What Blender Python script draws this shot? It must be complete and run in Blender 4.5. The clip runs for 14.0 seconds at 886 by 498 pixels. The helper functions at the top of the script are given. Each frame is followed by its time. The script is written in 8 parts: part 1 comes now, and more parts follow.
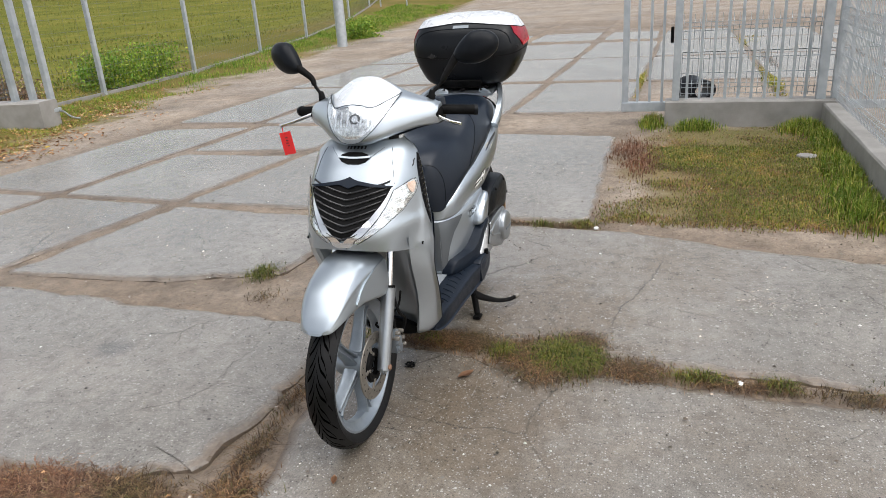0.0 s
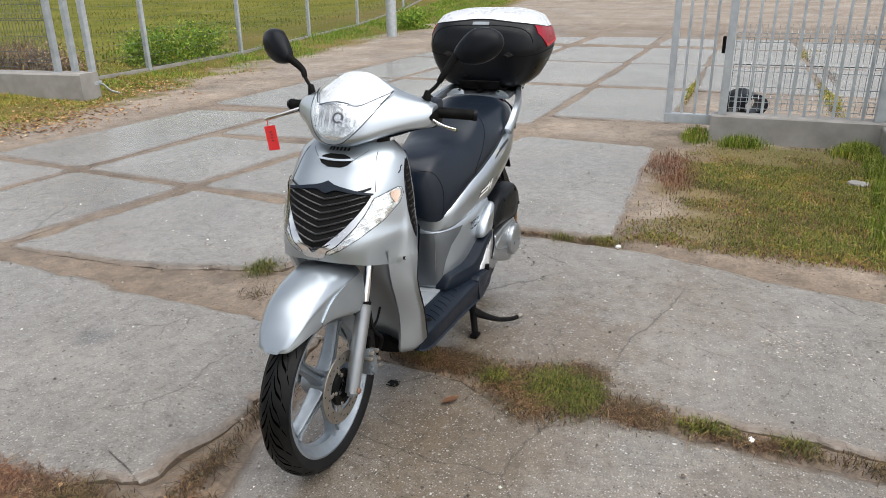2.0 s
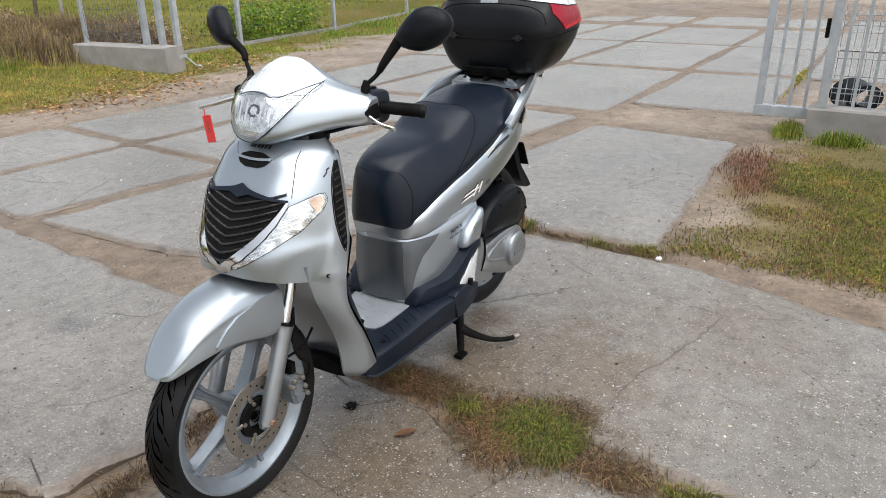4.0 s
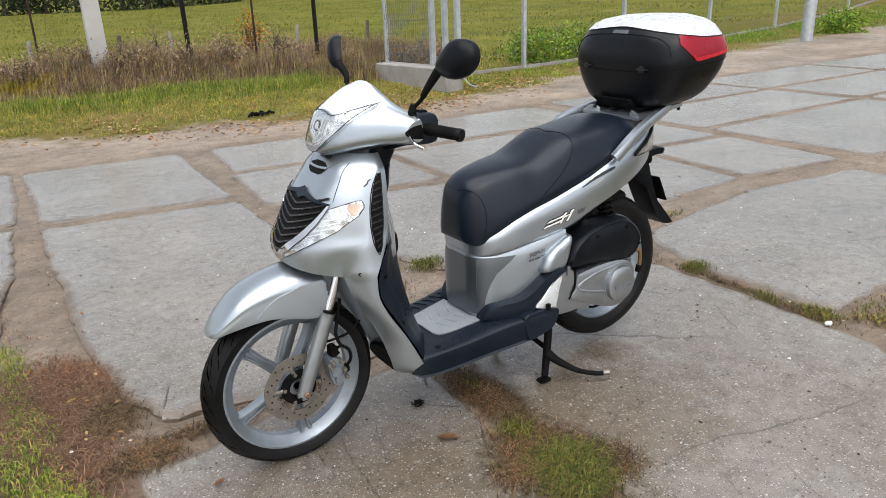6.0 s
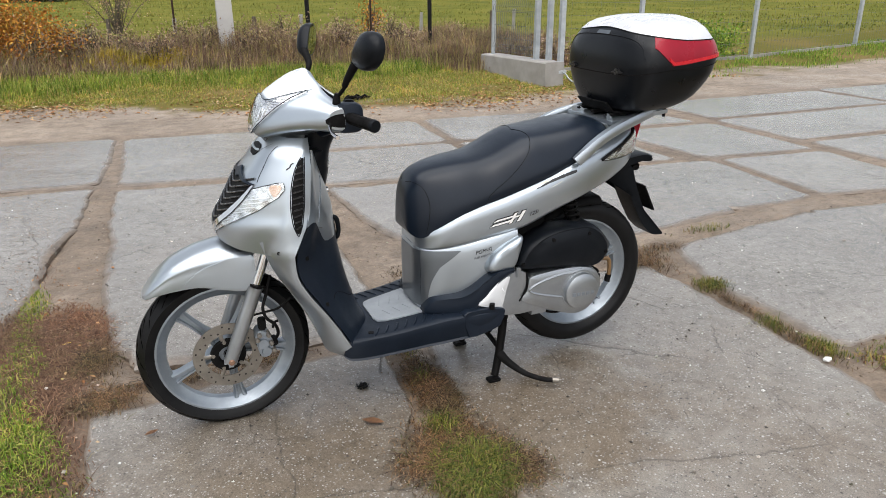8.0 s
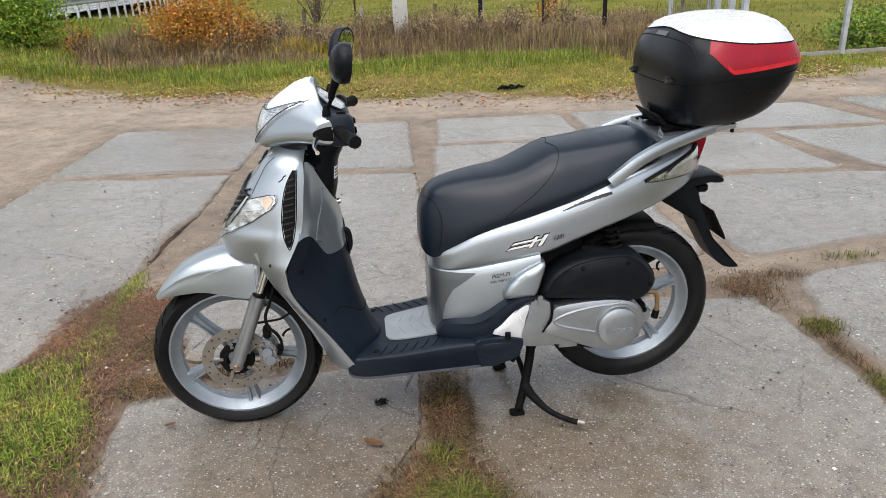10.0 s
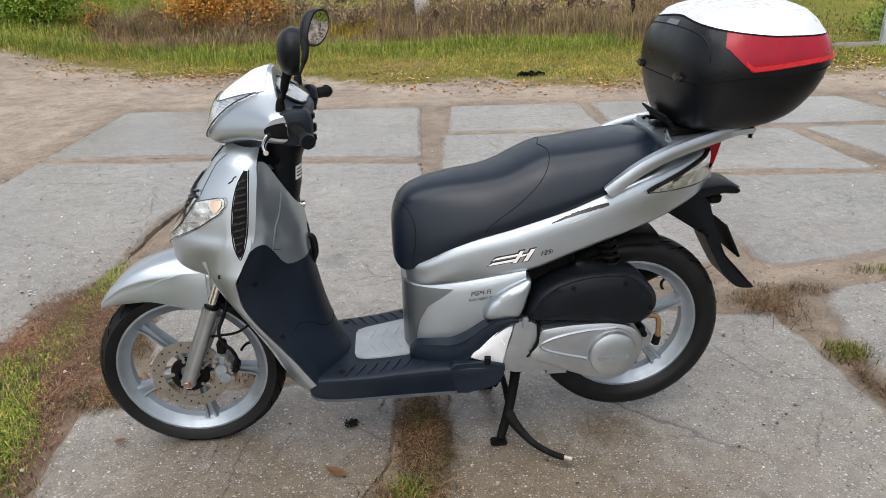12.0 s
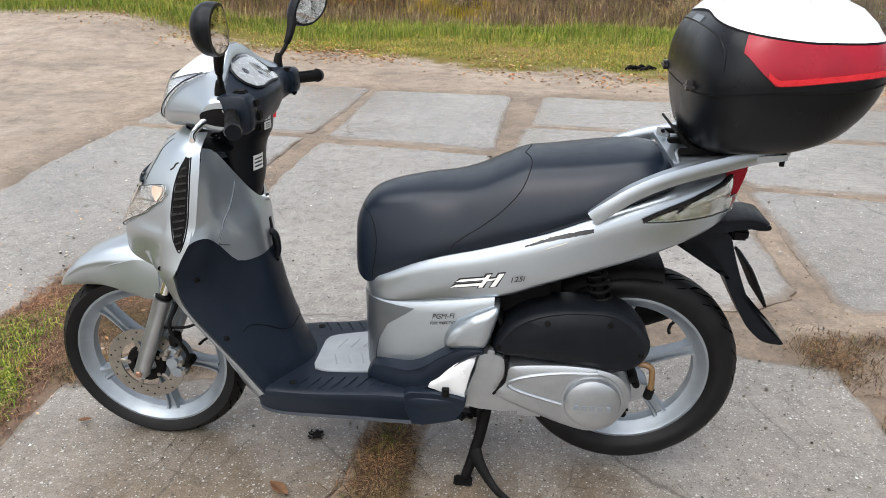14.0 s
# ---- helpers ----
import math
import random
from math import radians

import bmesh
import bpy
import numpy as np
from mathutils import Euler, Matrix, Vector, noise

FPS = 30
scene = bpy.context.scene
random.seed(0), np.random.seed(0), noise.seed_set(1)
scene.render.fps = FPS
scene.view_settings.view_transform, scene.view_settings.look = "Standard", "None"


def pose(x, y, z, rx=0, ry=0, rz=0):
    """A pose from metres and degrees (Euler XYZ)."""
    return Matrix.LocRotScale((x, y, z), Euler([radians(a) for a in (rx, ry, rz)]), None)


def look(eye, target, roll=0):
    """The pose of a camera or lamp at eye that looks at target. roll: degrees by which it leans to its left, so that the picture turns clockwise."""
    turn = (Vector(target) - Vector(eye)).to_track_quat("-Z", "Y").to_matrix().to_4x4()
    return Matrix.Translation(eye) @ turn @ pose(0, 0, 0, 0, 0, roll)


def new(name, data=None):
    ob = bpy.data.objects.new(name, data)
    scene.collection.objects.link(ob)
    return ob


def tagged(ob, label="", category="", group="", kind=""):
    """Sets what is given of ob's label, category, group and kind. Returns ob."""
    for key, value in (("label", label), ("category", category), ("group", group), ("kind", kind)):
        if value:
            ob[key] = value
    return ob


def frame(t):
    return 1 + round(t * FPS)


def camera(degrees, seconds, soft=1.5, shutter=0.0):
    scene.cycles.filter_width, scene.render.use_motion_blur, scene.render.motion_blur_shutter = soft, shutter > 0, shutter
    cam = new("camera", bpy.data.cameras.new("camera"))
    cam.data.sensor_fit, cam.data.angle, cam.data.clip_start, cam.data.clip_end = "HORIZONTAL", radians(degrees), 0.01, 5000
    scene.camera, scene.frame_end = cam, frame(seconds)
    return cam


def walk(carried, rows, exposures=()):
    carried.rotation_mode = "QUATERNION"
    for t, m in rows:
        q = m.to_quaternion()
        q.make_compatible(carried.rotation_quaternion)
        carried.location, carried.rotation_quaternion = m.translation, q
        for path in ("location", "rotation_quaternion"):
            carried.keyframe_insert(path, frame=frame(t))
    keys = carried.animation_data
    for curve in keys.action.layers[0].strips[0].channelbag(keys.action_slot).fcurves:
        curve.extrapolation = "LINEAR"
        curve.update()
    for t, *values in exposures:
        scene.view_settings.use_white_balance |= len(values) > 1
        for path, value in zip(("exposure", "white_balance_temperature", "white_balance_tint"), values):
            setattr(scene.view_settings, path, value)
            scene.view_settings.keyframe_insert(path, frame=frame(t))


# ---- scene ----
cam = camera(63.5, 14.0, 0.55)
PATH = [
    (0, (-1.966, -1.034, 1.491), (-0.196, -0.416, 0.793), -3.9),
    (0.5, (-1.911, -1.092, 1.487), (-0.155, -0.432, 0.794), -3.1),
    (1, (-1.866, -1.146, 1.484), (-0.14, -0.424, 0.778), -3.7),
    (1.5, (-1.824, -1.157, 1.488), (-0.115, -0.414, 0.762), -4.1),
    (2, (-1.681, -1.124, 1.474), (0.044, -0.4, 0.766), -0.8),
    (2.5, (-1.558, -1.127, 1.476), (0.152, -0.389, 0.748), -0.5),
    (2.7, (-1.51, -1.162, 1.466), (0.182, -0.396, 0.724), -1.2),
    (4.8, (-0.906, -1.559, 1.435), (0.489, -0.333, 0.693), -1.2),
    (5, (-0.847, -1.623, 1.428), (0.47, -0.311, 0.691), -2.0),
    (5.5, (-0.712, -1.844, 1.465), (0.411, -0.356, 0.74), -2.5),
    (6, (-0.711, -2.016, 1.461), (0.321, -0.445, 0.779), -2.0),
    (6.5, (-0.688, -2.144, 1.477), (0.322, -0.568, 0.771), -1.5),
    (7, (-0.509, -2.309, 1.468), (0.439, -0.685, 0.785), 1.3),
    (7.5, (-0.323, -2.389, 1.465), (0.445, -0.674, 0.782), -1.2),
    (7.7, (-0.26, -2.362, 1.456), (0.494, -0.645, 0.763), -0.8),
    (9.8, (0.454, -2.314, 1.502), (0.69, -0.464, 0.778), -1.8),
    (10, (0.476, -2.308, 1.501), (0.681, -0.457, 0.773), -2.2),
    (10.5, (0.512, -2.237, 1.489), (0.678, -0.384, 0.754), -0.5),
    (11, (0.525, -2.131, 1.486), (0.667, -0.281, 0.738), -0.7),
    (11.5, (0.545, -2.079, 1.486), (0.725, -0.237, 0.727), -0.3),
    (12, (0.654, -2.052, 1.481), (0.789, -0.211, 0.713), -1.4),
    (12.5, (0.789, -2.043, 1.49), (0.79, -0.192, 0.731), -1.3),
    (13, (0.912, -2.042, 1.485), (0.763, -0.202, 0.715), -1.4),
    (13.5, (1.007, -1.952, 1.468), (0.79, -0.129, 0.674), -2.0),
    (14, (1.066, -1.793, 1.456), (0.876, 0.028, 0.652), 0.4),
]
walk(cam, [(t, look(eye, target, roll)) for t, eye, target, roll in PATH], [(0, 0.43), (5, 0.44), (7.5, 0.47), (10, 0.50), (11.5, 0.50), (12.5, 0.47), (13.5, 0.52), (14, 0.74)])

# ---- sky, sun ----
from mathutils.bvhtree import BVHTree

world = bpy.data.worlds.new("overcast_sky")
scene.world = world
world.use_nodes = True
wn, wl = world.node_tree.nodes, world.node_tree.links
sky = wn.new("ShaderNodeTexSky")
sky.sky_type, sky.sun_disc = "NISHITA", False
sky.sun_elevation, sky.sun_rotation = radians(48), radians(200)
sky.air_density, sky.dust_density, sky.ozone_density = 1.0, 2.5, 1.0
grey = wn.new("ShaderNodeHueSaturation")
grey.inputs["Saturation"].default_value = 0.34
wl.new(sky.outputs["Color"], grey.inputs["Color"])
wl.new(grey.outputs["Color"], wn["Background"].inputs["Color"])
wn["Background"].inputs["Strength"].default_value = 0.15
sun_data = bpy.data.lights.new("sun", "SUN")
sun_data.energy, sun_data.angle, sun_data.color = 2.6, radians(75), (1.0, 0.995, 0.99)
sun = new("sun", sun_data)
sun.matrix_basis = look((-1.5, -1.0, 10), (0, 0, 0))


# ---- helpers of this scene ----
def part(name, bm, material, parent=None, label="", smooth=True, recalc=True):
    """Links a bmesh as one mesh object under a thing or part."""
    if recalc:
        bmesh.ops.recalc_face_normals(bm, faces=bm.faces[:])
    me = bpy.data.meshes.new(name)
    bm.to_mesh(me)
    bm.free()
    me.materials.append(material)
    if smooth:
        me.polygons.foreach_set("use_smooth", [True] * len(me.polygons))
        me.set_sharp_from_angle(angle=radians(38))
    ob = new(name, me)
    ob.parent = parent
    if label:
        ob["label"] = label
    return ob


def thing(name, place=(0, 0, 0), label="", category="", group="", kind="", turn=0.0):
    ob = new(name)
    ob.matrix_basis = pose(*place, 0, 0, turn)
    return tagged(ob, label, category, group, kind)


def curve1(keys, n):
    """Smooth values through rows of keys (Catmull-Rom), n samples a gap."""
    k = np.asarray(keys, float)
    p = np.concatenate([[2 * k[0] - k[1]], k, [2 * k[-1] - k[-2]]])
    out = []
    for i in range(1, len(p) - 2):
        for s in range(n):
            t = s / n
            a, b, c, d = p[i - 1], p[i], p[i + 1], p[i + 2]
            out.append(0.5 * (2 * b + (c - a) * t + (2 * a - 5 * b + 4 * c - d) * t * t + (3 * b - a - 3 * c + d) * t ** 3))
    out.append(p[-2])
    return np.array(out)


def ring1(keys, n):
    """The same for a closed loop."""
    k = np.asarray(keys, float)
    out = []
    for i in range(len(k)):
        a, b, c, d = k[i - 1], k[i], k[(i + 1) % len(k)], k[(i + 2) % len(k)]
        for s in range(n):
            t = s / n
            out.append(0.5 * (2 * b + (c - a) * t + (2 * a - 5 * b + 4 * c - d) * t * t + (3 * b - a - 3 * c + d) * t ** 3))
    return np.array(out)


def grid_bm(g, closed=False, caps=False, bm=None):
    """Quads over a grid of points; closed joins the last column to the first; caps shut both ends."""
    bm = bm or bmesh.new()
    vs = [[bm.verts.new(p) for p in row] for row in g]
    cols = len(g[0])
    for i in range(len(g) - 1):
        for j in range(cols if closed else cols - 1):
            k = (j + 1) % cols
            bm.faces.new((vs[i][j], vs[i][k], vs[i + 1][k], vs[i + 1][j]))
    if caps:
        for row in (vs[0], vs[-1]):
            mid = bm.verts.new(sum((v.co for v in row), Vector()) / cols)
            for j in range(cols):
                bm.faces.new((row[j], row[(j + 1) % cols], mid))
    return bm


def loft(sections, n=5, m=3, closed=True, caps=True, bm=None):
    """A smooth skin through sections (lists of as many points each)."""
    s = np.asarray(sections, float)
    rows = [ring1(r, m) if closed else curve1(r, m) for r in s]
    return grid_bm(curve1(np.array(rows), n), closed, caps and closed, bm)


def mirrored_half(half):
    """Half sections (y <= 0, from top centre to bottom centre) made whole."""
    return [list(r) + [(x, -y, z) for x, y, z in reversed(r[1:-1])] for r in half]


def flip(bm):
    """A copy of a bmesh mirrored through y = 0."""
    out = bm.copy()
    for v in out.verts:
        v.co.y = -v.co.y
    return out


def tube(path, radius, sides=10, n=4, bm=None, flat=1.0):
    """A round bar along a path; radius is one value or one for each path point; flat squeezes it."""
    pts = curve1(path, n)
    r = curve1([[v] for v in radius], n)[:, 0] if hasattr(radius, "__len__") else [radius] * len(pts)
    bm = bm or bmesh.new()
    up, rows = None, []
    for i, p in enumerate(pts):
        d = Vector(pts[min(i + 1, len(pts) - 1)] - pts[max(i - 1, 0)]).normalized()
        if up is None:
            up = d.orthogonal().normalized() if abs(d.y) > 0.9 else (Vector((0, 1, 0)) - d * d.y).normalized()
        up = (up - d * up.dot(d)).normalized()
        side = d.cross(up)
        rows.append([Vector(p) + up * math.cos(a) * r[i] * flat + side * math.sin(a) * r[i] for a in [2 * math.pi * k / sides for k in range(sides)]])
    return grid_bm(rows, True, True, bm)


def box(bm, lo, hi, bevel=0.0):
    g = bmesh.ops.create_cube(bm, size=1.0)
    lo, hi = Vector(lo), Vector(hi)
    for v in g["verts"]:
        v.co = Vector(((lo + hi) / 2)[k] + v.co[k] * (hi - lo)[k] for k in range(3))
    if bevel:
        es = {e for v in g["verts"] for e in v.link_edges}
        bmesh.ops.bevel(bm, geom=list(es), offset=bevel, segments=2, affect="EDGES")
    return bm


def lathe_y(profile, centre, segs=72, bm=None, closed=False):
    """Turns a profile of (radius, y) about an axle along y."""
    rows = [[(centre[0] + r * math.cos(2 * math.pi * k / segs), centre[1] + y, centre[2] + r * math.sin(2 * math.pi * k / segs)) for r, y in profile] for k in range(segs)]
    bm = bm or bmesh.new()
    vs = [[bm.verts.new(p) for p in row] for row in rows]
    m = len(profile)
    for i in range(segs):
        a, b = vs[i], vs[(i + 1) % segs]
        for j in range(m if closed else m - 1):
            k = (j + 1) % m
            bm.faces.new((a[j], a[k], b[k], b[j]))
    return bm


def boss(poly, rings, smooth=4, bm=None):
    """A cover seen from the side: an outline in (x, z), drawn in towards its middle ring by ring; rings of (share of the size, y)."""
    o = ring1(poly, smooth) if smooth > 1 else np.asarray(poly, float)
    c = o.mean(axis=0)
    rows = [[(c[0] + (p[0] - c[0]) * s, y, c[1] + (p[1] - c[1]) * s) for p in o] for s, y in rings]
    return grid_bm(rows, True, True, bm)


def tree_of(ob):
    me = ob.data
    return BVHTree.FromPolygons([v.co[:] for v in me.vertices], [tuple(p.vertices) for p in me.polygons])


def drape(tree, point, way, off):
    """The place where a ray meets a skin, lifted off it."""
    hit, n, _, _ = tree.ray_cast(Vector(point), Vector(way).normalized())
    if hit is None:
        hit, n, _, _ = tree.find_nearest(Vector(point))
    if n.dot(Vector(way)) > 0:
        n = -n
    return hit + n * off


def patch(tree, rows, way, off, thick=0.002):
    """A thin solid plate that follows a skin: rows of points, cast along way."""
    top = [[drape(tree, p, way, off) for p in r] for r in rows]
    low = [[drape(tree, p, way, off - thick) for p in r] for r in rows]
    bm = bmesh.new()
    nr, nc = len(rows), len(rows[0])
    a = [[bm.verts.new(p) for p in r] for r in top]
    b = [[bm.verts.new(p) for p in r] for r in low]
    for i in range(nr - 1):
        for j in range(nc - 1):
            bm.faces.new((a[i][j], a[i][j + 1], a[i + 1][j + 1], a[i + 1][j]))
            bm.faces.new((b[i][j], b[i + 1][j], b[i + 1][j + 1], b[i][j + 1]))
    for i in range(nr - 1):
        for j in (0, nc - 1):
            bm.faces.new((a[i][j], a[i + 1][j], b[i + 1][j], b[i][j]))
    for j in range(nc - 1):
        for i in (0, nr - 1):
            bm.faces.new((a[i][j], a[i][j + 1], b[i][j + 1], b[i][j]))
    return bm


def line_on(tree, pts, way, off, radius, n=6):
    """A thin bead along a skin."""
    return tube([drape(tree, p, way, off) for p in curve1(pts, n)], radius, 6, 1)


# ---- materials ----
def nodes_of(name):
    m = bpy.data.materials.new(name)
    m.use_nodes = True
    return m, m.node_tree.nodes, m.node_tree.links, m.node_tree.nodes["Principled BSDF"]


def ramp(nt, fac, stops):
    r = nt.nodes.new("ShaderNodeValToRGB")
    while len(r.color_ramp.elements) < len(stops):
        r.color_ramp.elements.new(0.5)
    for e, (p, c) in zip(r.color_ramp.elements, stops):
        e.position, e.color = p, (*c, 1) if len(c) == 3 else c
    nt.links.new(fac, r.inputs["Fac"])
    return r.outputs["Color"]


def noise_of(nt, scale, detail=6, rough=0.6, coords="Object", stretch=None):
    tc = nt.nodes.new("ShaderNodeTexCoord")
    n = nt.nodes.new("ShaderNodeTexNoise")
    n.inputs["Scale"].default_value, n.inputs["Detail"].default_value, n.inputs["Roughness"].default_value = scale, detail, rough
    out = tc.outputs[coords]
    if stretch:
        mp = nt.nodes.new("ShaderNodeMapping")
        mp.inputs["Scale"].default_value = stretch
        nt.links.new(out, mp.inputs["Vector"])
        out = mp.outputs["Vector"]
    nt.links.new(out, n.inputs["Vector"])
    return n.outputs["Fac"]


def mixed(nt, fac, a, b, kind="MIX"):
    m = nt.nodes.new("ShaderNodeMix")
    m.data_type, m.blend_type = "RGBA", kind
    for sock, v in ((m.inputs["Factor"], fac), (m.inputs["A"], a), (m.inputs["B"], b)):
        if isinstance(v, (int, float)):
            sock.default_value = v
        elif isinstance(v, tuple):
            sock.default_value = (*v, 1)
        else:
            nt.links.new(v, sock)
    return m.outputs["Result"]


def bumped(nt, bsdf, height, strength, distance, normal=None):
    b = nt.nodes.new("ShaderNodeBump")
    b.inputs["Strength"].default_value, b.inputs["Distance"].default_value = strength, distance
    nt.links.new(height, b.inputs["Height"])
    if normal:
        nt.links.new(normal, b.inputs["Normal"])
    nt.links.new(b.outputs["Normal"], bsdf.inputs["Normal"])
    return b.outputs["Normal"]


def surface(name, a, b, rough=(0.4, 0.6), metal=0.0, scale=6.0, grain=200.0, bump=0.15, depth=0.002, coat=0.0, spec=0.5):
    """Two tones in large patches, a fine grain in relief, and uneven gloss."""
    m, n, l, p = nodes_of(name)
    nt = m.node_tree
    big, fine = noise_of(nt, scale, 5), noise_of(nt, grain, 3)
    l.new(ramp(nt, big, [(0.3, a), (0.7, b)]), p.inputs["Base Color"])
    l.new(ramp(nt, noise_of(nt, scale * 3.1, 6), [(0.3, (rough[0],) * 3), (0.7, (rough[1],) * 3)]), p.inputs["Roughness"])
    p.inputs["Metallic"].default_value = metal
    p.inputs["Coat Weight"].default_value = coat
    p.inputs["Coat Roughness"].default_value = 0.06
    p.inputs["Specular IOR Level"].default_value = spec
    if bump:
        bumped(nt, p, fine, bump, depth)
    return m


SILVER = surface("silver_paint", (0.375, 0.416, 0.455), (0.42, 0.464, 0.503), (0.31, 0.37), 0.88, 3.0, 900, 0.02, 0.0005, 0.6)
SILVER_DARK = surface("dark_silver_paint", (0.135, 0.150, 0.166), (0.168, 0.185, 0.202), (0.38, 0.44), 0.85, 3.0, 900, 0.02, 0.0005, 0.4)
# Pale engine cover, and the visor's sky reflection painted as a near-white base.
WHITE_SILVER = surface("pale_silver_and_sky_sheen", (0.74, 0.76, 0.78), (0.79, 0.81, 0.83), (0.22, 0.3), 0.35, 3.0, 900, 0.02, 0.0005, 0.6)
ALLOY = surface("cast_alloy", (0.23, 0.262, 0.295), (0.31, 0.345, 0.38), (0.34, 0.5), 0.7, 14, 500, 0.12, 0.001)
ENGINE = surface("engine_alloy", (0.31, 0.33, 0.35), (0.39, 0.41, 0.43), (0.30, 0.40), 0.88, 12, 600, 0.1, 0.0008)
CHROME = surface("chrome", (0.75, 0.75, 0.75), (0.8, 0.8, 0.8), (0.06, 0.12), 1.0, 20, 300, 0)
STEEL = surface("brushed_disc_steel", (0.19, 0.172, 0.148), (0.27, 0.248, 0.215), (0.34, 0.5), 0.7, 30, 800, 0.1, 0.0005)
BLACK = surface("black_plastic", (0.0035, 0.0046, 0.0064), (0.007, 0.0084, 0.011), (0.30, 0.45), 0, 18, 1200, 0.12, 0.0006, 0, 0.14)
MATT = surface("matt_black_parts", (0.002, 0.002, 0.002), (0.007, 0.0065, 0.0065), (0.5, 0.75), 0, 30, 500, 0.2, 0.001, 0, 0.10)
NAVY = surface("dark_blue_grey_plastic", (0.0045, 0.008, 0.015), (0.009, 0.014, 0.023), (0.34, 0.46), 0, 9, 1500, 0.2, 0.0006, 0, 0.22)
MATGREY = surface("grey_floor_mat", (0.20, 0.22, 0.24), (0.27, 0.29, 0.31), (0.45, 0.6), 0, 12, 900, 0.15, 0.0006)
VINYL = surface("black_vinyl", (0.0038, 0.0072, 0.0135), (0.006, 0.0105, 0.019), (0.28, 0.37), 0, 7, 900, 0.10, 0.0006, 0, 0.30)
CASE = surface("textured_black_case", (0.0032, 0.0040, 0.0054), (0.0062, 0.0072, 0.0090), (0.26, 0.38), 0, 5, 1100, 0.12, 0.0006, 0, 0.22)
CASE_WHITE = surface("white_case_lid", (0.54, 0.55, 0.57), (0.60, 0.61, 0.63), (0.22, 0.34), 0.1, 4, 900, 0.02, 0.0004, 0.5)
RED_LENS = surface("red_reflector", (0.165, 0.0025, 0.012), (0.29, 0.007, 0.020), (0.24, 0.34), 0, 5, 260, 0.05, 0.001, 0.08, 0.25)
RED_BRIGHT = surface("bright_red_reflector", (0.40, 0.010, 0.016), (0.52, 0.020, 0.028), (0.24, 0.34), 0, 40, 260, 0.15, 0.001, 0.08, 0.25)
RED_TAG = surface("red_plastic_tag", (0.72, 0.018, 0.022), (0.80, 0.028, 0.03), (0.3, 0.45), 0, 20, 300, 0.05)
AMBER = surface("amber_bulb", (0.52, 0.36, 0.27), (0.68, 0.54, 0.45), (0.2, 0.3), 0, 30, 300, 0)
DECAL = surface("black_decal", (0.01, 0.01, 0.012), (0.02, 0.02, 0.02), (0.3, 0.4), 0, 40, 300, 0)
DECAL_PALE = surface("pale_decal", (0.70, 0.70, 0.68), (0.78, 0.78, 0.76), (0.3, 0.4), 0, 40, 300, 0)
BRASS = surface("brown_rubber_hose", (0.10, 0.055, 0.022), (0.19, 0.11, 0.045), (0.4, 0.55), 0, 30, 300, 0.1)
COPPER = surface("rusty_bolt", (0.20, 0.11, 0.07), (0.30, 0.18, 0.12), (0.4, 0.6), 0.6, 60, 300, 0.2)
GALV = surface("galvanised_steel", (0.36, 0.39, 0.42), (0.52, 0.55, 0.57), (0.4, 0.55), 0.55, 9, 200, 0.08)
POST_BLACK = surface("black_painted_post", (0.004, 0.004, 0.0045), (0.012, 0.012, 0.012), (0.6, 0.8), 0, 9, 200, 0.2, 0.002, 0, 0.15)
RUST = surface("rusty_steel_rod", (0.022, 0.013, 0.010), (0.055, 0.030, 0.022), (0.6, 0.8), 0.1, 9, 200, 0.2, 0.002, 0, 0.2)


def tyre_material():
    m, n, l, p = nodes_of("tyre_rubber")
    nt = m.node_tree
    l.new(ramp(nt, noise_of(nt, 18, 5), [(0.3, (0.0035, 0.0035, 0.004)), (0.7, (0.008, 0.008, 0.0082))]), p.inputs["Base Color"])
    l.new(ramp(nt, noise_of(nt, 9, 5), [(0.3, (0.34,) * 3), (0.7, (0.6,) * 3)]), p.inputs["Roughness"])
    p.inputs["Specular IOR Level"].default_value = 0.18
    bumped(nt, p, noise_of(nt, 160, 4), 0.25, 0.001)
    return m


TYRE = tyre_material()
GROOVE = surface("groove_rubber", (0.0006, 0.0006, 0.0006), (0.001, 0.001, 0.001), (0.8, 0.9), 0, 30, 300, 0, 0.001, 0, 0.0)
GRILLE = surface("glossy_grille_plastic", (0.012, 0.012, 0.013), (0.02, 0.02, 0.021), (0.22, 0.3), 0, 20, 300, 0, 0.001, 0, 0.5)


def lens_material(name, tint, rough):
    m, n, l, p = nodes_of(name)
    nt = m.node_tree
    p.inputs["Base Color"].default_value = (*tint, 1)
    p.inputs["Roughness"].default_value = rough
    p.inputs["Transmission Weight"].default_value = 1.0
    p.inputs["IOR"].default_value = 1.4
    return m


LENS = lens_material("clear_lens", (0.97, 0.98, 0.98), 0.02)
SMOKE = lens_material("yellowed_lens", (0.86, 0.87, 0.84), 0.05)


def reflector_material():
    """Bright lamp reflector with soft uneven facets."""
    m, n, l, p = nodes_of("lamp_reflector")
    nt = m.node_tree
    v = n.new("ShaderNodeTexVoronoi")
    v.inputs["Scale"].default_value = 34
    tc = n.new("ShaderNodeTexCoord")
    l.new(tc.outputs["Object"], v.inputs["Vector"])
    l.new(ramp(nt, noise_of(nt, 30, 3), [(0.35, (0.40, 0.41, 0.41)), (0.65, (0.80, 0.81, 0.81))]), p.inputs["Base Color"])
    p.inputs["Metallic"].default_value, p.inputs["Roughness"].default_value = 0.85, 0.14
    bumped(nt, p, v.outputs["Distance"], 0.22, 0.012)
    return m


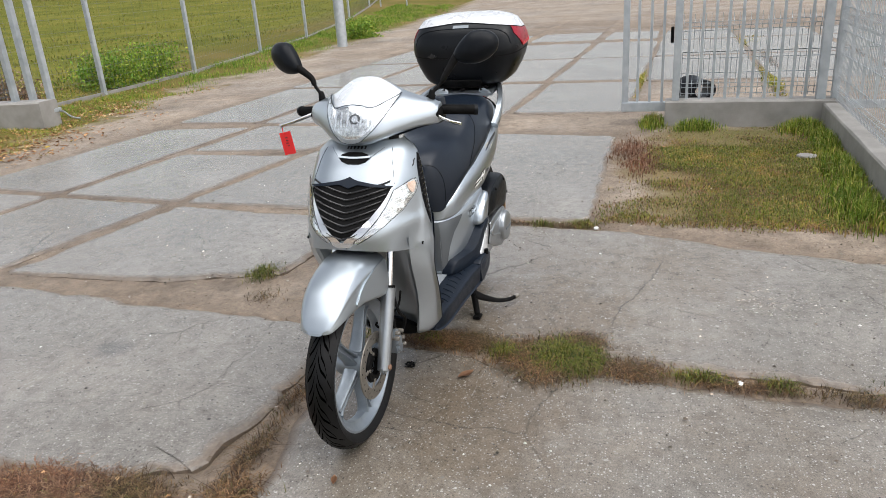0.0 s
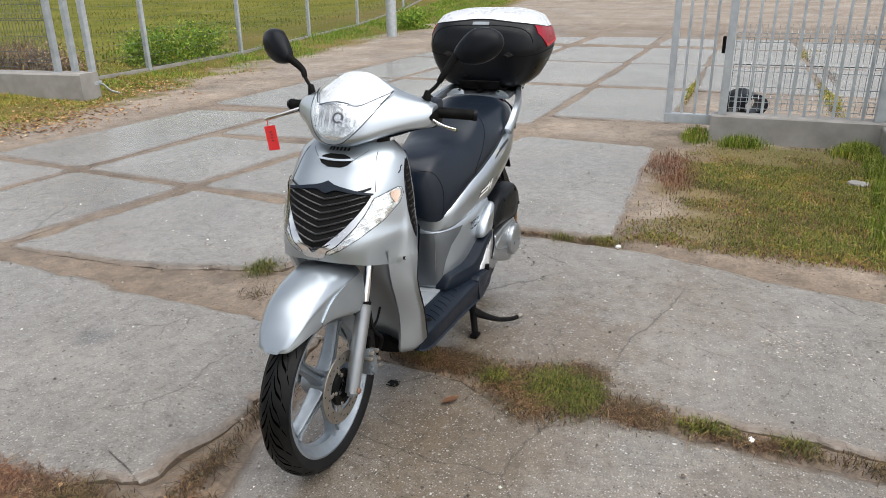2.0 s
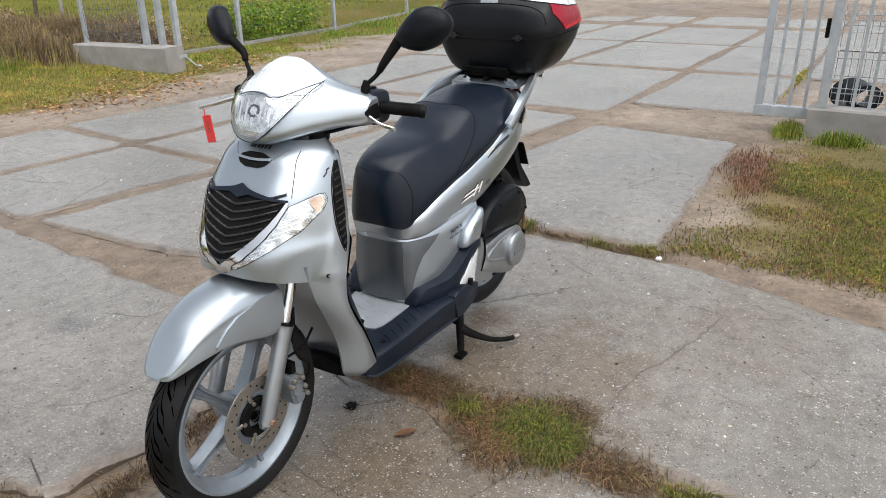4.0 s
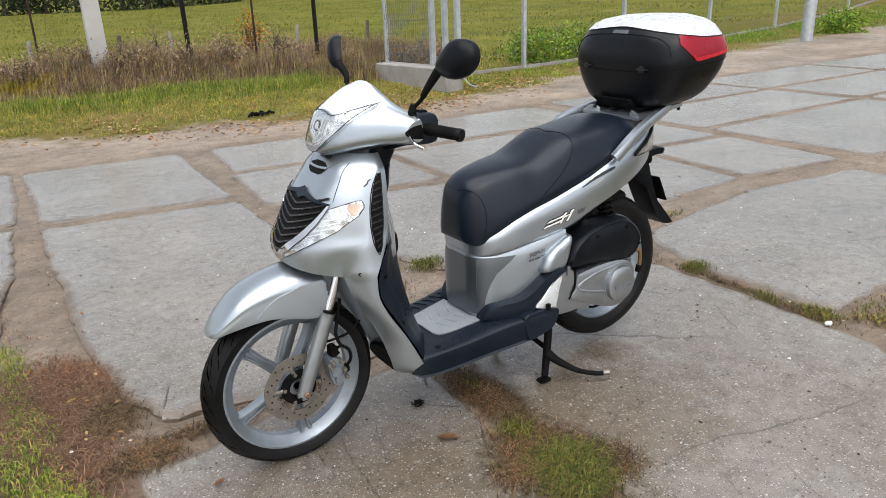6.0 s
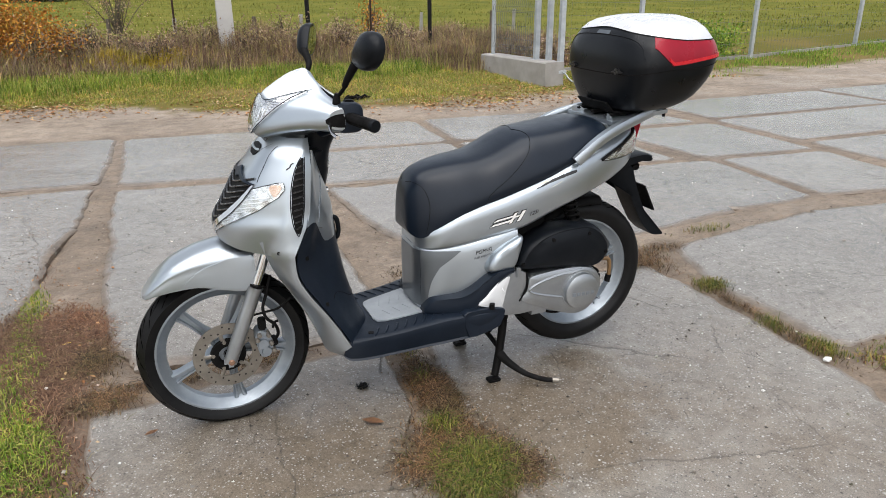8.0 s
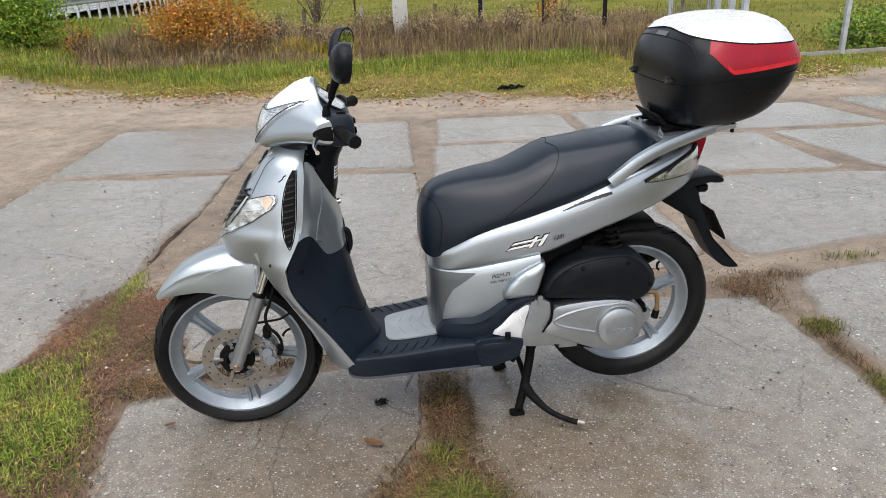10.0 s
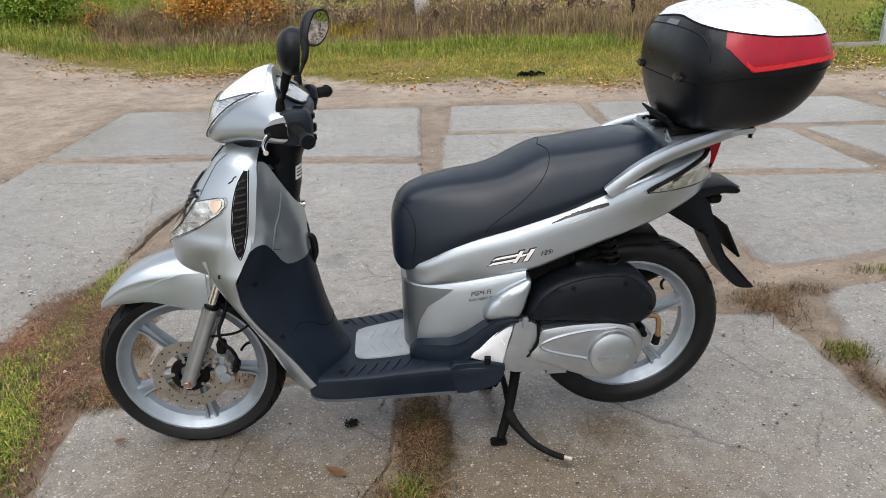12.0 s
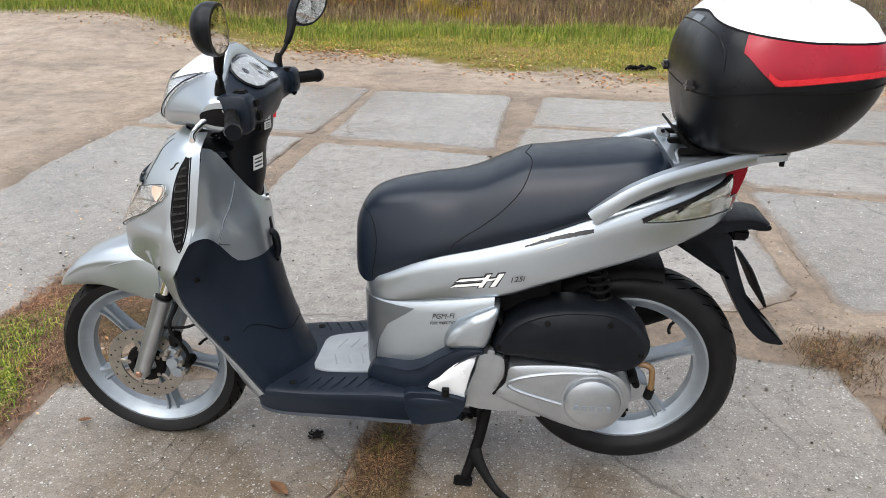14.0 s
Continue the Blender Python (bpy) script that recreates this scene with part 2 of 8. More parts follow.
REFLECTOR = reflector_material()
MIRROR, _n, _l, _p = nodes_of("mirror_glass")
_p.inputs["Base Color"].default_value, _p.inputs["Metallic"].default_value, _p.inputs["Roughness"].default_value = (0.85, 0.86, 0.87, 1), 1.0, 0.02


def earth_colour(nt):
    """Damp sandy earth with crumbs and fine grit."""
    base = ramp(nt, noise_of(nt, 0.9, 9, 0.7), [(0.30, (0.150, 0.116, 0.086)), (0.5, (0.245, 0.194, 0.147)), (0.7, (0.330, 0.270, 0.210))])
    wet = ramp(nt, noise_of(nt, 6.5, 8, 0.7), [(0.36, (0.62, 0.60, 0.58)), (0.56, (1.05, 1.05, 1.05))])
    base = mixed(nt, 0.9, base, wet, "MULTIPLY")
    grit = ramp(nt, noise_of(nt, 45, 9, 0.85), [(0.36, (0.58, 0.57, 0.56)), (0.64, (1.38, 1.38, 1.38))])
    return mixed(nt, 0.95, base, grit, "MULTIPLY")


def shifted(nt, geo, scale, amount):
    """Coordinates shaken by a noise, so that cells and lines come out uneven."""
    w = nt.nodes.new("ShaderNodeTexNoise")
    w.inputs["Scale"].default_value, w.inputs["Detail"].default_value, w.inputs["Roughness"].default_value = scale, 8, 0.65
    nt.links.new(geo, w.inputs["Vector"])
    v = nt.nodes.new("ShaderNodeVectorMath")
    v.operation = "MULTIPLY_ADD"
    v.inputs[1].default_value = (amount, amount, 0.0)
    nt.links.new(w.outputs["Color"], v.inputs[0])
    nt.links.new(geo, v.inputs[2])
    return v.outputs[0]


def crack_lines(nt, geo, scale, width, cover):
    """Broken crack lines; cover: how much of the surface has them."""
    c = nt.nodes.new("ShaderNodeTexVoronoi")
    c.feature = "DISTANCE_TO_EDGE"
    c.inputs["Scale"].default_value = scale
    nt.links.new(shifted(nt, geo, 2.2 * scale, 0.20 / scale), c.inputs["Vector"])
    line = ramp(nt, c.outputs["Distance"], [(0.0, (1, 1, 1)), (width, (0, 0, 0))])
    some = ramp(nt, noise_of(nt, 1.1 * scale + 0.13, 5), [(cover, (0, 0, 0)), (cover + 0.10, (1, 1, 1))])
    return mixed(nt, 1.0, line, some, "MULTIPLY")


def concrete_material(name, tones):
    """Weathered concrete: even grey with washed-out aggregate, pits, cracks, earthy edges and damp areas."""
    m, n, l, p = nodes_of(name)
    nt = m.node_tree
    geo = n.new("ShaderNodeTexCoord").outputs["Object"]
    info = n.new("ShaderNodeObjectInfo")
    base = ramp(nt, noise_of(nt, 1.1, 7, 0.6), [(0.30, tones[0]), (0.52, tones[1]), (0.72, tones[2])])
    sandy = ramp(nt, noise_of(nt, 0.75, 9, 0.75, stretch=(1.0, 1.3, 1)), [(0.48, (0, 0, 0)), (0.60, (0.3, 0.3, 0.3)), (0.74, (0.8, 0.8, 0.8))])
    base = mixed(nt, sandy, base, (0.200, 0.168, 0.136))
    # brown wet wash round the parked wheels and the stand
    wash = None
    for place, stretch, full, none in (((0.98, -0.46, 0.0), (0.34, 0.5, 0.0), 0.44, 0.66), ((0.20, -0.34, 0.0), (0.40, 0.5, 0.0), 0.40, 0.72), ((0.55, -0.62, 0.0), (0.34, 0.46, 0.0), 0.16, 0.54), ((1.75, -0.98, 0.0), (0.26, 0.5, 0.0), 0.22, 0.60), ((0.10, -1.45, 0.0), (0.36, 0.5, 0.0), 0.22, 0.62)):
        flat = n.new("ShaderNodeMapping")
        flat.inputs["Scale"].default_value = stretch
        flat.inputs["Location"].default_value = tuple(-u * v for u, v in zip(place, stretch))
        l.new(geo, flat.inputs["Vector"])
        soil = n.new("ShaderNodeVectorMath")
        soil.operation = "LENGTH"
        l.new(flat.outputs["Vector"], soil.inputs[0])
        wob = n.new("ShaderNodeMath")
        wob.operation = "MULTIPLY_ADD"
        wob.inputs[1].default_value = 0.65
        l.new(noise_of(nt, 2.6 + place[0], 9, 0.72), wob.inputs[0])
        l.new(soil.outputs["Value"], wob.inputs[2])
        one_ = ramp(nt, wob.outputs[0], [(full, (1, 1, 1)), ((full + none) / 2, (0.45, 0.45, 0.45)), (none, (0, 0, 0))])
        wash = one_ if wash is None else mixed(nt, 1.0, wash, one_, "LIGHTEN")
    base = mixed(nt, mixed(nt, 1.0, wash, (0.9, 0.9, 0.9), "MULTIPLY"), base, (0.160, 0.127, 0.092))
    # a faint oil stain
    spot = n.new("ShaderNodeVectorMath")
    spot.operation = "DISTANCE"
    l.new(shifted(nt, geo, 9, 0.16), spot.inputs[0])
    spot.inputs[1].default_value = (0.42, 1.50, 0.0)
    base = mixed(nt, ramp(nt, spot.outputs["Value"], [(0.05, (0.55, 0.55, 0.55)), (0.12, (0, 0, 0))]), base, (0.085, 0.085, 0.085))
    tone_ = n.new("ShaderNodeMath")
    tone_.operation = "MULTIPLY_ADD"
    tone_.inputs[1].default_value, tone_.inputs[2].default_value = 0.14, 0.93
    l.new(info.outputs["Random"], tone_.inputs[0])
    base = mixed(nt, 1.0, base, tone_.outputs[0], "MULTIPLY")
    # pores and fine grain
    grain = ramp(nt, noise_of(nt, 210, 6, 0.8), [(0.36, (0.55, 0.54, 0.53)), (0.5, (1, 1, 1)), (0.64, (1.42, 1.41, 1.40))])
    base = mixed(nt, 0.85, base, grain, "MULTIPLY")
    mott = ramp(nt, noise_of(nt, 13, 9, 0.78), [(0.34, (0.64, 0.625, 0.61)), (0.5, (1, 1, 1)), (0.66, (1.22, 1.22, 1.22))])
    base = mixed(nt, 0.85, base, mott, "MULTIPLY")
    # aggregate: sparse pale stones, more small ones, dark pits between them
    rise = None
    for scale, lo, hi, keep in ((24, 0.13, 0.19, 0.76), (52, 0.19, 0.27, 0.62), (115, 0.26, 0.36, 0.52)):
        v = n.new("ShaderNodeTexVoronoi")
        v.inputs["Scale"].default_value = scale
        l.new(shifted(nt, geo, scale * 1.9, 0.55 / scale), v.inputs["Vector"])
        speck = ramp(nt, v.outputs["Distance"], [(lo, (1, 1, 1)), (hi, (0, 0, 0))])
        pick = ramp(nt, v.outputs["Color"], [(keep, (0, 0, 0)), (keep + 0.02, (1, 1, 1))])
        tone = ramp(nt, v.outputs["Color"], [(keep, (0.035, 0.031, 0.027)), (keep + 0.06, (0.085, 0.075, 0.065)), (keep + 0.09, (0.27, 0.25, 0.225)), (0.97, (0.50, 0.48, 0.445))])
        stone = mixed(nt, 1.0, speck, pick, "MULTIPLY")
        base = mixed(nt, mixed(nt, 1.0, stone, (0.9, 0.9, 0.9), "MULTIPLY"), base, tone)
        rise = stone if rise is None else mixed(nt, 1.0, rise, stone, "LIGHTEN")
    line = mixed(nt, 1.0, crack_lines(nt, geo, 0.8, 0.0040, 0.44), crack_lines(nt, geo, 2.3, 0.0060, 0.50), "LIGHTEN")
    base = mixed(nt, mixed(nt, 1.0, line, (0.6, 0.6, 0.6), "MULTIPLY"), base, (0.052, 0.043, 0.034))
    # earth spilling over the broken edges
    at = n.new("ShaderNodeVertexColor")
    at.layer_name = "edge"
    spill = n.new("ShaderNodeMath")
    spill.operation = "MULTIPLY_ADD"
    spill.inputs[1].default_value = 0.75
    l.new(noise_of(nt, 5.5, 9, 0.72), spill.inputs[0])
    half = n.new("ShaderNodeMath")
    half.operation = "MULTIPLY"
    half.inputs[1].default_value = 0.5
    l.new(at.outputs["Color"], half.inputs[0])
    l.new(half.outputs[0], spill.inputs[2])
    earth = ramp(nt, spill.outputs[0], [(0.60, (0, 0, 0)), (0.72, (0.45, 0.45, 0.45)), (0.84, (0.95, 0.95, 0.95))])
    base = mixed(nt, earth, base, mixed(nt, 1.0, earth_colour(nt), (0.60, 0.57, 0.54), "MULTIPLY"))
    damp = ramp(nt, noise_of(nt, 0.6, 8, 0.68), [(0.34, (1, 1, 1)), (0.66, (0, 0, 0))])
    damp = mixed(nt, 1.0, damp, wash, "LIGHTEN")
    base = mixed(nt, damp, base, mixed(nt, 1.0, base, (0.82, 0.815, 0.81), "MULTIPLY"))
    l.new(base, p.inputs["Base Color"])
    p.inputs["Specular IOR Level"].default_value = 0.95
    gloss = mixed(nt, damp, (0.27,) * 3, (0.09,) * 3)
    l.new(mixed(nt, earth, gloss, (0.6,) * 3), p.inputs["Roughness"])
    h = mixed(nt, 0.5, noise_of(nt, 120, 8, 0.8), mixed(nt, 1.0, (0.5, 0.5, 0.5), line, "SUBTRACT"))
    h = mixed(nt, mixed(nt, 1.0, rise, (0.35, 0.35, 0.35), "MULTIPLY"), h, (1.0, 1.0, 1.0))
    h = mixed(nt, mixed(nt, 1.0, damp, (0.5, 0.5, 0.5), "MULTIPLY"), h, (0.45, 0.45, 0.45))
    nrm = bumped(nt, p, h, 0.45, 0.005)
    nrm = bumped(nt, p, noise_of(nt, 24, 4, 0.55), 0.24, 0.012, nrm)
    bumped(nt, p, noise_of(nt, 5, 5), 0.3, 0.02, nrm)
    return m


CONCRETE = concrete_material("weathered_concrete", ((0.155, 0.142, 0.124), (0.196, 0.180, 0.159), (0.246, 0.229, 0.205)))
KERB = surface("cast_concrete_kerb", (0.20, 0.19, 0.175), (0.31, 0.295, 0.275), (0.7, 0.85), 0, 3.5, 70, 0.4, 0.006)


def sand_material():
    m, n, l, p = nodes_of("sandy_ground")
    nt = m.node_tree
    base = earth_colour(nt)
    soil = ramp(nt, noise_of(nt, 0.35, 6), [(0.40, (0.10, 0.095, 0.022)), (0.6, (0.155, 0.115, 0.045))])
    g = n.new("ShaderNodeVertexColor")
    g.layer_name = "cover"
    ch = n.new("ShaderNodeSeparateColor")
    l.new(g.outputs["Color"], ch.inputs["Color"])
    base = mixed(nt, g.outputs["Alpha"], base, mixed(nt, 1.0, base, (0.76, 0.73, 0.70), "MULTIPLY"))
    sward = ramp(nt, noise_of(nt, 0.5, 8, 0.7), [(0.30, (0.058, 0.072, 0.014)), (0.5, (0.115, 0.118, 0.022)), (0.7, (0.165, 0.145, 0.036))])
    soil = mixed(nt, ch.outputs["Green"], soil, sward)
    soil = mixed(nt, ch.outputs["Blue"], soil, ramp(nt, noise_of(nt, 30, 7, 0.7), [(0.35, (0.050, 0.026, 0.017)), (0.65, (0.135, 0.078, 0.050))]))
    base = mixed(nt, ch.outputs["Red"], base, soil)
    l.new(base, p.inputs["Base Color"])
    l.new(mixed(nt, ch.outputs["Red"], ramp(nt, noise_of(nt, 0.6, 5), [(0.35, (0.36,) * 3), (0.6, (0.7,) * 3)]), (0.95,) * 3), p.inputs["Roughness"])
    l.new(mixed(nt, ch.outputs["Red"], (0.5,) * 3, (0.04,) * 3), p.inputs["Specular IOR Level"])
    nrm = bumped(nt, p, noise_of(nt, 90, 6, 0.75), 0.6, 0.01)
    bumped(nt, p, noise_of(nt, 9, 5), 0.5, 0.04, nrm)
    return m


SAND = sand_material()


def blade_material(name, stops, rough=0.55):
    m, n, l, p = nodes_of(name)
    nt = m.node_tree
    geo = n.new("ShaderNodeNewGeometry")
    patchy = noise_of(nt, 2.3, 7, 0.7)
    c = ramp(nt, geo.outputs["Random Per Island"], stops)
    c = mixed(nt, 0.75, c, ramp(nt, patchy, [(0.34, (0.64, 0.74, 0.52)), (0.5, (1.0, 1.0, 1.0)), (0.66, (1.60, 1.35, 1.15))]), "MULTIPLY")
    l.new(c, p.inputs["Base Color"])
    p.inputs["Roughness"].default_value = rough
    p.inputs["Specular IOR Level"].default_value = 0.18
    return m


PATCH_GRASS = blade_material("patch_grass", [(0.0, (0.035, 0.055, 0.010)), (0.3, (0.085, 0.115, 0.015)), (0.55, (0.15, 0.165, 0.025)), (0.75, (0.22, 0.19, 0.05)), (0.9, (0.22, 0.135, 0.06)), (1.0, (0.10, 0.055, 0.03))])
GRASS = blade_material("green_grass", [(0.0, (0.045, 0.085, 0.010)), (0.3, (0.11, 0.175, 0.018)), (0.6, (0.19, 0.25, 0.03)), (0.82, (0.30, 0.31, 0.06)), (0.93, (0.36, 0.30, 0.11)), (1.0, (0.16, 0.09, 0.045))])
VERGE = blade_material("autumn_verge_grass", [(0.0, (0.085, 0.125, 0.014)), (0.30, (0.17, 0.215, 0.022)), (0.58, (0.27, 0.265, 0.045)), (0.78, (0.39, 0.33, 0.12)), (0.92, (0.40, 0.24, 0.08)), (1.0, (0.27, 0.12, 0.05))])
STRAW = blade_material("dry_grass", [(0.0, (0.045, 0.022, 0.014)), (0.35, (0.110, 0.056, 0.034)), (0.7, (0.165, 0.092, 0.056)), (0.95, (0.26, 0.170, 0.105)), (1.0, (0.12, 0.11, 0.03))])
SCRUB = blade_material("withered_scrub", [(0.0, (0.075, 0.043, 0.036)), (0.35, (0.165, 0.105, 0.078)), (0.65, (0.26, 0.185, 0.125)), (0.85, (0.36, 0.29, 0.11)), (1.0, (0.16, 0.19, 0.04))])
SCRUB_LEAF = blade_material("withered_leaves", [(0.0, (0.13, 0.08, 0.06)), (0.4, (0.24, 0.16, 0.115)), (0.75, (0.34, 0.25, 0.17)), (1.0, (0.30, 0.26, 0.08))])
MEADOW = blade_material("meadow_grass", [(0.0, (0.075, 0.092, 0.014)), (0.5, (0.135, 0.140, 0.024)), (1.0, (0.20, 0.175, 0.05))])
LEAF_GREEN = blade_material("green_leaves", [(0.0, (0.07, 0.15, 0.015)), (0.6, (0.15, 0.25, 0.025)), (1.0, (0.28, 0.30, 0.05))])
WIRE = surface("dull_fence_wire", (0.09, 0.10, 0.105), (0.16, 0.17, 0.175), (0.5, 0.65), 0.3, 9, 200, 0)
LUSH = blade_material("lush_grass", [(0.0, (0.05, 0.115, 0.010)), (0.4, (0.11, 0.21, 0.018)), (0.8, (0.20, 0.30, 0.035)), (1.0, (0.30, 0.31, 0.07))])
JOINT_DRY = blade_material("dead_joint_weeds", [(0.0, (0.026, 0.015, 0.009)), (0.35, (0.062, 0.036, 0.019)), (0.6, (0.12, 0.074, 0.038)), (0.8, (0.25, 0.165, 0.095)), (0.9, (0.11, 0.075, 0.04)), (1.0, (0.05, 0.065, 0.014))])
JOINT_GREEN = blade_material("joint_weeds", [(0.0, (0.026, 0.036, 0.008)), (0.35, (0.062, 0.082, 0.014)), (0.6, (0.12, 0.135, 0.024)), (0.8, (0.20, 0.19, 0.045)), (0.88, (0.11, 0.058, 0.032)), (1.0, (0.17, 0.12, 0.06))])
LEAF_RUST = blade_material("rust_leaves", [(0.0, (0.22, 0.075, 0.015)), (0.5, (0.38, 0.15, 0.025)), (0.8, (0.46, 0.25, 0.04)), (1.0, (0.17, 0.15, 0.03))])
LEAF_DARK = blade_material("dark_conifer", [(0.0, (0.012, 0.022, 0.012)), (1.0, (0.035, 0.05, 0.022))])
FALLEN = blade_material("fallen_leaves", [(0.0, (0.17, 0.075, 0.032)), (0.45, (0.29, 0.145, 0.060)), (0.75, (0.40, 0.26, 0.14)), (0.92, (0.46, 0.38, 0.27)), (1.0, (0.38, 0.27, 0.05))])
BARK = surface("bark", (0.05, 0.038, 0.028), (0.10, 0.08, 0.06), (0.7, 0.9), 0, 9, 60, 0.5, 0.01)
ASPHALT = surface("asphalt", (0.17, 0.17, 0.175), (0.22, 0.22, 0.225), (0.2, 0.35), 0, 1.0, 60, 0.3, 0.005)


# ---- ground ----
# Slabs of the old concrete yard: four corners each, turning the same way.
def bx(x0, x1, y0, y1, skew=0.0):
    return [(x0, y0), (x1, y0 + skew), (x1, y1 + skew), (x0, y1)]


SLABS = [
    [(-2.19, 0.2), (-1.10, 0.42), (-0.86, 1.06), (-0.73, 1.80), (-0.64, 2.60), (-0.58, 3.58), (-2.17, 3.76)],
    [(-2.14, 3.83), (-0.57, 3.70), (-0.50, 4.4), (-0.46, 5.52), (-2.06, 5.66)],
    [(-0.50, 1.62), (-0.47, 0.80), (-0.34, 0.44), (0.20, 0.40), (0.76, 0.45), (0.84, 1.6), (0.90, 2.55), (0.90, 3.27), (-0.44, 3.47), (-0.49, 2.74)],
    [(-0.42, 3.60), (0.90, 3.38), (1.00, 5.36), (-0.38, 5.45)],
    [(-0.50, 0.24), (-0.52, -0.6), (-0.56, -2.9), (0.54, -2.9), (0.57, -1.3), (0.60, -0.5), (0.66, 0.33), (0.2, 0.31)],
    [(0.645, -1.2), (0.60, -2.9), (1.75, -2.9), (1.97, -1.95), (2.12, -1.3), (2.29, -0.82), (2.33, 0.02), (2.30, 0.66), (0.95, 0.78), (0.80, 0.1), (0.72, -0.6)],
    [(1.32, 1.06), (2.12, 1.01), (2.36, 1.20), (2.45, 2.66), (1.02, 2.88), (1.08, 1.8)],
    [(1.01, 2.98), (2.46, 2.78), (2.54, 3.98), (1.12, 4.10)],
    [(1.16, 4.18), (2.56, 4.06), (2.64, 5.25), (1.30, 5.36)],
    [(2.46, -0.50), (5.04, -0.43), (5.14, 0.84), (3.9, 1.00), (2.62, 0.80), (2.44, 0.3)],
    [(2.50, 1.04), (3.5, 1.20), (4.24, 1.22), (4.36, 2.42), (2.52, 2.66)],
    [(4.32, 1.22), (5.42, 1.08), (5.56, 2.30), (4.44, 2.41)],
    [(2.55, 2.76), (4.10, 2.55), (4.12, 3.86), (2.62, 3.98)],
    [(4.36, 2.50), (5.56, 2.38), (5.60, 3.80), (4.22, 3.86)],
    [(2.66, 4.06), (5.50, 3.92), (5.36, 5.1), (2.74, 5.26)],
]
for k in range(5):
    x0 = 5.66 + 3.1 * k
    for y0, y1 in ((-0.42, 0.86), (0.97, 2.62), (2.74, 3.90), (4.00, 5.2)):
        left = 6.28 if y0 < 0 and not k else x0 + 0.06 * ((k * 7 + int(y0 * 5)) % 3)
        SLABS.append(bx(left, x0 + 3.02, y0, y1 - 0.3 * (k % 2) * (y0 > 4), -0.04))
    if k:
        for y0, y1 in ((-2.06, -0.52), (-3.66, -2.14), (-5.2, -3.76)):
            SLABS.append(bx(x0, x0 + 3.0, y0, y1, 0.04))


def quad_depth(px, py, corners):
    """How far points lie inside a convex outline (negative outside)."""
    d = np.full(px.shape, 1e9)
    for (ax, ay), (cx, cy) in zip(corners, corners[1:] + corners[:1]):
        ex, ey = cx - ax, cy - ay
        d = np.minimum(d, (ex * (py - ay) - ey * (px - ax)) / math.hypot(ex, ey))
    return d


def turned(corners):
    area = sum(a[0] * b[1] - b[0] * a[1] for a, b in zip(corners, corners[1:] + corners[:1]))
    return corners if area > 0 else corners[::-1]


SLABS = [turned(s) for s in SLABS]


def waves(x, y, f, seed):
    """Smooth unevenness, -1 to 1, from a few crossing waves."""
    r = np.random.RandomState(seed)
    out = 0
    for k in range(9):
        a, ph, s = r.uniform(0, 6.28), r.uniform(0, 6.28), f * r.uniform(0.5, 2.2)
        out = out + np.sin((x * math.cos(a) + y * math.sin(a)) * s + ph)
    return out / 4.0


def verge_edge(x):
    """Where the grass of the verge begins, as y over x."""
    xs = [-40, -7, -5, -3, -0.6, 1, 2.7, 3.5, 4.4, 5.9, 7.5, 9, 12, 17, 30, 60]
    ys = [22, 9.8, 8.8, 8.1, 7.35, 6.75, 6.25, 5.95, 6.0, 6.4, 7.1, 7.1, 7.2, 7.9, 9.0, 13]
    return np.interp(x, xs, ys)


def bank(x, y):
    """Height of the verge, the road bank and the meadow in the distance."""
    away = -0.974 * (x + 6.2) - 0.225 * (y - 12.4)
    t = np.clip((away + 2.6) / 2.3, 0, 1) * np.clip((y - 5.0) / 4.5, 0, 1)
    far = np.hypot(x - 1, y)
    right = np.clip((x - 12) / 30, 0, 1)
    rise = np.clip(0.011 * (far - 12), 0, 0.5) + np.clip(0.004 * (far - 30), 0, 1.4) * right + np.clip(0.024 * (far - 28), 0, 4.0) * right
    v = np.clip((y - verge_edge(x)) / 4.0, 0, 1)
    return 0.37 * t * t * (3 - 2 * t) + rise * np.clip((x + 5) / 8, 0, 1) + 0.16 * v * v * (3 - 2 * v)


def slab_depth(x, y):
    """How far inside the nearest slab a place lies; negative in the joints."""
    d = np.full(np.shape(x), -9.0)
    for s in SLABS:
        d = np.maximum(d, quad_depth(x, y, s))
    return d


def ground_height(x, y):
    d = slab_depth(x, y)
    rough = waves(x, y, 9, 3) * 0.006 + waves(x, y, 31, 5) * 0.003
    out = -0.011 + 0.7 * rough + 0.009 * np.clip((-d - 0.06) / 0.25, 0, 1)
    spill = np.clip((d + 0.0) / 0.08, 0, 1)
    h = out * (1 - spill) + (-0.05) * spill
    h = h + np.where(d < -0.4, waves(x, y, 2.2, 8) * 0.012, 0)
    return h + bank(x, y)


def cover_at(x, y):
    """How much turf covers the earth, 0 to 1."""
    n = waves(x, y, 3.0, 11) * 0.35 + waves(x, y, 11, 12) * 0.2
    c = np.clip((y - verge_edge(x) + n) / 0.5, 0, 1)
    inside = np.minimum.reduce([x - 2.45 + n * 0.3, 5.5 - x, -0.62 - y + n * 0.4 - 0.15 * np.clip(3.5 - x, 0, 2), y + 2.4])
    c = np.maximum(c, 0.8 * np.clip(inside / 0.25, 0, 1))
    strip = np.minimum.reduce([-0.42 - x + n * 0.15, x + 2.2 + n * 0.35, 1.25 - y + n * 0.3, y + 3.3 + n * 0.5])
    c = np.maximum(c, 0.9 * np.clip(strip / 0.16, 0, 1))
    return c


